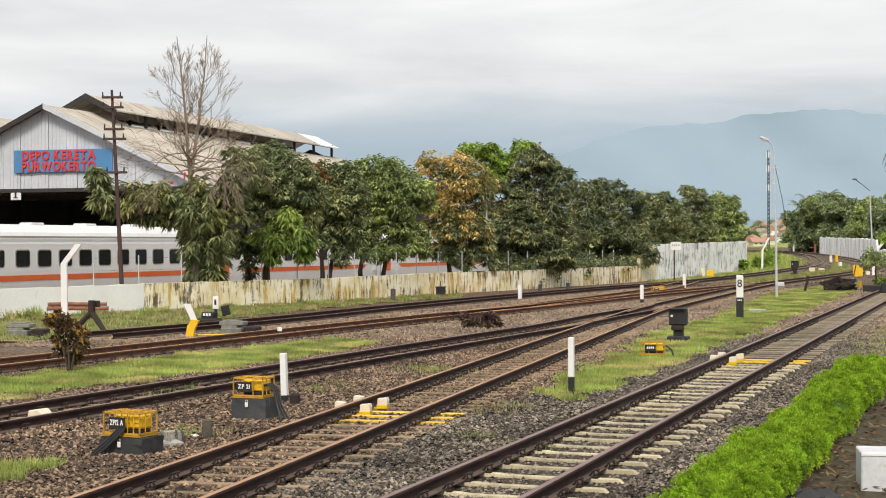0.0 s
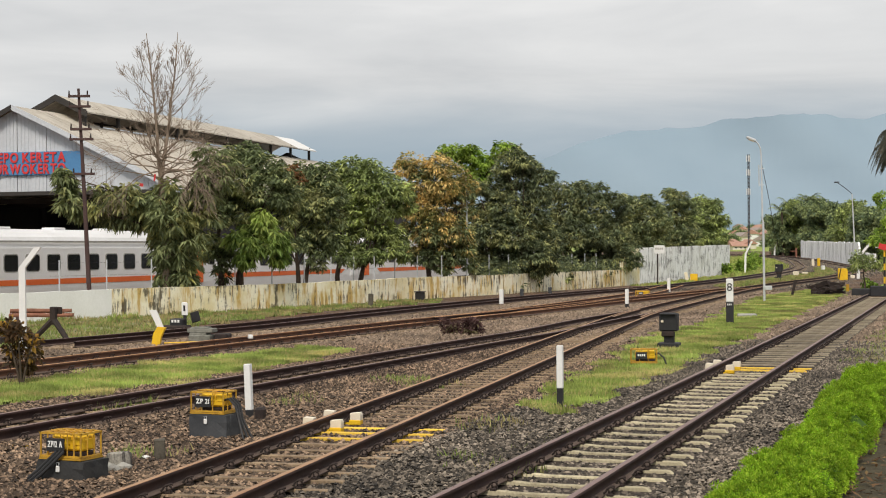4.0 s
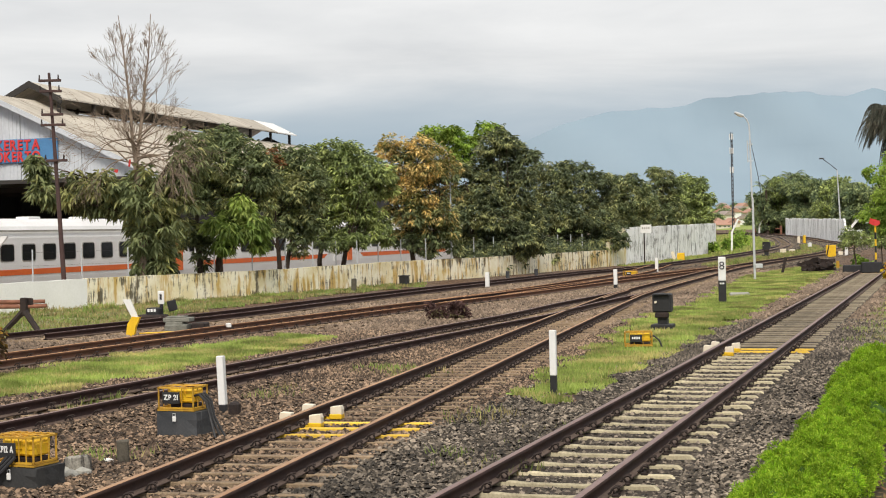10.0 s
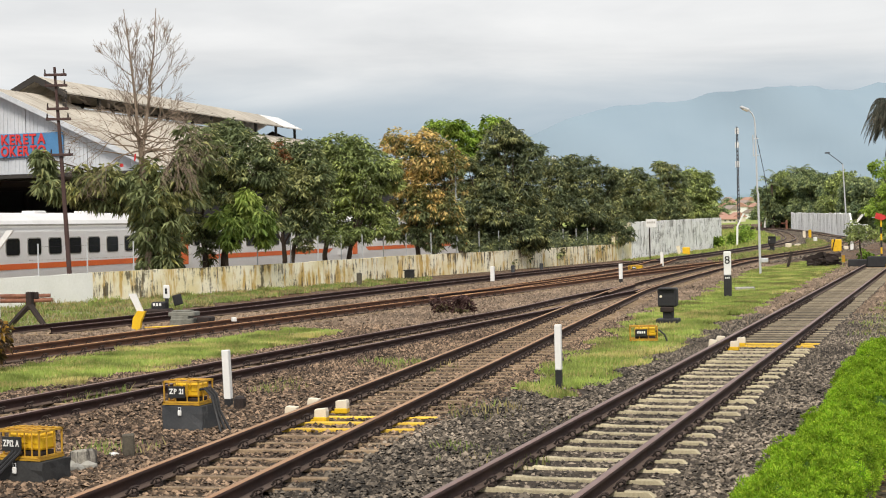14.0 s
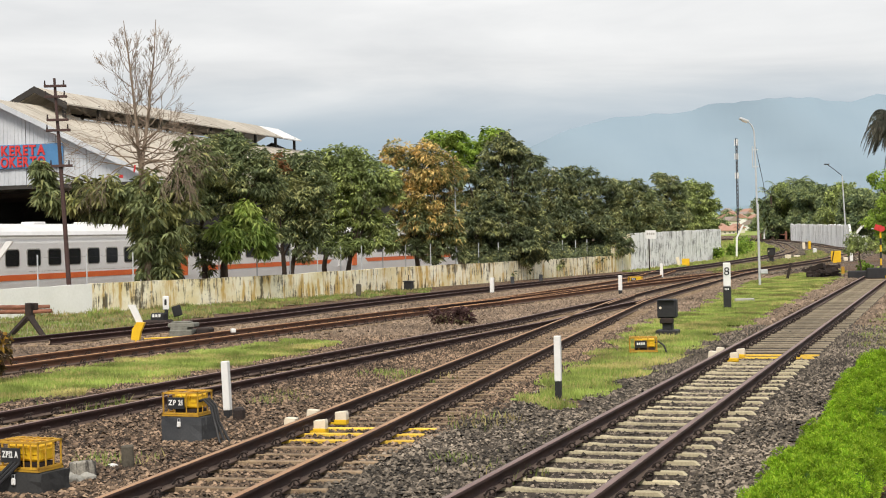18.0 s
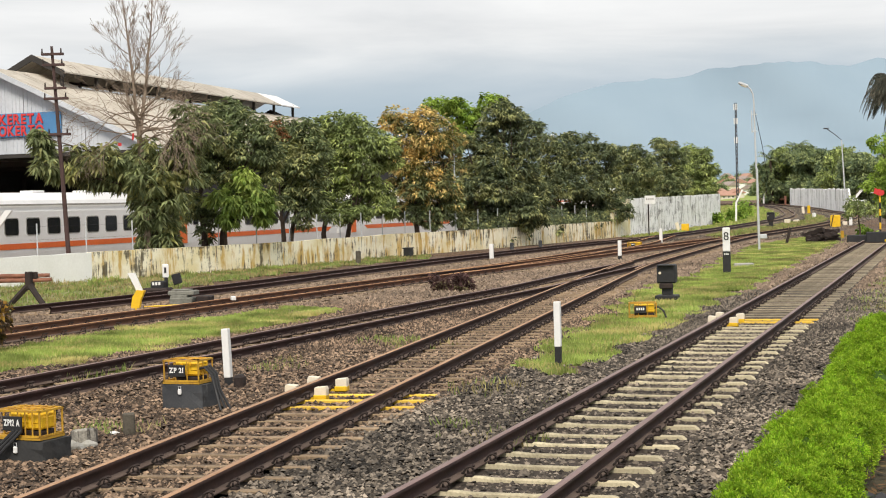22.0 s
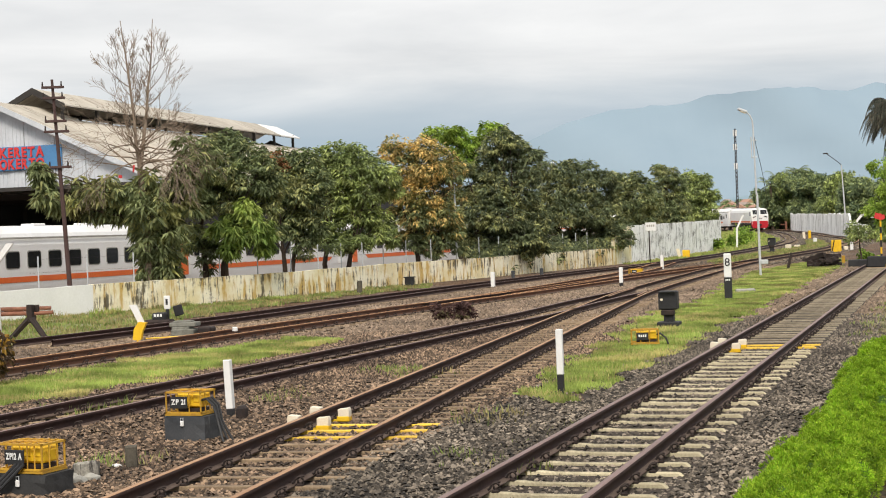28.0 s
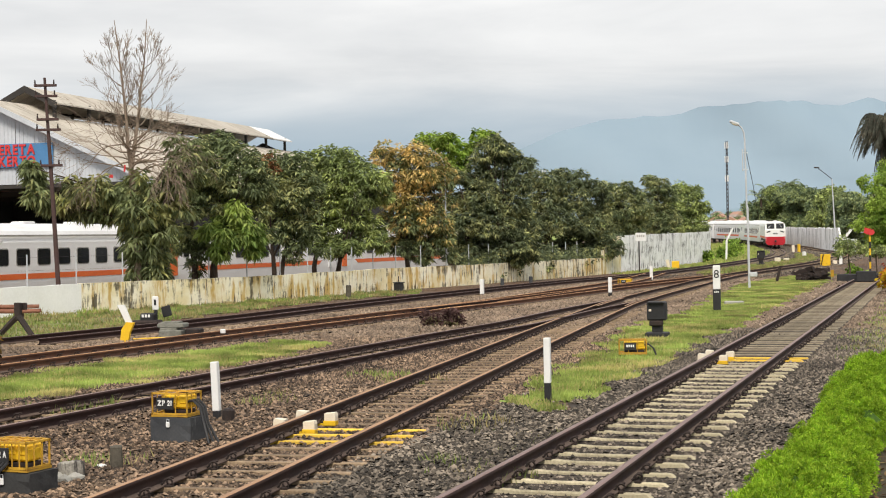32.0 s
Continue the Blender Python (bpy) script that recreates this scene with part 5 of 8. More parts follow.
def coach_meshes():
    """The parts of a coach, built once: y runs along it from the end at 0, x across, z from the rail."""
    P = []
    L, W = 20.7, 1.48
    bm = bmesh.new()
    side = [(-W + 0.04, 0.62), (-W, 1.02), (-W - 0.02, 1.6), (-W, 2.75), (-W + 0.08, 3.02)]
    prism(bm, side + [(-x, z) for x, z in side[::-1]] + [], 0.02, L - 0.02)
    P.append(("body", bm, M_COACH, ""))
    bm = bmesh.new()
    arc = [(-W + 0.075, 3.02), (-1.28, 3.24), (-1.0, 3.42), (-0.5, 3.56), (0, 3.6)]
    prism(bm, arc + [(-x, z) for x, z in arc[-2::-1]], 0.0, L)
    P.append(("roof", bm, M_COACHROOF, "white rounded roof"))
    for y in (3.5, 7.5, 11.5, 15.5):
        bm = bmesh.new()
        box(bm, (0, y, 3.62), (0.7, 0.9, 0.14), bev=0.04)
        P.append(("roof_vent", bm, M_COACHROOF, ""))
    for s in (-1, 1):
        bm = bmesh.new()
        prism(bm, [(s * (W + 0.03), 3.0), (s * (W + 0.03), 3.08), (s * (W - 0.02), 3.08), (s * (W - 0.02), 3.0)], 0.1, L - 0.1)
        P.append(("gutter", bm, M_RAWCONC, ""))
        bm = bmesh.new()
        x = s * (W + 0.022)
        ol = [(2.5, 1.41), (18.6, 1.41), (18.1, 1.17), (3.0, 1.17)]
        a = [bm.verts.new((x, y, z)) for y, z in ol]
        b = [bm.verts.new((s * (W - 0.02), y, z)) for y, z in ol]
        bm.faces.new(a)
        for i in range(4):
            bm.faces.new((a[i], b[i], b[(i + 1) % 4], a[(i + 1) % 4]))
        bmesh.ops.recalc_face_normals(bm, faces=bm.faces)
        P.append(("stripe", bm, M_ORANGE, "orange side stripe"))
        for yw, w, h in [(2.1, 0.5, 0.42), (3.2, 0.9, 0.68)] + [(4.9 + 1.5 * k, 0.9, 0.68) for k in range(9)] + [(18.4, 0.5, 0.42)]:
            bm = bmesh.new()
            box(bm, (s * (W + 0.012), yw, 2.12), (0.05, w, h), bev=0.0)
            bmesh.ops.bevel(bm, geom=[e for e in bm.edges if abs(e.verts[0].co.x - e.verts[1].co.x) > 0.01], offset=0.11, segments=3, profile=0.5, affect="EDGES")
            P.append(("window", bm, M_WINDOW, ""))
            bm = bmesh.new()
            box(bm, (s * (W + 0.002), yw, 2.12), (0.05, w + 0.09, h + 0.09), bev=0.0)
            bmesh.ops.bevel(bm, geom=[e for e in bm.edges if abs(e.verts[0].co.x - e.verts[1].co.x) > 0.01], offset=0.13, segments=3, profile=0.5, affect="EDGES")
            P.append(("window_frame", bm, M_RAWCONC, ""))
        for yd, m in ((0.85, M_ORANGE), (19.85, M_COACH)):
            bm = bmesh.new()
            box(bm, (s * (W + 0.012), yd, 1.95), (0.05, 0.72, 1.95), bev=0.012)
            P.append(("door", bm, m, "orange end door" if m is M_ORANGE else ""))
            bm = bmesh.new()
            box(bm, (s * (W + 0.04), yd, 2.35), (0.02, 0.32, 0.62))
            P.append(("door_window", bm, M_WINDOW, ""))
    bm = bmesh.new()
    box(bm, (0, L / 2, 0.55), (2.2, L - 1.0, 0.24))
    box(bm, (0, L / 2, 0.55), (1.9, 5.0, 0.5), bev=0.05)
    P.append(("underframe", bm, M_SHADE, ""))
    for yb in (3.2, L - 3.2):
        bm = bmesh.new()
        box(bm, (-0.9, yb, 0.55), (0.12, 2.6, 0.3), bev=0.04)
        box(bm, (0.9, yb, 0.55), (0.12, 2.6, 0.3), bev=0.04)
        box(bm, (0, yb, 0.6), (1.8, 0.4, 0.2))
        for dy in (-1.1, 1.1):
            for s in (-0.566, 0.566):
                m = Matrix.Translation((s, yb + dy, 0.387)) @ Matrix.Rotation(math.pi / 2, 4, "Y")
                bmesh.ops.create_cone(bm, cap_ends=True, segments=20, radius1=0.387, radius2=0.387, depth=0.12, matrix=m)
        P.append(("bogie", bm, M_SHADE, ""))
    for y in (-0.12, L + 0.12):
        bm = bmesh.new()
        box(bm, (0, y, 2.0), (1.1, 0.3, 2.1), bev=0.05)
        P.append(("gangway", bm, M_BLACK, ""))
    out = []
    for name, bm, m, label in P:
        me = bpy.data.meshes.new(name)
        bm.to_mesh(me)
        bm.free()
        me.materials.append(m)
        out.append((name, me, label))
    return out


COACH_PARTS = coach_meshes()


def coach(label, at, group):
    t = thing("passenger_coach", label, "train coach", at, group=group)
    for name, me, lb in COACH_PARTS:
        part_mesh(name, me, None, t, lb)
    return t


COACH_TURN = 20.7
for k in range(4):
    y = 56.6 + 19.72 * k
    coach("silver-white passenger coach with an orange stripe at the depot", pose(-20.6 + 0.378 * (y - 57.5) - 1.4, y + 0.55, -0.45, 0, 0, -COACH_TURN), "coaches standing at the depot")


def locomotive(at):
    """A diesel engine, its front at y = 0 looking to -y: white over a red front apron."""
    t = thing("diesel_locomotive", "white diesel locomotive with a red front apron", "locomotive", at)
    W = 1.37
    bm = bmesh.new()
    prism(bm, [(-W, 1.25), (-W, 2.9), (-W + 0.12, 3.3), (-0.7, 3.62), (0.7, 3.62), (W - 0.12, 3.3), (W, 2.9), (W, 1.25)], 0.55, 15.5)
    part("body", bm, M_COACH, t)
    # cab front: sloped windscreen band above a flat nose
    bm = bmesh.new()
    ring = [(0.55, 3.6, 0.72), (0.30, 3.35, 1.2), (0.10, 2.62, 1.33), (0.0, 2.5, 1.35), (0.0, 1.55, 1.35), (0.55, 1.5, 1.36)]
    L = [bm.verts.new((-w, y, z)) for y, z, w in ring]
    R = [bm.verts.new((w, y, z)) for y, z, w in ring]
    for i in range(len(ring) - 1):
        bm.faces.new((L[i], L[i + 1], R[i + 1], R[i]))
    bm.faces.new(L)
    bm.faces.new(R[::-1])
    bmesh.ops.recalc_face_normals(bm, faces=bm.faces)
    part("cab_front", bm, M_WHITE, t, "white cab front")
    for s in (-1, 1):
        bm = bmesh.new()
        m = Matrix.Translation((s * 0.62, 0.18, 2.98)) @ Matrix.Rotation(radians(-15.5), 4, "X")
        box(bm, (0, 0, 0), (0.96, 0.05, 0.66), bev=0.02, m=m)
        glass = part("windscreen", bm, M_WINDOW, t, "dark windscreen")
        for dx, dz, w, h in ((0, 0.33, 1.0, 0.05), (0, -0.33, 1.0, 0.05), (-0.48, 0, 0.05, 0.7), (0.48, 0, 0.05, 0.7)):
            bm = bmesh.new()
            box(bm, (dx, -0.02, dz), (w, 0.06, h), m=m)
            part("surround", bm, M_BLACK, glass)
        bm = bmesh.new()
        tube(bm, [m @ Vector((s * 0.3, -0.05, -0.3)), m @ Vector((-s * 0.05, -0.05, 0.2))], 0.018, 5)
        part("wiper", bm, M_GALV, glass)
        bm = bmesh.new()
        m = Matrix.Translation((s * 0.90, -0.03, 2.22)) @ Matrix.Rotation(radians(20 * s), 4, "Y")
        box(bm, (0, 0, 0), (0.52, 0.05, 0.13), bev=0.02, m=m)
        part("headlight", bm, M_WINDOW, t)
        bm = bmesh.new()
        box(bm, (s * 1.38, 0.95, 2.75), (0.04, 0.8, 0.6), bev=0.01)
        part("cab_window", bm, M_WINDOW, t)
        bm = bmesh.new()
        tube(bm, [(s * 1.25, -0.05, 1.45), (s * 1.25, -0.12, 1.5), (s * 1.25, -0.12, 1.05)], 0.02, 5)
        part("handrail", bm, M_WHITE, t)
        bm = bmesh.new()
        box(bm, (s * 1.385, 8.0, 1.45), (0.03, 14.0, 0.26))
        part("stripe", bm, M_ORANGE, t, "orange side stripe")
    # number on the nose stays plain bars
    for k in range(5):
        part("nose_mark", B((-0.24 + 0.12 * k, -0.015, 1.98), (0.08, 0.03, 0.18)), M_BLACK, t)
    bm = bmesh.new()
    prism(bm, [(-1.34, 1.55), (1.34, 1.55), (1.30, 0.75), (1.02, 0.42), (-1.02, 0.42), (-1.30, 0.75)], -0.04, 0.5)
    apron = part("front_apron", bm, M_LOCORED, t, "red front apron")
    bm = bmesh.new()
    for k in range(5):
        box(bm, (-0.8 + 0.4 * k, -0.07, 0.62), (0.06, 0.05, 0.40))
    part("plough_bar", bm, M_LOCORED, apron)
    bm = bmesh.new()
    box(bm, (0, -0.25, 0.95), (0.26, 0.5, 0.26), bev=0.04)
    part("coupler", bm, M_BLACK, t)
    bm = bmesh.new()
    box(bm, (0, 0.9, 3.66), (0.5, 0.5, 0.14), bev=0.03)
    part("horn_box", bm, M_COACHROOF, t)
    for y in (5.0, 8.0, 11.0):
        bm = bmesh.new()
        box(bm, (0, y, 3.68), (1.3, 1.6, 0.12), bev=0.03)
        part("roof_grille", bm, M_SHADE, t)
    bm = bmesh.new()
    box(bm, (0, 8.0, 1.1), (2.5, 14.8, 0.34))
    box(bm, (0, 8.0, 0.72), (2.2, 4.0, 0.6), bev=0.1)
    part("underframe", bm, M_SHADE, t)
    for yb in (3.0, 12.8):
        bm = bmesh.new()
        box(bm, (-0.95, yb, 0.55), (0.14, 3.7, 0.4), bev=0.05)
        box(bm, (0.95, yb, 0.55), (0.14, 3.7, 0.4), bev=0.05)
        for dy in (-1.5, 0, 1.5):
            for s in (-0.566, 0.566):
                m = Matrix.Translation((s, yb + dy, 0.46)) @ Matrix.Rotation(math.pi / 2, 4, "Y")
                bmesh.ops.create_cone(bm, cap_ends=True, segments=20, radius1=0.46, radius2=0.46, depth=0.12, matrix=m)
        part("bogie", bm, M_SHADE, t)
    return t


LOCO = locomotive(pose(46, 206, 0.2))
EXPRESS = [coach("white passenger coach with an orange stripe in the arriving train", pose(0, 400 + 22 * k, 0.9), "coaches of the arriving train") for k in range(4)]
for c in EXPRESS:
    for o in c.children:
        if o.name.startswith("door") and o.data.materials[0] is M_ORANGE:
            o.material_slots[0].link = "OBJECT"
            o.material_slots[0].material = M_COACH
            o["label"] = "white end door"
LINE_TRAIN = curve_points(F5_LINE, 0.5)


def along(s):
    """The place at s metres along the bend, counted away from the near end."""
    i = np.clip(s / 0.5, 0, len(LINE_TRAIN) - 2)
    k = int(i)
    p = LINE_TRAIN[k] + (LINE_TRAIN[k + 1] - LINE_TRAIN[k]) * (i - k)
    return Vector((p[0], p[1], rise(p[1])))


def vehicle_pose(s, length):
    """A vehicle on its two bogies: its near end at s, nose towards the near end."""
    a, b = along(s + 3), along(s + length - 3)
    d = (b - a).normalized()
    near = a - d * 3
    yaw = math.degrees(math.atan2(-d.x, d.y))
    return pose(near.x, near.y, near.z, math.degrees(math.asin(d.z)), 0, yaw)


S_END = float(np.argmin(np.abs(LINE_TRAIN[:, 1] - 205.5))) * 0.5


def train_rows(back, length):
    rows = []
    for t in range(0, 33):
        rows.append((float(t), vehicle_pose(S_END + 9.9 * (32 - t) - 1.2 * max(0, 28 - t) + back, length)))
    return rows


def motions():
    walk(LOCO, train_rows(0.0, 15.8))
    for k, c in enumerate(EXPRESS):
        walk(c, train_rows(16.6 + 21.3 * k, 20.7))


# ---- things in the yard ----
G = -0.2


def simple(name, label, category, at, pieces, group=""):
    """A thing from a list of (part name, mesh, material, label)."""
    t = thing(name, label, category, at, group=group)
    made = {}
    for nm, bm, m, lb, *par in pieces:
        made[nm] = part(nm, bm, m, made[par[0]] if par else t, lb)
    return t


def marker_post(x, y, h, black, w=0.11, lean=0.0, label="white marker post with a black foot", turn=-15):
    return simple("marker_post", label, "marker post", pose(x, y, G - 0.05, 0, lean, turn), [
        ("foot", B((0, 0, (black + 0.05) / 2), (w, w, black + 0.05), 0.006), M_BLACK, "black foot"),
        ("shaft", B((0, 0, 0.05 + (black + h) / 2), (w + 0.004, w + 0.004, h - black), 0.008), M_WHITE, "")], group="marker posts of the yard")


marker_post(1.54, 21.2, 0.91, 0.28, 0.088)
marker_post(-2.87, 19.9, 0.76, 0.12, 0.09, lean=-2.0)
marker_post(1.90, 62.1, 0.66, 0.05, 0.15, label="slim white marker post beside the rusty track")
marker_post(6.65, 58.0, 0.76, 0.18, 0.13, label="slim white marker post with a dark foot")
marker_post(11.05, 77.9, 0.78, 0.05, 0.15, label="far white marker post beside the dark track")


def number_sign():
    t = thing("track_sign", "black post with a white board numbered eight", "track sign", pose(8.40, 45.5, G, 0, 0, -17))
    part("post", B((0, 0, 0.33), (0.22, 0.14, 0.68), 0.008), M_BLACK, t)
    board = part("board", B((0, -0.003, 1.03), (0.22, 0.07, 0.72), 0.02), M_WHITE, t, "white board")
    n = part_mesh("numeral", text_mesh("8", 0.34, 0.006), M_BLACK, board)
    n.matrix_basis = pose(0, -0.046, 1.12, 90, 0, 0)
    for k in range(3):
        part("lettering", B((-0.05 + 0.05 * k, -0.074, 0.60), (0.03, 0.012, 0.05)), M_WHITE, t)


number_sign()


def dwarf_signal(x, y, s, label, turn=-20):
    simple("dwarf_signal", label, "railway signal", pose(x, y, G, 0, 0, turn), [
        ("base_plate", B((0, 0, 0.09), (0.48 * s, 0.40 * s, 0.16), 0.02), M_BLACK, ""),
        ("pedestal", B((0, 0.02, 0.26 * s), (0.22 * s, 0.22 * s, 0.34 * s), 0.03), M_BLACK, ""),
        ("cable_box", B((0.0, -0.10, 0.37 * s), (0.30 * s, 0.12 * s, 0.12 * s), 0.02), M_DARKIRON, ""),
        ("head", B((0, 0, 0.64 * s), (0.42 * s, 0.26 * s, 0.42 * s), 0.03), M_BLACK, ""),
        ("hood", B((0, -0.16, 0.83 * s), (0.36 * s, 0.12 * s, 0.03), 0.006), M_BLACK, ""),
        ("lens", T([(-0.13 * s, -0.15 * s, 0.66 * s), (-0.13 * s, -0.128 * s, 0.66 * s)], 0.03 * s, 10), M_CREAM, "small pale lens")])


dwarf_signal(4.9, 33.75, 1.0, "black dwarf signal box on a dark base")
dwarf_signal(23.7, 110.7, 1.3, "far black dwarf signal between the lines")


def cage(t, w, d, h, z0, n):
    """A yellow guard cage of flat rails and thin rods round a yellow box."""
    r = 0.007
    frame_part = part("cage", B((0, 0, z0 + 0.012), (2 * w + 0.03, 2 * d + 0.03, 0.018)), M_CAGE, t, "yellow guard cage")
    for z in (z0 + 0.035, z0 + h):
        for a, b in (((-w, -d), (w, -d)), ((w, -d), (w, d)), ((w, d), (-w, d)), ((-w, d), (-w, -d))):
            part("rail", B(((a[0] + b[0]) / 2, (a[1] + b[1]) / 2, z), (abs(a[0] - b[0]) + 0.022, abs(a[1] - b[1]) + 0.022, 0.020)), M_CAGE, frame_part)
    for i in range(n + 1):
        f = -1 + 2 * i / n
        for yy in (-d, d):
            part("rod", T([(f * w, yy, z0), (f * w, yy, z0 + h)], r * (1.5 if i in (0, n) else 1), 6), M_CAGE, frame_part)
        if 0 < i < n:
            part("rod", T([(f * w, -d, z0 + h + 0.010), (f * w, d, z0 + h + 0.010)], r, 6), M_CAGE, frame_part)
    for i in range(1, 3):
        f = -1 + 2 * i / 3
        for sd in (-1, 1):
            part("rod", T([(sd * w, f * d, z0), (sd * w, f * d, z0 + h)], r, 6), M_CAGE, frame_part)
    part("rod", T([(-w, 0, z0 + h + 0.010), (w, 0, z0 + h + 0.010)], r, 6), M_CAGE, frame_part)


def counter_box(x, y, turn, text, block, label, w=0.24, hoses=True, rods=3):
    """An axle counter junction box: caged ribbed yellow box on a dark concrete block, with a name plate."""
    t = thing("junction_box", label, "junction box", pose(x, y, G, 0, 0, turn), group="caged junction boxes")
    z0, d, h = block, 0.165, 0.27
    if block > 0.1:
        bm = bmesh.new()
        box(bm, (0.02, 0, block / 2 - 0.03), (2 * w + 0.09, 0.40, block + 0.06))
        bmesh.ops.subdivide_edges(bm, edges=list(bm.edges), cuts=3, use_grid_fill=True)
        rr = random.Random(int(abs(x) * 100))
        for v in bm.verts:
            edge = (abs(abs(v.co.x - 0.02) - w - 0.045) < 1e-3) + (abs(abs(v.co.y) - 0.2) < 1e-3) + (abs(v.co.z - block) < 1e-3)
            k = 0.004 if edge < 2 else 0.012
            v.co += Vector((rr.uniform(-k, k), rr.uniform(-k, k), rr.uniform(-k, 0)))
        part("concrete_block", bm, M_BLACKCONC if hoses < 0 else M_DARKCONC, t, "dark painted concrete block")
        lock = part("padlock", B((0.0, -0.215, block - 0.085), (0.045, 0.025, 0.065), 0.008), M_WHITE, t, "pale padlock")
        part("shackle", T([(-0.016, -0.215, block - 0.06), (-0.016, -0.215, block - 0.02), (0.016, -0.215, block - 0.02), (0.016, -0.215, block - 0.06)], 0.005, 5), M_GALV, lock)
    cage(t, w, d, h, z0, rods)
    # ribbed housing: three humped bays side by side, a dark tray below
    bw = (2 * w - 0.12) / 3
    house_part = part("housing", B((0.03, 0.01, z0 + 0.155), (2 * w - 0.11, 0.23, 0.13), 0.02), M_YELLOW, t, "yellow plastic housing")
    for k in range(3):
        part("bay", B((0.03 + (k - 1) * bw, 0.01, z0 + 0.195), (bw - 0.008, 0.25, 0.11), 0.018), M_YELLOW, house_part)
    part("tray", B((0.03, 0.01, z0 + 0.055), (2 * w - 0.13, 0.20, 0.05), 0.01), M_DARKIRON, t)
    plate = part("name_plate", B((-0.05, -d - 0.02, z0 + 0.155), (0.225, 0.015, 0.135), 0.004), M_BLACK, t, "black name plate")
    if text:
        lettering(text, 0.082, 0.185, 0.002, 0.003, M_WHITE, plate, pose(-0.05, -d - 0.0305, z0 + 0.160, 90, 0, 0))
    else:
        for k in range(4):
            part("lettering", B((-0.11 + 0.04 * k, -d - 0.029, z0 + 0.165), (0.026, 0.008, 0.045)), M_WHITE, plate)
    if hoses:
        s = 1 if hoses > 0 else -1
        for k in range(3):
            pts = [(w - 0.08, -0.08 + 0.07 * k, z0 + 0.16), (w + 0.04, -0.09 + 0.07 * k, z0 + 0.19), (w + 0.14, -0.11 + 0.06 * k, z0 + 0.11), (w + 0.20, -0.14 + 0.05 * k, z0 - 0.06), (w + 0.30 + 0.04 * k, -0.20 + 0.05 * k, 0.0)]
            if s < 0:
                pts = [(-0.03 + 0.045 * k, -d - 0.025, z0 + 0.09), (-0.08 + 0.045 * k, -d - 0.06, z0 + 0.03), (-0.20 + 0.05 * k, -d - 0.13, 0.12), (-0.32 + 0.05 * k, -d - 0.20, 0.0)]
            part("hose", T(pts, 0.016, 7), M_BLACK, t, "black cable hose")
    return t


counter_box(-3.03, 17.75, -20, "ZP 21", 0.31, "caged yellow junction box on a dark concrete block", w=0.225, hoses=1, rods=3)
counter_box(-3.95, 14.3, -24, "ZP12 A", 0.22, "caged yellow junction box with thick black hoses", w=0.25, hoses=-1, rods=6)
counter_box(3.70, 28.75, -5, "", 0.08, "low caged yellow junction box on the grass", w=0.25, hoses=1, rods=3)
counter_box(8.95, 71.9, -15, "", 0.03, "far yellow caged box beside the rusty tracks", w=0.32, hoses=0)


simple("cable_joint", "small dark cable joint box at a marker post", "cable box", pose(-2.68, 19.55, G, 0, 0, -18), [("box", B((0, 0, 0.08), (0.13, 0.16, 0.22), 0.03), M_DARKIRON, ""), ("cable", T([(-0.05, -0.1, 0.02), (-0.15, -0.5, 0.03), (-0.12, -1.2, 0.02)], 0.018, 6), M_BLACK, "")])


def concrete_stub(x, y, w, h, label, material=M_RAWCONC, turn=10, lean=3):
    bm = bmesh.new()
    box(bm, (0, 0, h / 2 - 0.05), (w, w * 0.9, h + 0.1), bev=w * 0.09)
    rnd = random.Random(int(x * 100))
    for v in bm.verts:
        v.co += Vector((rnd.uniform(-1, 1), rnd.uniform(-1, 1), rnd.uniform(-1, 1))) * w * 0.05
    return simple("concrete_stub", label, "concrete stub", pose(x, y, G, lean, 0, turn), [("post", bm, material, "")])


concrete_stub(-3.31, 15.7, 0.13, 0.24, "weathered mossy concrete stub in the ballast", M_STUB)
concrete_stub(-3.60, 14.98, 0.23, 0.19, "broken pale concrete lump beside a caged box", M_LUMP, turn=25, lean=-4)
concrete_stub(-3.52, 61.8, 0.20, 0.52, "mossy concrete stub in front of the wall", M_STUB)
concrete_stub(3.3, 75.2, 0.17, 0.34, "short dark concrete stub by the yard wall", M_DARKCONC)
concrete_stub(4.9, 78.2, 0.17, 0.34, "dark concrete stub near the yard wall", M_DARKCONC)


def rubble(x, y, n, r, label, material, seed):
    rnd = random.Random(seed)
    t = thing("rubble_heap", label, "rubble", pose(x, y, G))
    for k in range(n):
        bm = bmesh.new()
        s = r * rnd.uniform(0.3, 0.6)
        bmesh.ops.create_icosphere(bm, subdivisions=1, radius=s)
        for v in bm.verts:
            v.co = Vector((v.co.x * 1.2, v.co.y, v.co.z * 0.7)) * rnd.uniform(0.75, 1.2)
        bmesh.ops.translate(bm, verts=bm.verts, vec=(rnd.uniform(-r, r) * 0.8, rnd.uniform(-r, r) * 0.6, s * 0.45))
        part("lump", bm, material, t)


rubble(-3.66, 14.85, 9, 0.19, "grey broken concrete beside a box", M_RAWCONC, 3)
rubble(-3.42, 15.75, 3, 0.09, "small white stones in the ballast", M_WHITE, 5)
rubble(3.0, 10.9, 6, 0.30, "dark rubber scraps beside the siding", M_BLACK, 9)


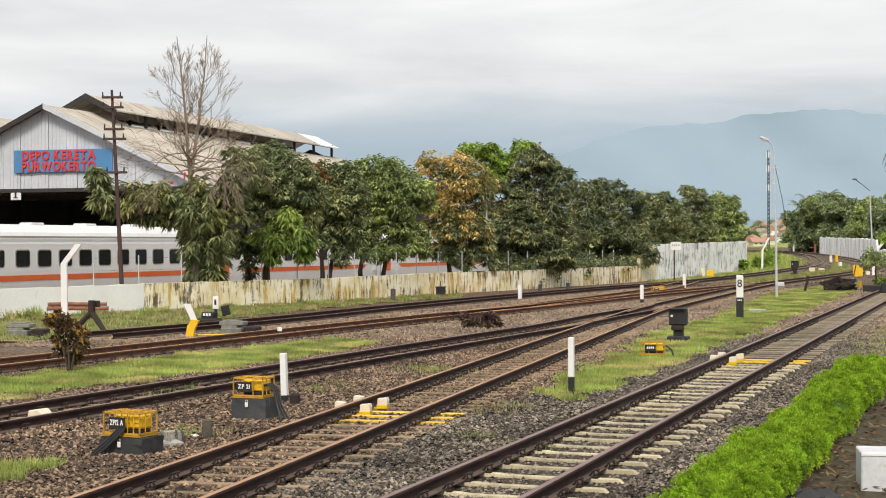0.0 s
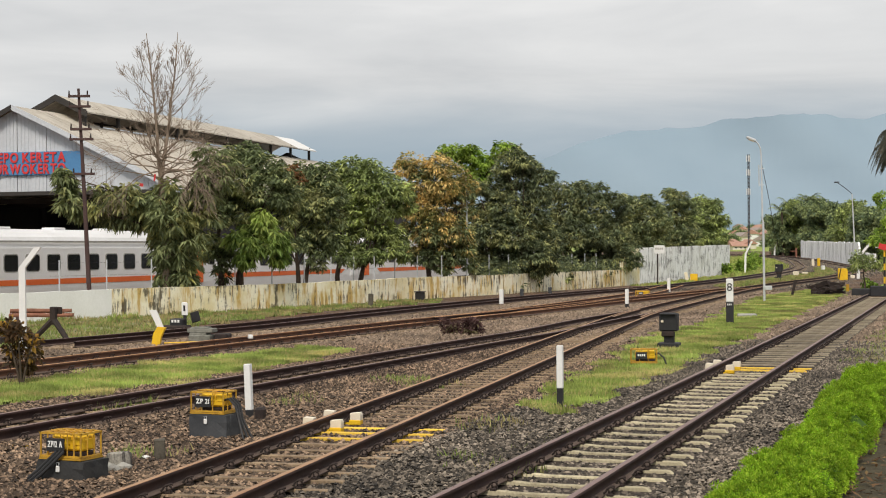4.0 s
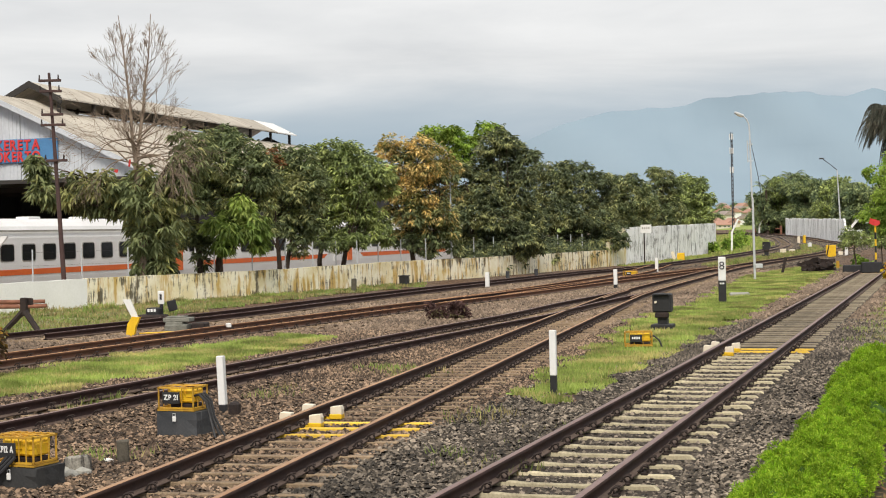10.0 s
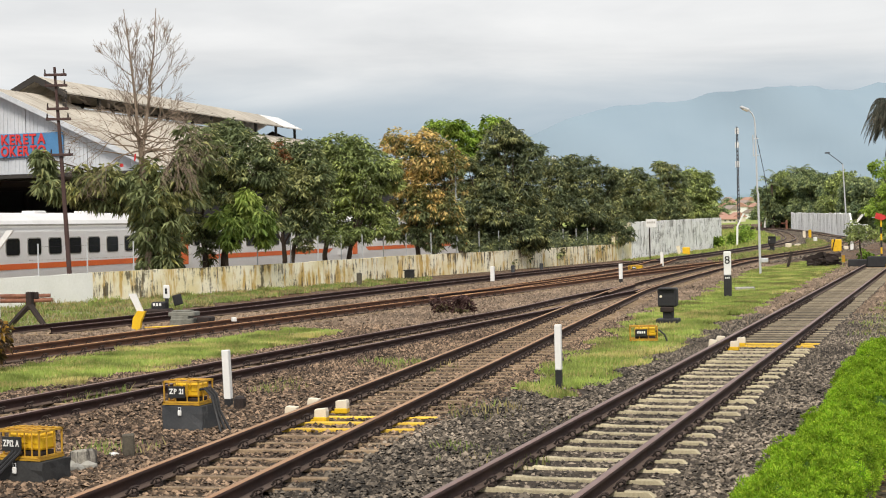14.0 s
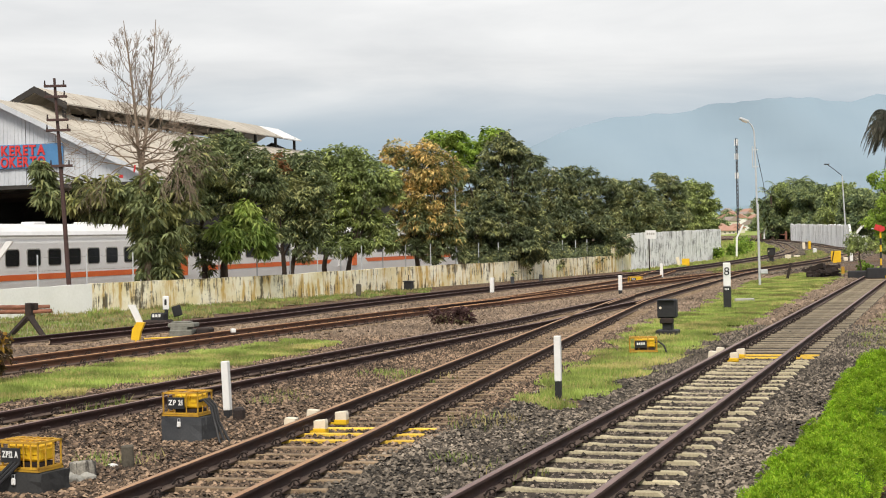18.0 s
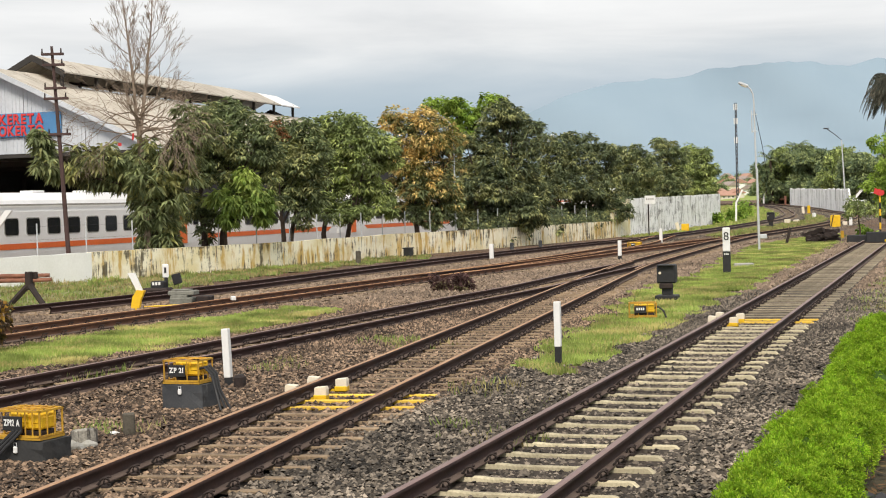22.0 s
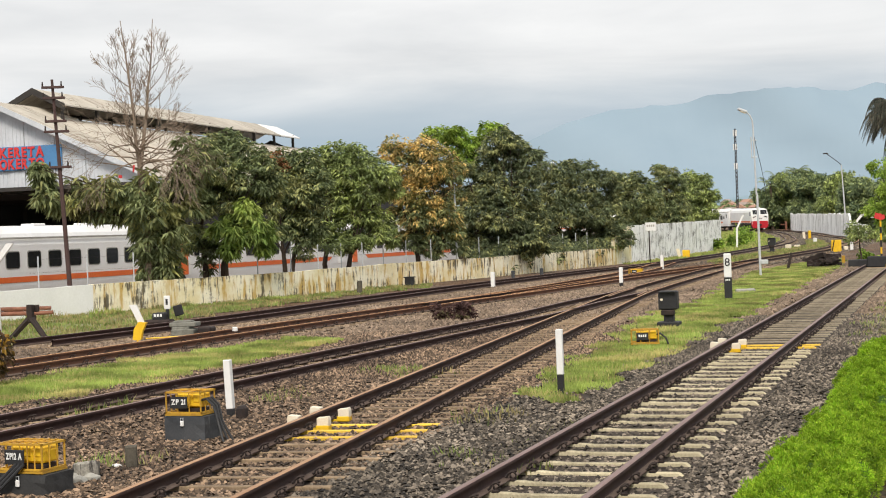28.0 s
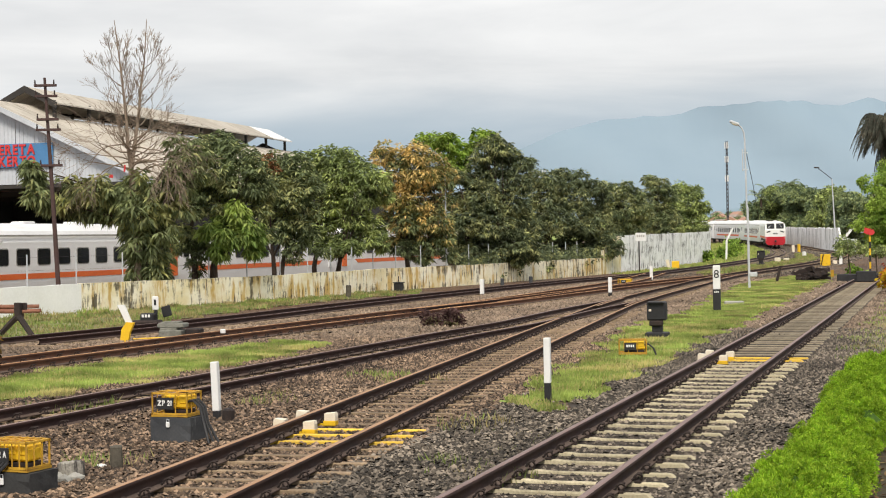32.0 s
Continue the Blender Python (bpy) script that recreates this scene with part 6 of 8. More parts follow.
def counter_head(x, y, turn, label):
    """Axle counter heads: two cream hoods outside the rail and two inside, on clamps."""
    t = thing("axle_counter", label, "axle counter", pose(x, y, 0, 0, 0, turn), group="axle counters on the rails")
    for k, (dx, dy, z) in enumerate(((-0.19, -0.42, -0.05), (-0.18, 0.42, -0.05), (0.18, -0.46, -0.07), (0.18, 0.40, -0.07))):
        bm = bmesh.new()
        s = 1 if dx > 0 else -1
        prism(bm, [(-0.066, -0.06), (-0.066, 0.045), (0.066, 0.057), (0.078, 0.018), (0.078, -0.06)], -0.062, 0.062)
        bmesh.ops.bevel(bm, geom=list(bm.edges), offset=0.004, segments=1, affect="EDGES")
        bmesh.ops.transform(bm, matrix=Matrix.Translation((dx, dy, z)) @ Matrix.Rotation(0 if s > 0 else math.pi, 4, "Z"), verts=bm.verts)
        hood = part("hood", bm, M_CREAM, t, "cream sensor hood")
        part("foot", B((dx, dy, -0.145), (0.16, 0.14, 0.07), 0.01), M_YELLOW, hood)
    part("tie_bar", B((0, -0.42, -0.17), (0.5, 0.05, 0.03)), M_YELLOW, t)
    part("tie_bar", B((0, 0.42, -0.17), (0.5, 0.05, 0.03)), M_YELLOW, t)


counter_head(-1.59, 18.55, -12.8, "cream axle counter hoods clamped to the rusty rail")
counter_head(5.02, 27.3, -18.6, "cream axle counter hoods clamped to the siding rail")


def clamp_hood(x, y, turn):
    t = thing("rail_sensor", "cream sensor hood on orange boards by the rail", "rail sensor", pose(x, y, 0, 0, 0, turn))
    bm = bmesh.new()
    prism(bm, [(-0.14, -0.17), (-0.10, 0.03), (0.06, 0.05), (0.14, -0.02), (0.12, -0.17)], -0.11, 0.11)
    bmesh.ops.bevel(bm, geom=list(bm.edges), offset=0.012, segments=1, affect="EDGES")
    part("hood", bm, M_CREAM, t)
    part("board", B((0.0, -0.2, -0.19), (0.8, 0.1, 0.04), 0.01), M_YELLOW, t)
    part("board", B((0.3, 0.2, -0.19), (0.9, 0.1, 0.04), 0.01), M_YELLOW, t)


clamp_hood(-5.75, 16.9, -20)


def lamp_post():
    t = thing("street_lamp", "tall galvanised lamp post with a curved arm", "lamp post", pose(13.12, 63.65, G))
    part("pole", T([(0, 0, 0), (-0.03, 0, 3.4), (-0.06, 0, 3.5), (-0.10, 0, 6.3)], [0.052, 0.047, 0.038, 0.030], 10), M_GALV, t)
    part("arm", T([(-0.10, 0, 6.25), (-0.13, 0, 6.55), (-0.22, 0, 6.75), (-0.36, 0, 6.88)], 0.03, 8), M_GALV, t)
    lamp = part("lamp_head", B((-0.52, 0, 6.96), (0.42, 0.16, 0.11), 0.03, m=Matrix.Translation((-0.52, 0, 6.96)) @ Matrix.Rotation(radians(22), 4, "Y") @ Matrix.Translation((0.52, 0, -6.96))), M_GALV, t)
    part("glass", B((-0.50, 0, 6.885), (0.26, 0.12, 0.05), 0.02, m=Matrix.Translation((-0.5, 0, 6.9)) @ Matrix.Rotation(radians(22), 4, "Y") @ Matrix.Translation((0.5, 0, -6.9))), M_CREAM, lamp)
    for z in (5.0, 5.7):
        part("bracket", B((-0.09, 0, z), (0.24, 0.05, 0.04), 0.01), M_GALV, t)
    part("side_tube", T([(-0.195, 0, 4.95), (-0.20, 0, 5.85)], 0.022, 8), M_GALV, t)
    part("junction", B((0.16, -0.05, 0.62), (0.3, 0.2, 0.18), 0.02), M_GALV, t)
    part("stay", T([(-0.08, 0.0, 5.9), (0.75, 2.5, 4.4), (1.4, 4.6, 3.0)], 0.012, 5), M_DARKIRON, t, "dark stay wire")


lamp_post()


def far_lamp():
    t = thing("street_lamp", "far slim lamp post leaning arm over the line", "lamp post", pose(44.8, 170, 0))
    part("pole", T([(0, 0, -0.2), (-0.18, 0, 4.0), (-0.36, 0, 8.1)], [0.09, 0.08, 0.06], 8), M_GALV, t)
    part("arm", T([(-0.36, 0, 8.1), (-1.2, 0, 8.8), (-1.9, 0, 9.3)], 0.04, 6), M_DARKIRON, t)
    part("lamp_head", B((-2.05, 0, 9.4), (0.55, 0.2, 0.14), 0.03), M_DARKIRON, t)


far_lamp()


def utility_pole():
    t = thing("utility_pole", "dark rusted utility pole with five cross arms", "utility pole", pose(-13.08, 53.2, 0))
    top = 7.98
    bx = lambda z: -0.055 * (z - 0.2) * 0.9
    part("pole", T([(0.0, 0, -0.3), (bx(4), 0, 4), (bx(top), 0, top)], [0.09, 0.074, 0.048], 8), M_TIMBERPOLE, t)
    for z, w in ((7.70, 0.78), (7.33, 0.78), (6.52, 0.76), (6.16, 0.86), (4.92, 0.75)):
        a = part("cross_arm", B((bx(z) + (0.06 if w == 0.75 else 0.03), -0.09, z), (w, 0.08, 0.09), 0.01), M_TIMBERPOLE, t)
        for k in (-0.42, 0.42):
            part("insulator", T([(bx(z) + k * w, -0.09, z + 0.04), (bx(z) + k * w, -0.09, z + 0.20)], [0.034, 0.020], 7), M_DARKIRON, a)


utility_pole()


for x, y, z, w in ((-5.08, 36.37, -0.02, 0.11), (-8.51, 29.47, -0.16, 0.22)):
    simple("cable_marker", "small white cable marker on the rusty track", "track marker", pose(x, y, z, 0, 0, 20), [("block", B((0, 0, 0.03), (w, 0.14, 0.10 if z > -0.1 else 0.18), 0.015), M_WHITE, "")], group="white cable markers")


def yard_pole():
    t = thing("utility_pole", "grey pole with white insulators behind the dark trees", "utility pole", pose(7.19, 104.0, G))
    top = 6.80
    part("pole", T([(0, 0, 0), (0, 0, top)], [0.09, 0.06], 8), M_GALV, t)
    arm = part("cross_arm", B((0, -0.08, top - 0.12), (0.95, 0.08, 0.08), 0.01), M_TIMBERPOLE, t)
    for k in (-0.4, -0.1, 0.25, 0.42):
        part("insulator", T([(k, -0.08, top - 0.08), (k, -0.08, top + 0.10)], [0.05, 0.035], 7), M_WHITE, arm)


yard_pole()


def yard_lamp():
    t = thing("street_lamp", "slim grey lamp post among the golden leaves", "lamp post", pose(0.57, 74.8, G))
    z = 5.64
    part("pole", T([(0, 0, 0), (0, 0, z)], [0.05, 0.035], 8), M_GALV, t)
    part("arm", T([(0, 0, z - 0.02), (-0.04, 0, z + 0.35), (-0.16, 0, z + 0.66), (-0.36, 0, z + 0.84)], 0.028, 7), M_GALV, t)
    part("lamp_head", B((-0.50, 0, z + 0.89), (0.36, 0.14, 0.09), 0.03), M_GALV, t)


yard_lamp()


for x, z, w, h in ((-11.10, 4.90, 0.07, 0.26), (-11.59, 4.62, 0.14, 0.12)):
    bm = bmesh.new()
    prism(bm, [(-w / 2, -h / 2), (w * 0.2, -h * 0.6), (w / 2, -h * 0.35), (w * 0.35, h / 2), (-w * 0.15, h * 0.4), (-w / 2, h * 0.5)], -0.012, 0.012)
    simple("red_rag", "faded red rag caught in the branches", "rag", pose(x * 1.008, 55.45, z, 0, 8, 10), [("cloth", bm, M_RED, "")], group="rags in the bare tree")


def wall_fence():
    """Galvanised posts with wires behind the low wall."""
    t = thing("wire_fence", "galvanised wire fence posts behind the low wall", "fence")
    line = curve_points([(-13.6, 50.4), (-11.6, 53.4), (-6.1, 61.5), (-2.0, 70.9), (2.4, 77.9), (7.2, 87.3), (9.2, 91.9)], 0.2)
    s = 0
    for i in range(2, len(line), 11):
        p = line[i]
        part("post", T([(p[0] - 0.3, p[1] + 0.5, -0.2), (p[0] - 0.3, p[1] + 0.5, 1.85)], 0.026, 6), M_GALV, t)
    for z in (1.3, 1.75):
        part("wire", T([(q[0] - 0.3, q[1] + 0.5, z) for q in line[::8]], 0.003, 3), M_DARKIRON, t)


wall_fence()


def wall_board():
    t = thing("notice_board", "white notice board on a thin dark post", "notice board", pose(12.6, 94.0, G, 0, 0, -15))
    part("post", T([(0.0, 0, 0), (0.0, 0, 2.0)], 0.045, 6), M_DARKIRON, t)
    b = part("board", B((0.12, -0.06, 2.25), (0.66, 0.05, 0.52), 0.01), M_WHITE, t)
    bm = bmesh.new()
    for k in range(4):
        box(bm, (-0.08 + 0.13 * k, -0.09, 2.30), (0.08, 0.01, 0.12))
    part("lettering", bm, M_RAWCONC, b)


wall_board()


def bent_marker(x, y, h, lean, base, label, w=0.16, bend=0.22, turn=-10, share=0.62):
    """A bent flat marker: an upright and a tilted upper blade."""
    t = thing("bent_marker", label, "track marker", pose(x, y, G, 0, 0, turn))
    z = h * share
    bm = bmesh.new()
    prism(bm, [(-w / 2, -0.05), (w / 2, -0.05), (w / 2 + lean, z), (-w / 2 + lean, z)], -0.03, 0.03)
    part("upright", bm, base, t)
    bm = bmesh.new()
    prism(bm, [(-w / 2 + lean, z), (w / 2 + lean, z), (w / 2 + lean + bend, h), (-w / 2 + lean + bend, h)], -0.034, 0.034)
    part("blade", bm, M_WHITE, t)


bent_marker(-10.15, 34.4, 2.45, -0.02, M_WHITE, "tall bent white clearance marker", 0.16, 0.40, share=0.80)
bent_marker(24.9, 130.2, 2.9, 0.05, M_WHITE, "far bent white clearance marker", 0.17, 0.55)
bent_marker(29.3, 110, 2.6, 0.05, M_WHITE, "far bent white marker beside the fence", 0.22, 0.8)


def point_lever():
    t = thing("point_lever", "yellow point lever with a white paddle", "point lever", pose(-7.44, 36.45, G, 0, 0, -8))
    bm = bmesh.new()
    prism(bm, [(-0.10, -0.03), (0.10, -0.03), (0.15, 0.22), (0.26, 0.45), (0.07, 0.47), (-0.05, 0.3)], -0.06, 0.06)
    part("stand", bm, M_YELLOW, t)
    bm = bmesh.new()
    prism(bm, [(0.05, 0.44), (0.21, 0.43), (0.02, 0.88), (-0.16, 0.88)], -0.025, 0.025)
    part("paddle", bm, M_WHITE, t)
    part("rod", T([(0.2, 0.05, 0.06), (1.4, 0.4, 0.08)], 0.02, 6), M_YELLOW, t)


point_lever()


def point_machine(x, y, turn, label):
    t = thing("point_machine", label, "point machine", pose(x, y, G, 0, 0, turn))
    part("lower_block", B((0, 0, 0.09), (0.58, 0.50, 0.2), 0.02), M_OLDCONC, t)
    part("plinth", B((-0.06, 0.0, 0.215), (0.44, 0.40, 0.07), 0.01), M_OLDCONC, t)
    part("housing", B((-0.02, 0.05, 0.30), (0.68, 0.42, 0.11), 0.02), M_OLDCONC, t, "grey cast housing")
    part("lid", B((-0.05, 0.05, 0.37), (0.46, 0.32, 0.04), 0.012), M_OLDCONC, t)
    part("cover", B((0.52, 0.1, 0.12), (0.36, 0.4, 0.2), 0.03), M_DARKIRON, t)
    part("rod", T([(0.3, -0.1, 0.08), (1.0, -0.9, 0.06)], 0.025, 6), M_DARKIRON, t)


point_machine(-6.5, 37.75, -10, "grey point machine on concrete beside the track")
point_machine(-12.0, 36.9, -10, "grey point machine near the buffer stop")


def drum_signal():
    t = thing("ground_signal", "black ground signal with a small white number board", "railway signal", pose(-8.0, 42.3, G, 0, 0, -12))
    part("base", B((0, 0, 0.10), (0.78, 0.5, 0.24), 0.05), M_DARKIRON, t)
    part("housing", B((0.05, 0, 0.27), (0.40, 0.34, 0.28), 0.04), M_BLACK, t)
    part("flap", B((0.55, 0.3, 0.32), (0.27, 0.05, 0.30), 0.02, m=Matrix.Rotation(radians(-14), 4, "Y")), M_BLACK, t)
    part("post", B((0.22, 0.1, 0.42), (0.08, 0.06, 0.5)), M_BLACK, t)
    b = part("board", B((0.22, 0.08, 0.68), (0.19, 0.04, 0.38), 0.02), M_WHITE, t)
    part("numeral", B((0.22, 0.056, 0.70), (0.06, 0.01, 0.16), 0.0), M_BLACK, b)
    bm = bmesh.new()
    for k in range(3):
        box(bm, (-0.05 + 0.09 * k, -0.175, 0.34), (0.06, 0.01, 0.08))
    part("lettering", bm, M_WHITE, t)


drum_signal()


def low_signal():
    t = thing("ground_signal", "low ground signal on a yellow post", "railway signal", pose(-10.93, 30.6, G, 0, 0, -12))
    part("post", B((-0.05, 0, 0.17), (0.16, 0.08, 0.40), 0.01), M_YELLOW, t)
    part("stem", B((0.07, 0, 0.17), (0.04, 0.05, 0.40), 0.005), M_DARKIRON, t)
    part("head", B((0.03, 0, 0.46), (0.27, 0.2, 0.18), 0.03), M_BLACK, t)
    part("plate", B((0.03, -0.02, 0.565), (0.20, 0.14, 0.03), 0.005), M_WHITE, t)
    simple("rusty_post", "short rusty yellow post by the wall's end", "post", pose(-13.5, 38.6, G, 0, -3, 0), [("post", B((0, 0, 0.31), (0.17, 0.13, 0.72), 0.02), M_CAGE, ""), ("cap", B((-0.02, 0, 0.68), (0.24, 0.16, 0.06), 0.01), M_CAGE, "")])


low_signal()


def buffer_stop():
    t = thing("buffer_stop", "dark steel buffer stop with raking legs", "buffer stop", pose(-10.55, 38.6, G, 0, 0, -22))
    part("upright", B((0, 0, 0.67), (0.17, 0.14, 0.46), 0.02), M_DARKIRON, t)
    for s in (-1, 1):
        part("leg", T([(0.02 * s, 0, 0.56), (0.60 * s, -0.15, -0.02)], [0.08, 0.07], 6), M_DARKIRON, t)
    part("beam", B((0, 0.12, 0.80), (0.34, 0.1, 0.18), 0.02), M_DARKIRON, t)


buffer_stop()


def timber_stack():
    t = thing("timber_stack", "stack of weathered red-brown logs before the wall", "timber", pose(-12.72, 45.4, G - 0.12, 0, 0, 4))
    rr = random.Random(6)
    for k, (dy, z) in enumerate(((-0.07, 0.52), (0.07, 0.52), (-0.06, 0.655), (0.07, 0.65))):
        e = 0.93 + rr.uniform(-.05, .05)
        part("log", T([(-e, dy, z), (-0.3, dy + 0.01, z + 0.008), (0.4, dy, z - 0.006), (e, dy, z)], [0.064, 0.068, 0.066, 0.058], 10), M_PLANK, t)
    for x in (-0.7, 0.40):
        part("trestle", B((x, 0, 0.22), (0.10, 0.26, 0.48), 0.01), M_TIMBERPOLE, t)


timber_stack()


def wall_bucket():
    t = thing("cable_drum", "black cable pit box against the stained wall", "cable box", pose(-1.62, 67.6, G, 0, 0, -28))
    part("box", B((0, 0, 0.20), (0.34, 0.34, 0.42), 0.03), M_BLACK, t)
    part("lid", B((0, 0, 0.43), (0.40, 0.39, 0.05), 0.01), M_BLACK, t)
    part("rod", T([(0, 0, 0.44), (0, 0, 0.72)], 0.02, 6), M_DARKIRON, t)


wall_bucket()


def end_stop():
    """The end of the straight siding: a dark beam with a banded post with a red flag."""
    t = thing("track_end_stop", "dark beam at the siding's end", "buffer stop", pose(19.7, 69.6, G, 0, 0, -18.6))
    part("beam", B((0, 0.1, 0.22), (2.6, 0.35, 0.36), 0.04), M_BLACK, t)
    part("block", B((0, -0.12, 0.28), (0.9, 0.3, 0.5), 0.04), M_BLACK, t)
    post = thing("banded_post", "black and yellow post with a crumpled red flag", "sign post", pose(20.0, 69.9, G, 0, 0, -10))
    for k in range(7):
        part("band", T([(0, 0.25, 0.31 * k), (0, 0.25, 0.31 * (k + 1))], 0.045, 8), M_BLACK if k % 2 else M_YELLOW, post)
    part("arm", T([(-0.42, 0.22, 2.30), (0.16, 0.22, 2.32)], 0.018, 6), M_GALV, post, "thin grey cross arm")
    for k, (fx, fz, tilt, w, h) in enumerate(((-0.10, 2.36, 14, 0.34, 0.26), (0.06, 2.30, -8, 0.28, 0.22))):
        bm = bmesh.new()
        prism(bm, [(-w / 2, -h / 2), (w * 0.1, -h * 0.62), (w / 2, -h * 0.3), (w * 0.42, h / 2), (-w * 0.1, h * 0.42), (-w / 2, h / 2)], -0.006, 0.006)
        bmesh.ops.transform(bm, matrix=Matrix.Translation((fx, 0.16 - 0.03 * k, fz)) @ Matrix.Rotation(radians(tilt), 4, "Y") @ Matrix.Rotation(radians(tilt), 4, "Z"), verts=bm.verts)
        part("flag", bm, M_RED, post, "crumpled red flag")


end_stop()


def tarp_heap():
    """A low tangled heap of black rotten sleepers."""
    t = thing("sleeper_heap", "tangled heap of black rotten sleepers on the grass", "sleeper heap", pose(17.8, 72.2, G, 0, 0, -12))
    rnd = random.Random(4)
    for k in range(22):
        bm = bmesh.new()
        box(bm, (0, 0, 0), (rnd.uniform(0.5, 1.2), rnd.uniform(0.16, 0.26), rnd.uniform(0.12, 0.22)))
        bmesh.ops.subdivide_edges(bm, edges=[e for e in bm.edges if e.calc_length() > 0.4], cuts=3)
        for v in bm.verts:
            v.co += Vector((rnd.uniform(-1, 1), rnd.uniform(-1, 1), rnd.uniform(-1, 1))) * 0.035
        m = Matrix.Translation((rnd.uniform(-0.55, 0.55), rnd.uniform(-0.35, 0.35), 0.08 + 0.026 * k * rnd.uniform(0.6, 1))) @ Matrix.Rotation(radians(rnd.uniform(-70, 70)), 4, "Z") @ Matrix.Rotation(radians(rnd.uniform(-16, 16)), 4, "Y")
        bmesh.ops.transform(bm, matrix=m, verts=bm.verts)
        part("old_sleeper", bm, M_DARKIRON, t)


tarp_heap()
simple("concrete_slab", "pale concrete slab lying on the grass", "slab", pose(9.65, 49.3, G, 0, 0, -4), [("slab", B((0, 0, 0.07), (0.62, 0.3, 0.16), 0.03), M_RAWCONC, "")])
simple("leaning_rail", "short dark rail end leaning in the grass", "rail stub", pose(15.85, 70.8, G, 0, 14, 0), [("rail", B((0, 0, 0.38), (0.12, 0.08, 0.9), 0.01), M_DARKIRON, "")])
simple("yellow_cabinet", "yellow cabinet board beside the far line", "cabinet", pose(27.3, 106.5, G, 0, 0, -15), [("cabinet", B((0, 0, 0.4), (0.68, 0.4, 0.85), 0.03), M_YELLOW, ""), ("strut", T([(-0.3, -0.25, 0), (-0.12, -0.22, 0.85)], 0.04, 6), M_DARKIRON, "")])
simple("yellow_cabinet", "small yellow box at the foot of the tall wall", "cabinet", pose(16.5, 104.5, G, 0, 0, -15), [("cabinet", B((0, 0, 0.3), (0.5, 0.35, 0.5), 0.03), M_YELLOW, ""), ("panel", B((-0.4, -0.1, 0.4), (0.22, 0.06, 0.75), 0.01, m=Matrix.Rotation(radians(-14), 4, "Y")), M_CREAM, "")])
simple("low_marker", "small dull yellow marker in the grass", "track marker", pose(20.2, 77.5, G), [("board", B((0, 0, 0.22), (0.16, 0.06, 0.40), 0.01), M_CAGE, "")])
simple("platform_block", "white painted concrete block beside the hedge", "concrete block", pose(4.12, 11.75, G, 0, 0, -8), [("block", B((0, 0, 0.175), (0.75, 0.5, 0.43), 0.012), M_WHITEWORN, ""), ("rim", B((0, -0.252, 0.372), (0.75, 0.012, 0.03), 0.003), M_WHITE, "")])


for i, (x, y, w, h, m) in enumerate(((43.8, 186.1, 0.30, 0.9, M_CREAM), (45.3, 189.5, 0.28, 1.0, M_YELLOW), (27.5, 122.3, 0.45, 0.42, M_CREAM), (29.8, 129.1, 0.8, 0.25, M_CREAM), (29.6, 112.8, 0.7, 0.28, M_CREAM), (36.0, 148.5, 0.3, 0.55, M_WHITE))):
    bm = B((0, 0, h / 2 - 0.03), (w, 0.3, h), 0.03)
    simple("line_marker", "small %s block between the bending lines" % ("yellow" if m is M_YELLOW else "pale"), "track marker", pose(x, y, G, 0, (i * 7) % 5 - 2, 20 * i), [("block", bm, m, "")], group="small blocks by the bend")
simple("gate_post", "rusty orange gate post at the fence's end", "gate post", pose(55.4, 247.5, G + 0.6, 0, 0, 10), [("post", B((0, 0, 0.7), (0.3, 0.3, 1.8), 0.03), M_PLANK, ""), ("crossbar", B((-0.5, 0, 1.1), (0.9, 0.1, 0.14), 0.02), M_PLANK, "")])


def telecom_tower():
    t = thing("telecom_tower", "slim grey lattice telecom tower with panel antennas", "tower", pose(67.4, 350, 0))
    H0 = 23.6
    w = 0.19
    for k in range(3):
        a = k * 2.094
        part("leg", T([(w * 1.4 * math.cos(a), w * 1.4 * math.sin(a), 0), (w * math.cos(a), w * math.sin(a), H0)], 0.09, 5), M_DARKCONC, t)
    for z in np.arange(0.5, H0 - 0.8, 0.9):
        for k in range(3):
            a, b = k * 2.094, (k + 1) * 2.094
            part("brace", T([(w * 1.2 * math.cos(a), w * 1.2 * math.sin(a), z), (w * 1.2 * math.cos(b), w * 1.2 * math.sin(b), z + 0.8)], 0.05, 4), M_DARKIRON, t)
    for z in (22.6, 19.4, 15.0):
        for k in range(3):
            a = k * 2.094 + 0.5
            part("antenna", B((0.40 * math.cos(a), 0.40 * math.sin(a), z), (0.20, 0.16, 1.4), 0.03), M_WHITE, t, "white panel antenna")


telecom_tower()


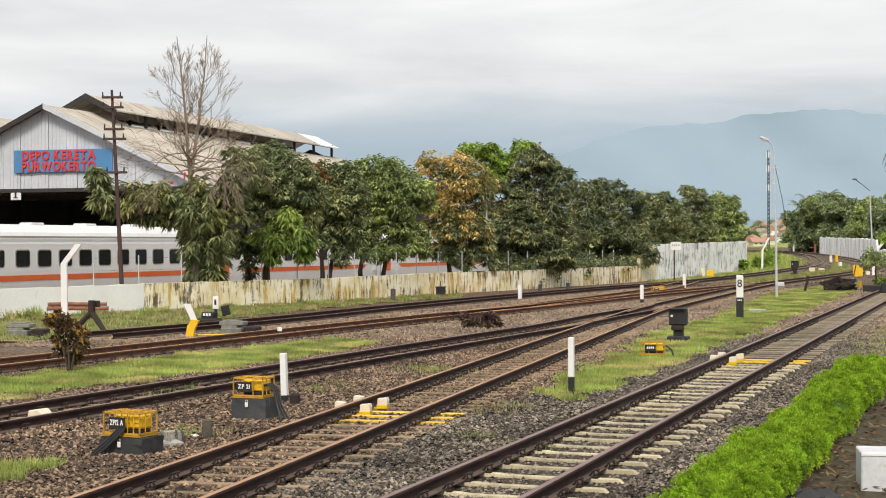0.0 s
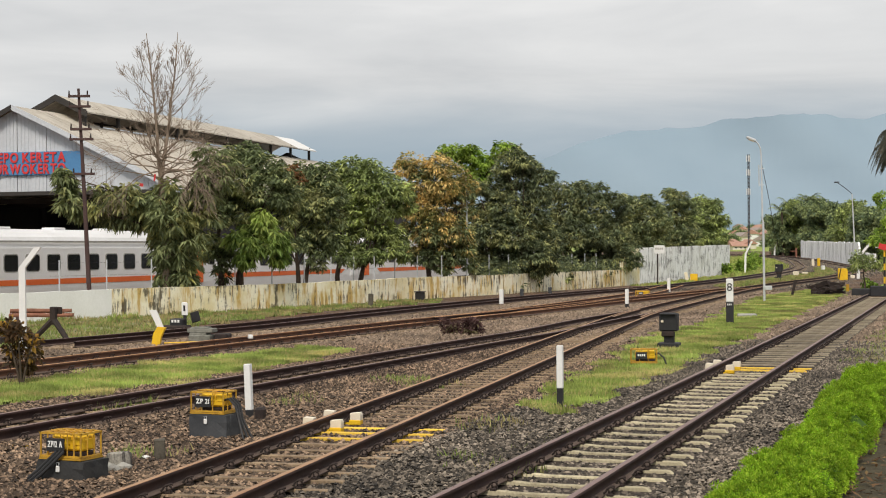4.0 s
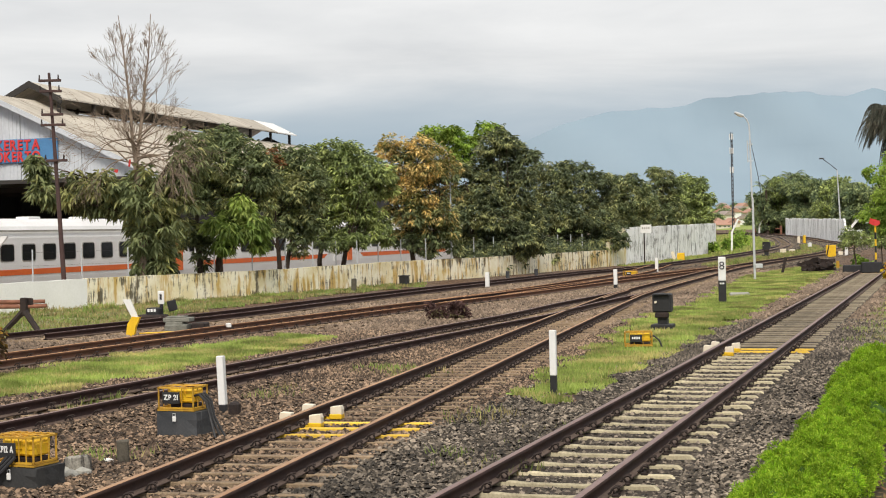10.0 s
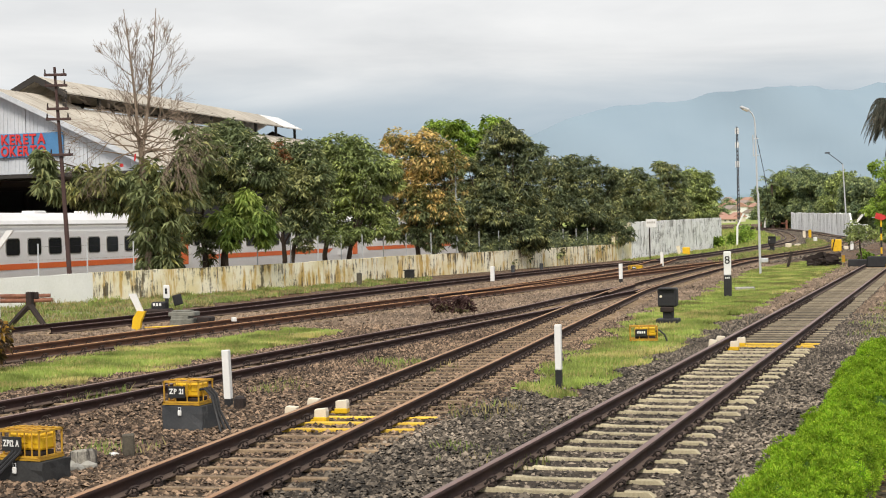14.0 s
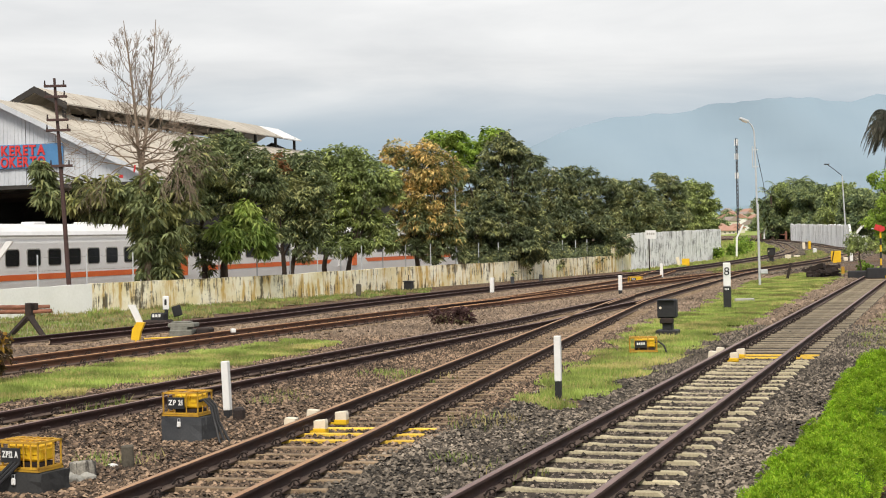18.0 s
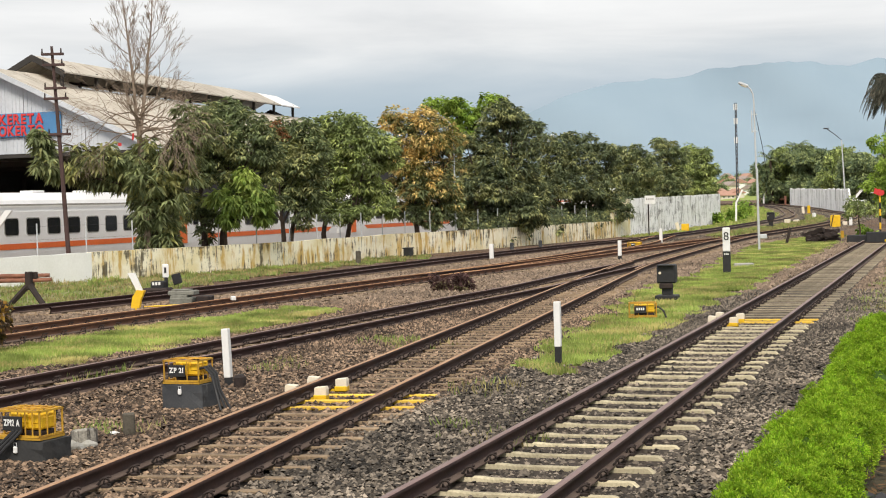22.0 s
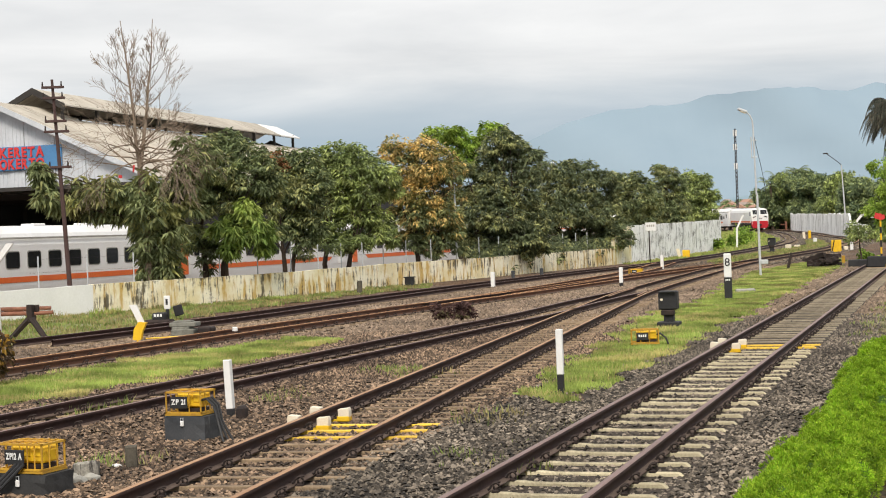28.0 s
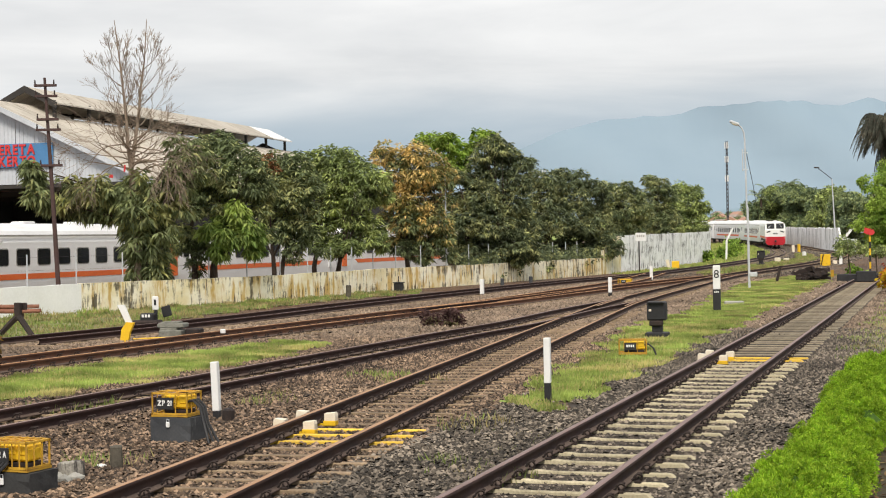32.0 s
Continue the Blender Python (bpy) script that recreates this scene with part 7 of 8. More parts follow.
def house(x, y, w, d, h, rz, label, roof=M_TILE, wall=M_HOUSE, z=0.0):
    t = thing("house", label, "house", pose(x, y, z, 0, 0, rz), group="houses beyond the line")
    part("wall", B((0, 0, h / 2), (w, d, h), 0.02), wall, t)
    bm = bmesh.new()
    rh = d * 0.32
    prism(bm, [(-d / 2 - 0.5, h - 0.15), (0, h + rh), (d / 2 + 0.5, h - 0.15), (d / 2 + 0.5, h - 0.3), (-d / 2 - 0.5, h - 0.3)], -w / 2 - 0.4, w / 2 + 0.4)
    bmesh.ops.transform(bm, matrix=Matrix.Rotation(math.pi / 2, 4, "Z"), verts=bm.verts)
    part("roof", bm, roof, t, "red tiled roof")
    for k in (-0.28, 0.05, 0.32):
        win = part("window", B((w * k, -d / 2 - 0.02, h * 0.62), (w * 0.13, 0.08, h * 0.22), 0.01), M_WINDOW, t)
        part("window_frame", B((w * k, -d / 2 - 0.03, h * 0.50), (w * 0.16, 0.12, 0.1)), M_WHITE, win)


HOUSES = ((0.1815, 600, 5.0, 3.0, 62, "cream house with a red tiled roof"), (0.1875, 640, 5.5, 4.8, -64, "two-storey cream house with a tiled roof"), (0.1850, 590, 6.0, 2.2, 10, "low house with a broad red roof"),
          (0.1945, 655, 5.0, 5.6, 72, "pale house further up the slope"), (0.1990, 612, 5.0, 3.8, 80, "pale house with a faded roof"), (0.2045, 660, 6.0, 5.2, -70, "house half hidden by trees"),
          (0.1885, 740, 5.5, 5.4, 66, "small hazy house on the slope"), (0.1965, 745, 6.0, 5.0, -60, "upper hazy house on the slope"), (0.1835, 700, 5.5, 4.6, 75, "pale gabled house among the trees"), (0.1915, 592, 4.5, 3.0, -72, "small cream house at the slope's foot"),
          (0.1925, 700, 5.0, 4.4, 15, "faded long house on the slope"), (0.2010, 700, 5.0, 4.6, 70, "pale small house higher on the slope"), (0.1800, 660, 5.0, 4.0, -68, "pale house beside the slope trees"), (0.1860, 800, 6.0, 6.0, 60, "hazy pale house at the slope's top"), (0.1990, 800, 6.0, 5.6, -65, "hazy cream house at the slope's top"))
for i, (hb, hy, hw, hh, rz, lb) in enumerate(HOUSES):
    house(hb * hy, hy, hw, 5, hh, rz, lb, roof=M_TILE_GREY if i % 3 == 1 or "faded" in lb else M_TILE, wall=M_WHITE if "pale" in lb else M_HOUSE, z=hill(hy) - 0.9)
simple("track_hut", "small dark red hut beside the far bend", "hut", pose(55.7, 266, 0.3, 0, 0, 20), [("wall", B((0, 0, 0.8), (1.0, 1.0, 1.7), 0.03), M_LOCORED, ""), ("roof", B((0, 0, 1.7), (1.3, 1.3, 0.12), 0.02), M_DARKIRON, "")])
bent_marker(54.9, 262, 3.4, 0.05, M_WHITE, "bent white marker at the far bend", 0.3, 0.6)


# ---- plants ----
def palm(x, y, h, crown, n, label, material=M_PALM, droop=0.9, trunk=0.22, skirt=0, seed=1):
    rnd, nr = random.Random(seed), np.random.RandomState(seed)
    t = thing("palm_tree", label, "palm", pose(x, y, 0))
    bm = tube(bmesh.new(), [(0.2, 0, -0.3), (0.1, 0, h * 0.5), (0, 0, h)], [trunk * 1.2, trunk, trunk * 0.8], 9)
    part("trunk", bm, M_BARK, t)
    for k in range(n + skirt):
        a = k * 2.399 + rnd.uniform(-.2, .2)
        dead = k >= n
        el = rnd.uniform(-0.3, 1.0) if not dead else rnd.uniform(-1.4, -1.0)
        L = crown * rnd.uniform(0.8, 1.1) * (1.0 if dead else 1)
        u = Vector((math.cos(a) * math.cos(el), math.sin(a) * math.cos(el), math.sin(el)))
        m = 18
        pts = []
        p = Vector((0, 0, h))
        for i in range(m):
            pts.append(p.copy())
            f = i / m
            d = (u + Vector((0, 0, -droop * 1.9 * f * f))).normalized()
            p = p + d * L / m
        V, Fc = [], []
        for i in range(1, m):
            d = (pts[i] - pts[i - 1]).normalized()
            s = d.cross(Vector((0, 0, 1)))
            s = s.normalized() if s.length > 1e-3 else Vector((1, 0, 0))
            ll = crown * 0.22 * math.sin(math.pi * min(1, 0.15 + i / m * 0.9)) + 0.08
            for sg in (-1, 1):
                for q in (0.0, 0.5):
                    o = pts[i - 1].lerp(pts[i], q)
                    tip = o + (s * sg * 0.75 + d * 0.5 + Vector((0, 0, -0.55 * droop + rnd.uniform(-.15, .15)))).normalized() * ll
                    b = len(V)
                    V += [o, o + d * crown * 0.022, tip]
                    Fc.append((b, b + 1, b + 2))
        me = mesh_np("frond", [tuple(v) for v in V], Fc)
        f = part_mesh("frond", me, material, t)
        bm = tube(bmesh.new(), pts[::3] + [pts[-1]], [0.03 - 0.025 * i / (len(pts[::3])) for i in range(len(pts[::3]) + 1)], 4)
        part("rachis", bm, M_BARK, f)
    return t


palm(28.4, 95, 8.7, 3.3, 100, "old palm with drooping grey fronds and dead skirt", skirt=70, droop=2.7, seed=3)
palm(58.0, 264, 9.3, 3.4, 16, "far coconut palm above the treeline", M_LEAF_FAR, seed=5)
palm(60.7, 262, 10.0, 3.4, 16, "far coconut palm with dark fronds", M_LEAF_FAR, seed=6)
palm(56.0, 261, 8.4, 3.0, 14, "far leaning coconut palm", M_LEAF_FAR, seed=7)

FAR = [(0.2135, 262, 7.6, 2.8), (0.222, 268, 9.4, 3.6), (0.230, 262, 9.3, 3.6), (0.237, 256, 9.6, 3.6), (0.245, 252, 9.2, 3.4), (0.252, 247, 9.0, 3.4), (0.259, 240, 8.6, 3.2), (0.266, 232, 8.4, 3.2),
       (0.273, 226, 8.2, 3.2), (0.281, 222, 8.4, 3.4), (0.289, 228, 9.0, 3.6), (0.226, 285, 10.2, 3.6), (0.241, 280, 10.4, 3.8), (0.256, 272, 10.0, 3.6), (0.270, 262, 9.6, 3.6), (0.300, 230, 9.0, 3.6)]
for i, (b, y, h, r) in enumerate(FAR):
    rr = random.Random(50 + i)
    h *= rr.uniform(0.82, 1.08)
    bl = [(rr.uniform(-.65, .65) * r, h - r * 0.5 + rr.uniform(-.4, .2) * r, r * rr.uniform(0.34, 0.5)) for k in range(6)] + [(rr.uniform(-.6, .6) * r, h * rr.uniform(0.3, 0.5), r * 0.5) for k in range(3)] + [(0, h * 0.22, r * 0.5)]
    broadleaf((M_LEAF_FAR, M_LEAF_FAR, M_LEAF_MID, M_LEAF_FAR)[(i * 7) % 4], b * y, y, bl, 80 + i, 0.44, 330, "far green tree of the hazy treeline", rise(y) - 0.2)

for i, (b, y) in enumerate(((0.1795, 620), (0.2065, 600), (0.1905, 690), (0.2015, 700), (0.186, 790), (0.1935, 830), (0.203, 830))):
    rr = random.Random(70 + i)
    bl = [(rr.uniform(-3, 3), rr.uniform(2, 5), rr.uniform(1.4, 2.4)) for k in range(5)]
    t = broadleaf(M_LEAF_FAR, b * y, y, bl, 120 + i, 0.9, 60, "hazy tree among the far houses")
    t.location.z = hill(y) - 0.6

# the bright tree at the siding's end
ACACIA = [(-1.2, 3.5, 1.0), (-2.0, 2.6, 0.8), (-0.3, 4.6, 1.2), (0.6, 3.0, 1.4), (1.2, 5.2, 1.4), (2.2, 4.0, 1.5), (-1.5, 1.7, 0.8), (0.2, 1.6, 1.1), (1.8, 6.6, 1.2), (-1.9, 4.4, 0.5), (3.0, 5.6, 1.4)]
broadleaf(M_LEAF_BRIGHT, 23.8, 76.5, ACACIA, 31, 0.14, 2400, "bright feathery green tree beside the siding")
for i, (x, y, h, r) in enumerate(((20.0, 73.5, 1.75, 0.62), (21.2, 73.2, 1.55, 0.5))):
    bl = [(0, h - 0.35, r), (-0.3, h - 0.5, r * 0.7), (0.35, h - 0.45, r * 0.7)]
    broadleaf(M_LEAF_MID, x, y, bl, 60 + i, 0.12, 1500, "small clipped tree in a dark planter")


def shrub(x, y, r, h, material, label, seed, size=0.16, n=500, name="shrub", z=G):
    rnd = np.random.RandomState(seed)
    t = thing(name, label, "shrub", pose(x, y, z))
    rr = random.Random(seed)
    for k in range(5):
        a = k * 1.26 + rr.uniform(-.3, .3)
        part("stem", T([(0, 0, -0.05), (0.25 * r * math.cos(a), 0.25 * r * math.sin(a), h * 0.4), (0.5 * r * math.cos(a), 0.5 * r * math.sin(a), h * 0.75)], [0.025, 0.018, 0.008], 5), M_BARK, t)
    V, Fc = leaf_cloud(rnd, [(rr.uniform(-.35, .35) * r, rr.uniform(-.35, .35) * r, h * f, r * 0.55) for f in (0.35, 0.5, 0.6, 0.75, 0.8)], n / (5 * 0.3 * r * r), size, 0.1)
    part_mesh("foliage", mesh_np("foliage", V, Fc), material, t)


shrub(-7.6, 25.3, 0.50, 1.22, M_CROTON_DARK, "dark croton bush with orange-brown leaves", 4, 0.11, 900)
shrub(0.42, 40.5, 0.5, 0.25, M_PURPLE, "low dark purplish shrub on the ballast", 5, 0.10, 900)
shrub(-0.18, 40.7, 0.45, 0.23, M_PURPLE, "low dark shrub beside the line", 6, 0.10, 700)
shrub(16.7, 55.6, 0.7, 0.95, M_FLOWER_Y, "yellow croton bush on the lawn", 7, 0.14, 900)
shrub(17.6, 57.2, 0.9, 1.25, M_FLOWER_R, "orange-red croton bush on the lawn", 8, 0.15, 1100)
shrub(18.2, 59.5, 0.9, 1.4, M_FLOWER_R, "dark red croton bush on the lawn", 9, 0.15, 1000)
for i, (q, r, h) in enumerate(((0.02, 0.9, 1.35), (0.13, 1.1, 1.55), (0.26, 0.9, 1.3), (0.38, 1.1, 1.6), (0.50, 1.0, 1.4), (0.61, 1.1, 1.6), (0.73, 0.9, 1.4), (0.84, 1.0, 1.5), (0.94, 0.9, 1.5))):
    shrub(2.17 + 8.13 * q - 0.42, 77.3 + 16.4 * q + 0.21, r, h, M_LEAF_DEEP, "dark leafy bush leaning over the yard wall", 90 + i, 0.17, 900)
for i, (x, y, r, h) in enumerate(((24.5, 131, 0.8, 1.0), (22.8, 128, 0.7, 0.8), (27, 140, 1.0, 1.0), (30.5, 156, 1.2, 1.3), (33, 168, 1.4, 1.5), (20.9, 75.6, 0.5, 0.6))):
    shrub(x, y, r, h, M_LEAF_BRIGHT, "green scrub beside the line", 24 + i, 0.13 + 0.002 * max(0, y - 60), 380)


def hedge_mesh(seed):
    """One feathery plant: fine upright blades in a rounded tuft."""
    r = np.random.RandomState(seed)
    k, m = 44, 74
    g = r.normal(size=(k, 3))
    g[:, 2] = np.abs(g[:, 2]) - 0.2
    g /= np.linalg.norm(g, axis=1)[:, None]
    tuft = g * (0.13 + 0.045 * r.rand(k)[:, None]) * (1, 1, 1.1) + (0, 0, 0.17)
    size = 0.035 + 0.03 * r.rand(k)
    d = r.normal(size=(k, m, 3)) + g[:, None] * 0.8 + (0, 0, 0.5)
    d /= np.linalg.norm(d, axis=2)[:, :, None]
    c = (tuft[:, None] + d * (size[:, None, None] * (0.55 + 0.45 * r.rand(k, m, 1)))).reshape(-1, 3)
    n = len(c)
    out = d.reshape(-1, 3) + r.normal(scale=0.45, size=(n, 3))
    out /= np.linalg.norm(out, axis=1)[:, None]
    side = np.cross(out, r.normal(size=(n, 3)))
    side /= np.linalg.norm(side, axis=1)[:, None]
    L = (0.012 + 0.017 * r.rand(n))[:, None]
    V = np.stack([c - side * 0.0042, c + side * 0.0042, c + out * L], 1).reshape(-1, 3)
    return mesh_np("foliage", V, np.arange(3 * n).reshape(-1, 3))


HEDGE = [hedge_mesh(s) for s in (1, 2, 3)]
for me in HEDGE:
    me.materials.append(M_HEDGE)
# dark ball inside each plant: shade between its leaves, put into colour
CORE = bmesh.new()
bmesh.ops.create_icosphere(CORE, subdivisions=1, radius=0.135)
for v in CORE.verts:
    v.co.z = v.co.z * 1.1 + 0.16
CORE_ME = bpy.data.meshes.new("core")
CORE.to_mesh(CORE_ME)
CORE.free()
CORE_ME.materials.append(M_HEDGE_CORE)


def mesh_strip():
    """An uneven strip of bare soil along the hedge's far side."""
    bm, rr = bmesh.new(), random.Random(8)
    rows = []
    for i in range(40):
        q = 2.0 + 0.45 * i
        rows.append([bm.verts.new((0.40 + 0.330 * q + o * 0.94, 5.9 + 0.942 * q - o * 0.335, G + 0.012 + 0.03 * rr.random())) for o in (0.30, 0.6, 0.9, 1.25, 1.6, 2.0)])
    for a, b in zip(rows, rows[1:]):
        for k in range(5):
            bm.faces.new((a[k], a[k + 1], b[k + 1], b[k]))
    return bm


hr = random.Random(2)
s = 0.0
while s < 18.6:
    for k, off in enumerate((0.12, 0.32, 0.53)):
        x0, y0 = 0.40 + 0.330 * s + hr.uniform(-.07, .07), 5.9 + 0.942 * s + hr.uniform(-.07, .07)
        x, y = x0 + off * 0.94 + hr.uniform(-.05, .05), y0 - off * 0.335
        big = hr.uniform(0.84, 1.30)
        h = thing("hedge_plant", "bright green feathery hedge plant", "hedge plant", pose(x, y, G - 0.03, hr.uniform(-8, 8), hr.uniform(-8, 8), hr.uniform(0, 360)), group="feathery hedge along the siding")
        h.scale = (big, big, big * hr.uniform(1.0, 1.2))
        part_mesh("foliage", HEDGE[hr.randrange(3)], None, h)
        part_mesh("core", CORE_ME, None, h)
    s += 0.23


simple("litter_strip", "brown soil with dry leaves beside the hedge", "soil", pose(0, 0, 0), [("soil", mesh_strip(), M_LITTER, "")])


def dry_leaves():
    """Fallen leaves on the soil behind the hedge."""
    r = np.random.RandomState(12)
    n = 1800
    q, o = 2.0 + 17 * r.rand(n), 0.45 + 1.5 * r.rand(n)
    c = np.stack([0.40 + 0.330 * q + o * 0.94, 5.9 + 0.942 * q - o * 0.335, G + 0.045 + 0.025 * r.rand(n)], 1)
    a = r.rand(n) * 6.283
    u = np.stack([np.cos(a), np.sin(a), r.normal(scale=0.3, size=n)], 1) * (0.035 + 0.03 * r.rand(n))[:, None]
    v = np.stack([-np.sin(a), np.cos(a), r.normal(scale=0.3, size=n)], 1) * 0.018
    V = np.stack([c - u, c - v, c + u, c + v], 1).reshape(-1, 3)
    me = mesh_np("dry_leaves", V, np.arange(4 * n).reshape(-1, 4))
    tagged(part_mesh("dry_leaves", me, M_DRYLEAF), "fallen brown leaves on the soil behind the hedge", "dry leaves", kind="stuff")


dry_leaves()


def grass_patch(name, label, poly, dens, h, seed, edge=0.25, soil=True, dull=False):
    """A ragged lawn: a low mound of soil and blades over it."""
    r = np.random.RandomState(seed)
    P = np.array(poly)
    x0, y0, x1, y1 = P[:, 0].min(), P[:, 1].min(), P[:, 0].max(), P[:, 1].max()
    t = thing(name, label, "grass", kind="stuff")
    c = 0.22
    gx, gy = np.meshgrid(np.arange(x0 - 0.4, x1 + 0.4, c), np.arange(y0 - 0.4, y1 + 0.4, c))
    wob = lambda a, b: (a + edge * np.sin(b * 2.1 + a) + edge * 0.6 * np.sin(b * 5.3 + 2 * a), b + edge * np.sin(a * 2.7 + b) + edge * .5 * np.sin(a * 6.1))
    ins = inside(*[q.ravel() for q in wob(gx, gy)], poly).reshape(gx.shape)
    hz = G + 0.006 + 0.03 * (np.sin(gx * 1.7 + gy) * np.sin(gy * 1.3) * 0.5 + 0.5) + 0.012 * r.rand(*gx.shape)
    hz = hz + np.array([rise(v) for v in gy.ravel()]).reshape(gy.shape)
    V = np.stack([gx, gy, hz], -1).reshape(-1, 3)
    n = gx.shape[1]
    idx = np.arange(gx.size).reshape(gx.shape)
    ok = ins[:-1, :-1] & ins[1:, :-1] & ins[:-1, 1:] & ins[1:, 1:]
    Fc = np.stack([idx[:-1, :-1], idx[:-1, 1:], idx[1:, 1:], idx[1:, :-1]], -1)[ok]
    if len(Fc) and soil:
        part_mesh("soil", mesh_np("soil", V, Fc), M_SOIL_DULL if dull else M_GRASSSOIL, t)
    m = int((x1 - x0) * (y1 - y0) * dens)
    bx, by = x0 + (x1 - x0) * r.rand(m), y0 + (y1 - y0) * r.rand(m)
    clump = np.sin(bx * 3.1 + 1.3 * np.sin(by * 2)) * np.sin(by * 2.7 + bx) * 0.5 + 0.5
    keep = inside(*wob(bx, by), poly) & (r.rand(m) < 0.35 + 0.75 * clump)
    bx, by, clump = bx[keep], by[keep], clump[keep]
    k = len(bx)
    a = r.rand(k) * 6.283
    L = h * (0.5 + 0.7 * r.rand(k)) * (0.6 + 0.6 * clump)
    w = 0.006 + 0.0004 * by
    dz = np.array([rise(v) for v in by])
    base = np.stack([bx, by, np.full(k, G) + dz], 1)
    sd = np.stack([np.cos(a), np.sin(a), np.zeros(k)], 1) * w[:, None]
    tip = base + np.stack([r.normal(size=k) * 0.4 * L, r.normal(size=k) * 0.4 * L, L + 0.03], 1)
    V = np.stack([base - sd, base + sd, tip], 1).reshape(-1, 3)
    b = part_mesh("blades", mesh_np("blades", V, np.arange(3 * k).reshape(-1, 3)), M_GRASS_DULL if dull else M_GRASS, t)
    tagged(b, kind="stuff")


grass_patch("grass_strip", "bright green grass strip between two tracks", [(-15.5, 6.3), (-12.0, 15.5), (-9.3, 22.3), (-7.68, 26.3), (-6.48, 29.7), (-4.69, 32.8), (-3.48, 35.1), (-2.3, 34.3), (-3.04, 30.6), (-3.87, 28.2), (-4.68, 25.7), (-5.4, 23.9), (-6.2, 22.9), (-6.9, 21.4), (-9.0, 15.5), (-12.6, 6)], 1500, 0.075, 1)
VERGE = [(0.97, 21.0), (1.25, 19.9), (1.63, 20.0), (2.42, 22.5), (4.2, 27.9), (7.1, 37.0), (12.2, 53.0), (17.6, 69.2), (22.0, 85.0), (17.9, 78.6), (14.2, 69.3), (11.4, 59.9), (7.33, 44.2), (5.0, 38.5), (2.93, 29.1), (1.75, 24.7)]
grass_patch("grass_verge", "sunlit grass verge with the signal box", VERGE, 1000, 0.075, 2)
grass_patch("grass_edge", "weedy grass along the foot of the yard wall", [(-14.9, 49.4), (-12.13, 51.5), (-9.98, 54.9), (-7.2, 58.6), (-4.6, 63.6), (-0.65, 69.4), (-0.62, 66.5), (-4.65, 57.5), (-7.0, 50.2), (-8.6, 43.4), (-9.0, 38.5), (-11.4, 34.2), (-16.5, 36)], 150, 0.11, 3, dull=True)
for i, (x, y, n, h) in enumerate(((-14.9, 47.0, 1.5, 0.34), (-13.2, 49.4, 1.3, 0.30), (-11.6, 51.6, 1.2, 0.24), (-9.9, 54.2, 1.4, 0.20), (-6.6, 58.8, 1.6, 0.18), (-3.0, 65.8, 1.6, 0.16))):
    grass_patch("weed_clump", "tall ragged weeds at the foot of the yard wall", [(x - 0.30 * n, y - 0.55 * n), (x + 0.30 * n, y + 0.35 * n), (x + 0.55 * n, y + 0.30 * n), (x + 0.25 * n, y - 0.45 * n), (x - 0.1 * n, y - 0.8 * n)], 420, h, 60 + i, edge=0.2, soil=False, dull=i % 2 == 1)
grass_patch("grass_corner", "tuft of grass beside the caged box", [(-5.6, 11.6), (-5.2, 13.7), (-4.9, 13.8), (-4.62, 13.3), (-4.45, 12.3), (-4.6, 11.2)], 1400, 0.09, 4)
grass_patch("lawn", "lawn and soil beyond the straight siding", [(7.2, 27.0), (9.2, 33.5), (12.6, 43.0), (17.6, 57.5), (21.0, 67.5), (24, 84), (34, 100), (44, 104), (40, 80), (30, 58), (20, 38), (12.5, 26)], 110, 0.09, 5, dull=True)
grass_patch("lawn_far", "grass between the far lines", [(14.5, 83), (19.5, 95), (24.5, 108), (31, 130), (37, 155), (40.5, 170), (39, 158), (34.5, 140), (29.5, 124), (24.5, 111), (19.5, 98)], 60, 0.2, 6, dull=True)
grass_patch("lawn_mid", "grass between the two bending lines", [(15.2, 90), (18.6, 92.0), (23.0, 103.5), (30.0, 122), (36.2, 143), (35.6, 147), (31, 133), (25, 117), (20, 104)], 60, 0.12, 8, dull=True)
grass_patch("lawn_foot", "grass at the foot of the tall wall", [(10.8, 92.8), (15.0, 104.0), (24.4, 132.0), (27.3, 136), (21.3, 117), (15.2, 100.5), (12.2, 92)], 60, 0.15, 9)
grass_patch("lawn_wall", "grass below the houses beyond the tall wall", [(24.0, 133), (21.0, 113.5), (24.4, 123), (31, 146), (39, 178), (44, 206), (47, 226), (48, 245), (40, 260), (30, 200)], 22, 0.35, 7)


for i, (x, y, r) in enumerate(((0.45, 15.0, 0.5), (-0.35, 24.6, 0.45), (-3.25, 16.1, 0.22), (0.5, 18.6, 0.4), (-1.0, 25.6, 0.4), (-5.2, 21.6, 0.5), (1.15, 17.2, 0.3), (-3.75, 15.9, 0.25), (-2.5, 22.2, 0.4))):
    grass_patch("weed_tuft", "sparse yellow-green weeds growing in the ballast", [(x + r * math.cos(a) * 1.3, y + 2.2 * r * math.sin(a)) for a in np.linspace(0, 6.28, 9)[:-1]], 130, 0.10, 40 + i, edge=0.12, soil=False, dull=True)


# ---- loose ballast ----
def lateral_r(x, y):
    return (0.9479 * x - 0.3186 * y) + 3.392


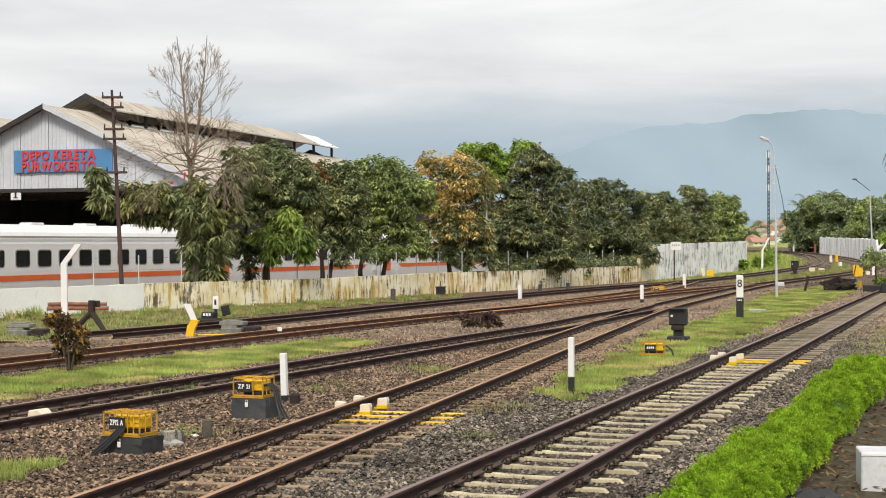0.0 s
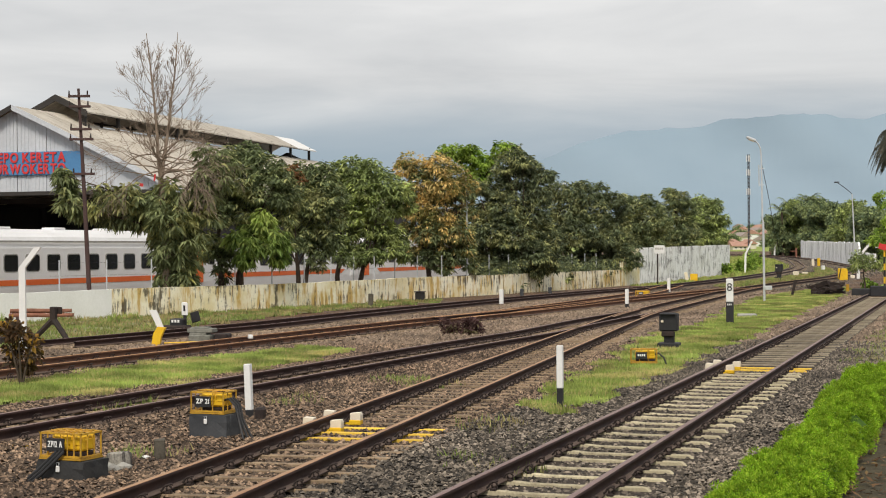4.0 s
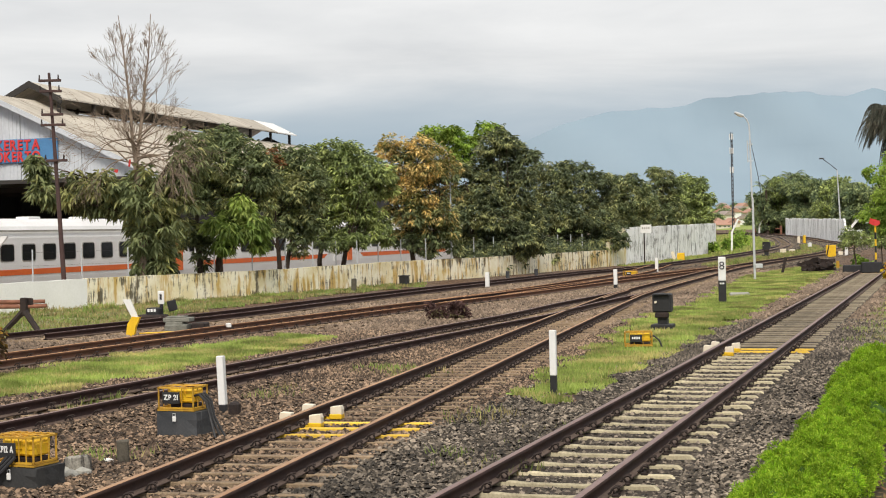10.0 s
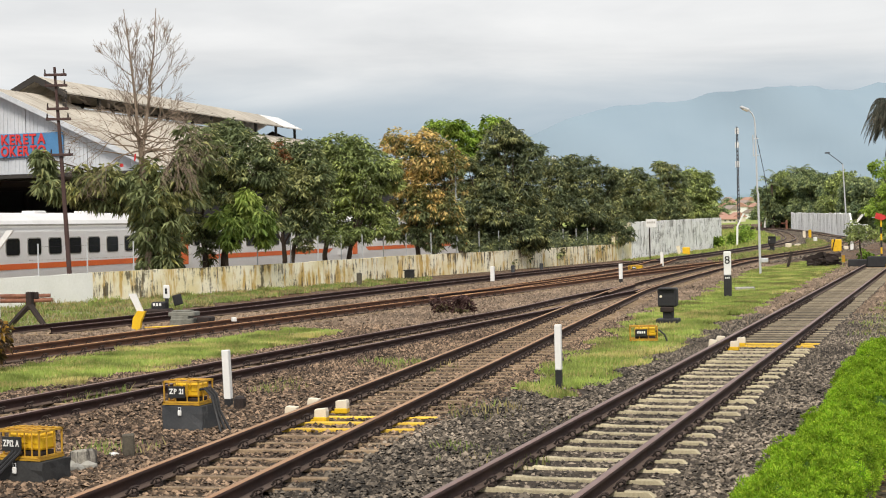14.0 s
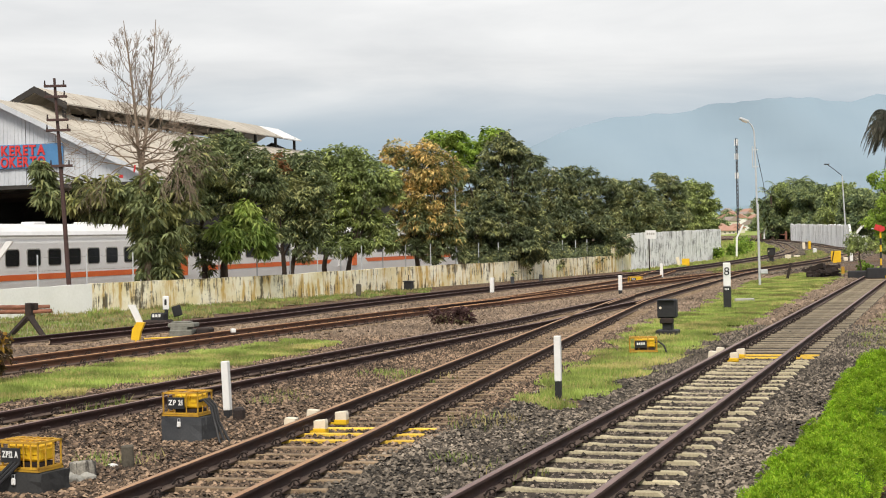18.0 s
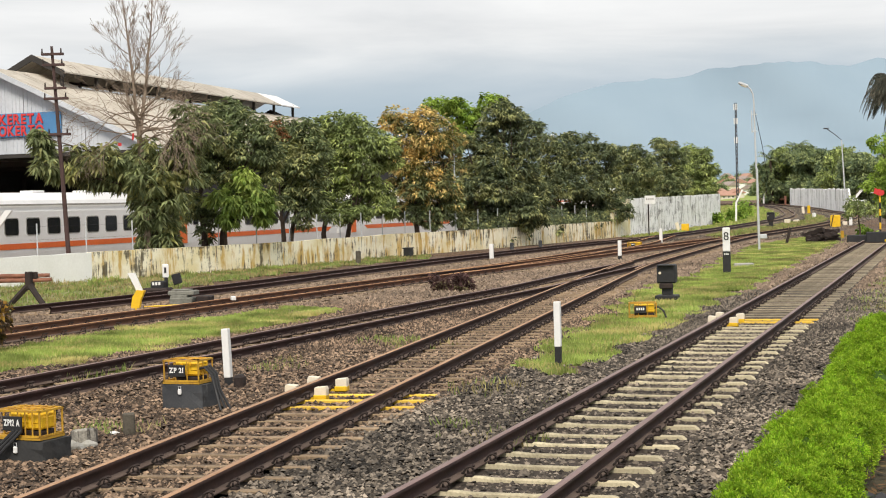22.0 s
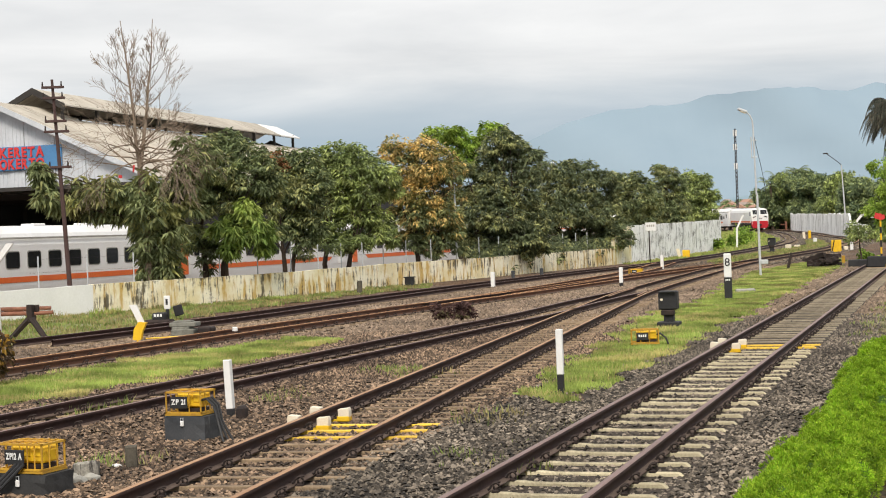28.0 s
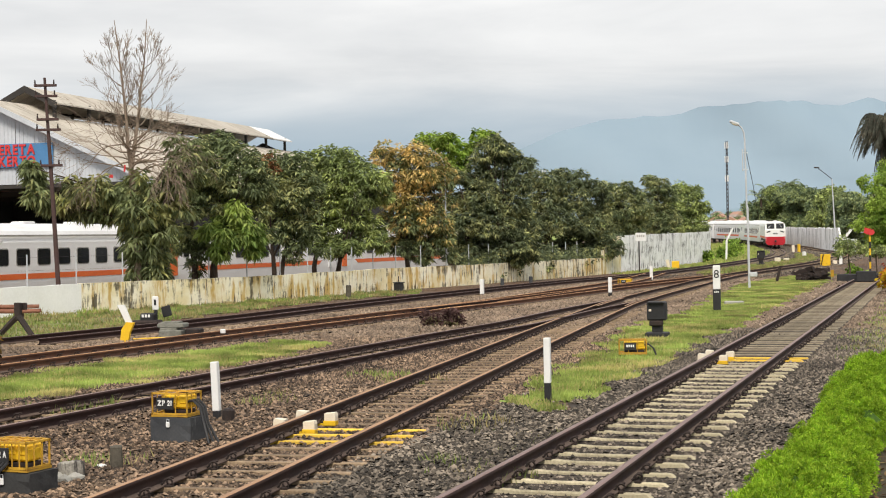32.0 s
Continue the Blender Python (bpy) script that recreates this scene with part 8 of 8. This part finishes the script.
def ballast(name, label, material, count, area, keep, seed, size):
    """Broken stones: squashed eight-faced lumps, each turned at random."""
    r = np.random.RandomState(seed)
    x0, x1, y0, y1 = area
    x, y = x0 + (x1 - x0) * r.rand(count), y0 + (y1 - y0) * r.rand(count) ** 1.25
    ok = keep(x, y) & (~inside(x + 0.2 * np.sin(3 * y), y, VERGE) | (r.rand(count) < 0.04))
    dip = np.zeros(count)
    for line, sp, half in ((R_LINE, 0.61, 1.03), (M_LINE, 0.55, 0.99), (L_LINE, 0.6, 0.97)):
        a, b = np.array(line[0]), np.array(line[2])
        d = (b - a) / np.linalg.norm(b - a)
        s = (x - a[0]) * d[0] + (y - a[1]) * d[1]
        lat = (x - a[0]) * d[1] - (y - a[1]) * d[0]
        m = (s + 0.12) % sp
        wd = 0.055 if half > 1 else 0.024
        right = half - 0.06 if half > 0.98 else 0.56
        ok &= ~((lat > -0.60) & (lat < right) & (np.abs(m - 0.12) < wd))
        dip = np.where((half < 0.98) & (np.abs(np.abs(lat) - 0.85) < 0.25), -0.030, dip)
        dip = np.where((lat > -0.62) & (lat < right + 0.05), 0.030 if half > 1 else 0.014, dip) if half > 0.98 else np.where(np.abs(lat) < 0.5, 0.010, dip)
        if half > 1:
            ok &= ~((np.abs(lat) < 0.95) & (y > 27.5) & (r.rand(count) < 0.85))
        for g in (-GAUGE / 2, GAUGE / 2):
            ok &= np.abs(lat - g) > 0.085
    x, y, dip = x[ok], y[ok], dip[ok]
    n = len(x)
    s = size * (0.55 + 0.9 * r.rand(n) ** 1.6) * (1 + 0.018 * (y - 12))
    O = np.array([(1, 0, 0), (-1, 0, 0), (0, 1, 0), (0, -1, 0), (0, 0, 1), (0, 0, -1)], float)
    V = O[None] * (0.75 + 0.5 * r.rand(n, 6, 1)) + r.normal(scale=0.16, size=(n, 6, 3))
    V *= s[:, None, None]
    V[:, :, 2] *= 0.75
    a = r.rand(n) * 6.283
    ca, sa = np.cos(a)[:, None], np.sin(a)[:, None]
    tl = (r.rand(n) - 0.5)[:, None] * 1.2
    X, Y, Z = V[:, :, 0] * ca - V[:, :, 1] * sa, V[:, :, 0] * sa + V[:, :, 1] * ca, V[:, :, 2]
    Y, Z = Y * np.cos(tl) - Z * np.sin(tl), Y * np.sin(tl) + Z * np.cos(tl)
    z = G + np.array([rise(v) for v in y]) + 0.002 + 0.036 * r.rand(n) - dip + np.where(np.abs(lateral_r(x, y) + 0.95) < 0.3, 0.045, 0.0)
    Z[:, :4] -= np.where(y > 24, 0.45, 0.0)[:, None] * s[:, None]
    V = np.stack([X + x[:, None], Y + y[:, None], Z + z[:, None]], -1).reshape(-1, 3)
    tri = np.array([(0, 2, 4), (2, 1, 4), (1, 3, 4), (3, 0, 4), (2, 0, 5), (1, 2, 5), (3, 1, 5), (0, 3, 5)])
    k = np.arange(n)[:, None, None] * 6
    # stones further off show their upper faces alone
    far = y > 11.5
    Fc = np.concatenate([(k + tri[None, :4]).reshape(-1, 3), (k[~far] + tri[None, 4:]).reshape(-1, 3)])
    tagged(part_mesh(name, mesh_np(name, V, Fc), material), label, "ballast", kind="stuff")
    if y0 < 20:
        # a near-black sheet under the stones paints the shade in their gaps
        c = 0.4
        gx, gy = [q.ravel() for q in np.meshgrid(np.arange(x0, x1, c), np.arange(y0, y1, c))]
        cell = keep(gx, gy) & ~inside(gx, gy, VERGE)
        gx, gy = gx[cell], gy[cell]
        V = np.stack([np.stack([gx + a * c / 2, gy + b * c / 2, np.full(len(gx), G + 0.004)], 1) for a, b in ((-1, -1), (1, -1), (1, 1), (-1, 1))], 1).reshape(-1, 3)
        bed = part_mesh("ballast_bed", mesh_np("ballast_bed", V, np.arange(len(V)).reshape(-1, 4)), M_BED)
        tagged(bed, "dark sheet under the crushed ballast, painted as gap shade", "ballast", kind="stuff")


near_view = lambda x, y: np.abs(x - 0.0) < 0.37 * y + 1.0
ballast("ballast_grey", "grey-brown crushed ballast of the straight siding", M_STONE, 470000, (-4, 12, 9, 36), lambda x, y: near_view(x, y) & (lateral_r(x, y) > -2.5) & (lateral_r(x, y) < np.where(y < 24, 2.1, 2.9)), 1, 0.0235)
ballast("ballast_rusty", "rust-stained crushed ballast between the yard tracks", M_STONE_RUST, 560000, (-12, 8, 9, 36), lambda x, y: near_view(x, y) & (lateral_r(x, y) <= -2.3) & (-0.9277 * x + 0.3735 * y < 18.0) & ~inside(x, y, [(-6.9, 21.4), (-3.04, 30.6), (-2.3, 34.3), (-3.5, 35.1), (-9.3, 22.3)]), 2, 0.0235)
ballast("ballast_far", "worn brown ballast along the far part of the yard", M_STONE_FAR, 150000, (-14, 24, 33, 80), lambda x, y: near_view(x, y) & ~inside(x, y, [(4.2, 27.9), (17.6, 69.2), (22.0, 85.0), (14.2, 69.3), (7.33, 44.2), (4.0, 36)]) & (0.8 * x - 0.42 * y < -9.5 + 1.0 * (x + 12)) & (x > -10.5 + 0.40 * (y - 36)), 3, 0.028)


def siding_bed():
    """A dark strip for the shaded gaps between sleepers, far half of the siding."""
    line = curve_points(R_LINE, 1.0)
    line = line[line[:, 1] > 27.5]
    V, n = [], len(line)
    for p in line:
        V += [(p[0] - 0.93, p[1] + 0.31, G + 0.018), (p[0] + 0.93, p[1] - 0.31, G + 0.018)]
    me = mesh_np("siding_bed", V, [(2 * i, 2 * i + 1, 2 * i + 3, 2 * i + 2) for i in range(n - 1)])
    tagged(part_mesh("siding_bed", me, M_BED), "dark strip painted as shade between the sleepers of the siding", "ballast", kind="stuff")


siding_bed()


def near_bend(x, y):
    """Close to one of the two lines that bend away."""
    d = [np.abs(x - np.interp(y, [p[1] for p in L if p[1] < 250], [p[0] for p in L if p[1] < 250])) for L in (M_LINE, F5_LINE)]
    return np.minimum(*d) < 2.3


ballast("ballast_bend", "pale brown ballast along the lines that bend away", M_STONE, 150000, (10, 58, 80, 246), near_bend, 4, 0.020)
motions()
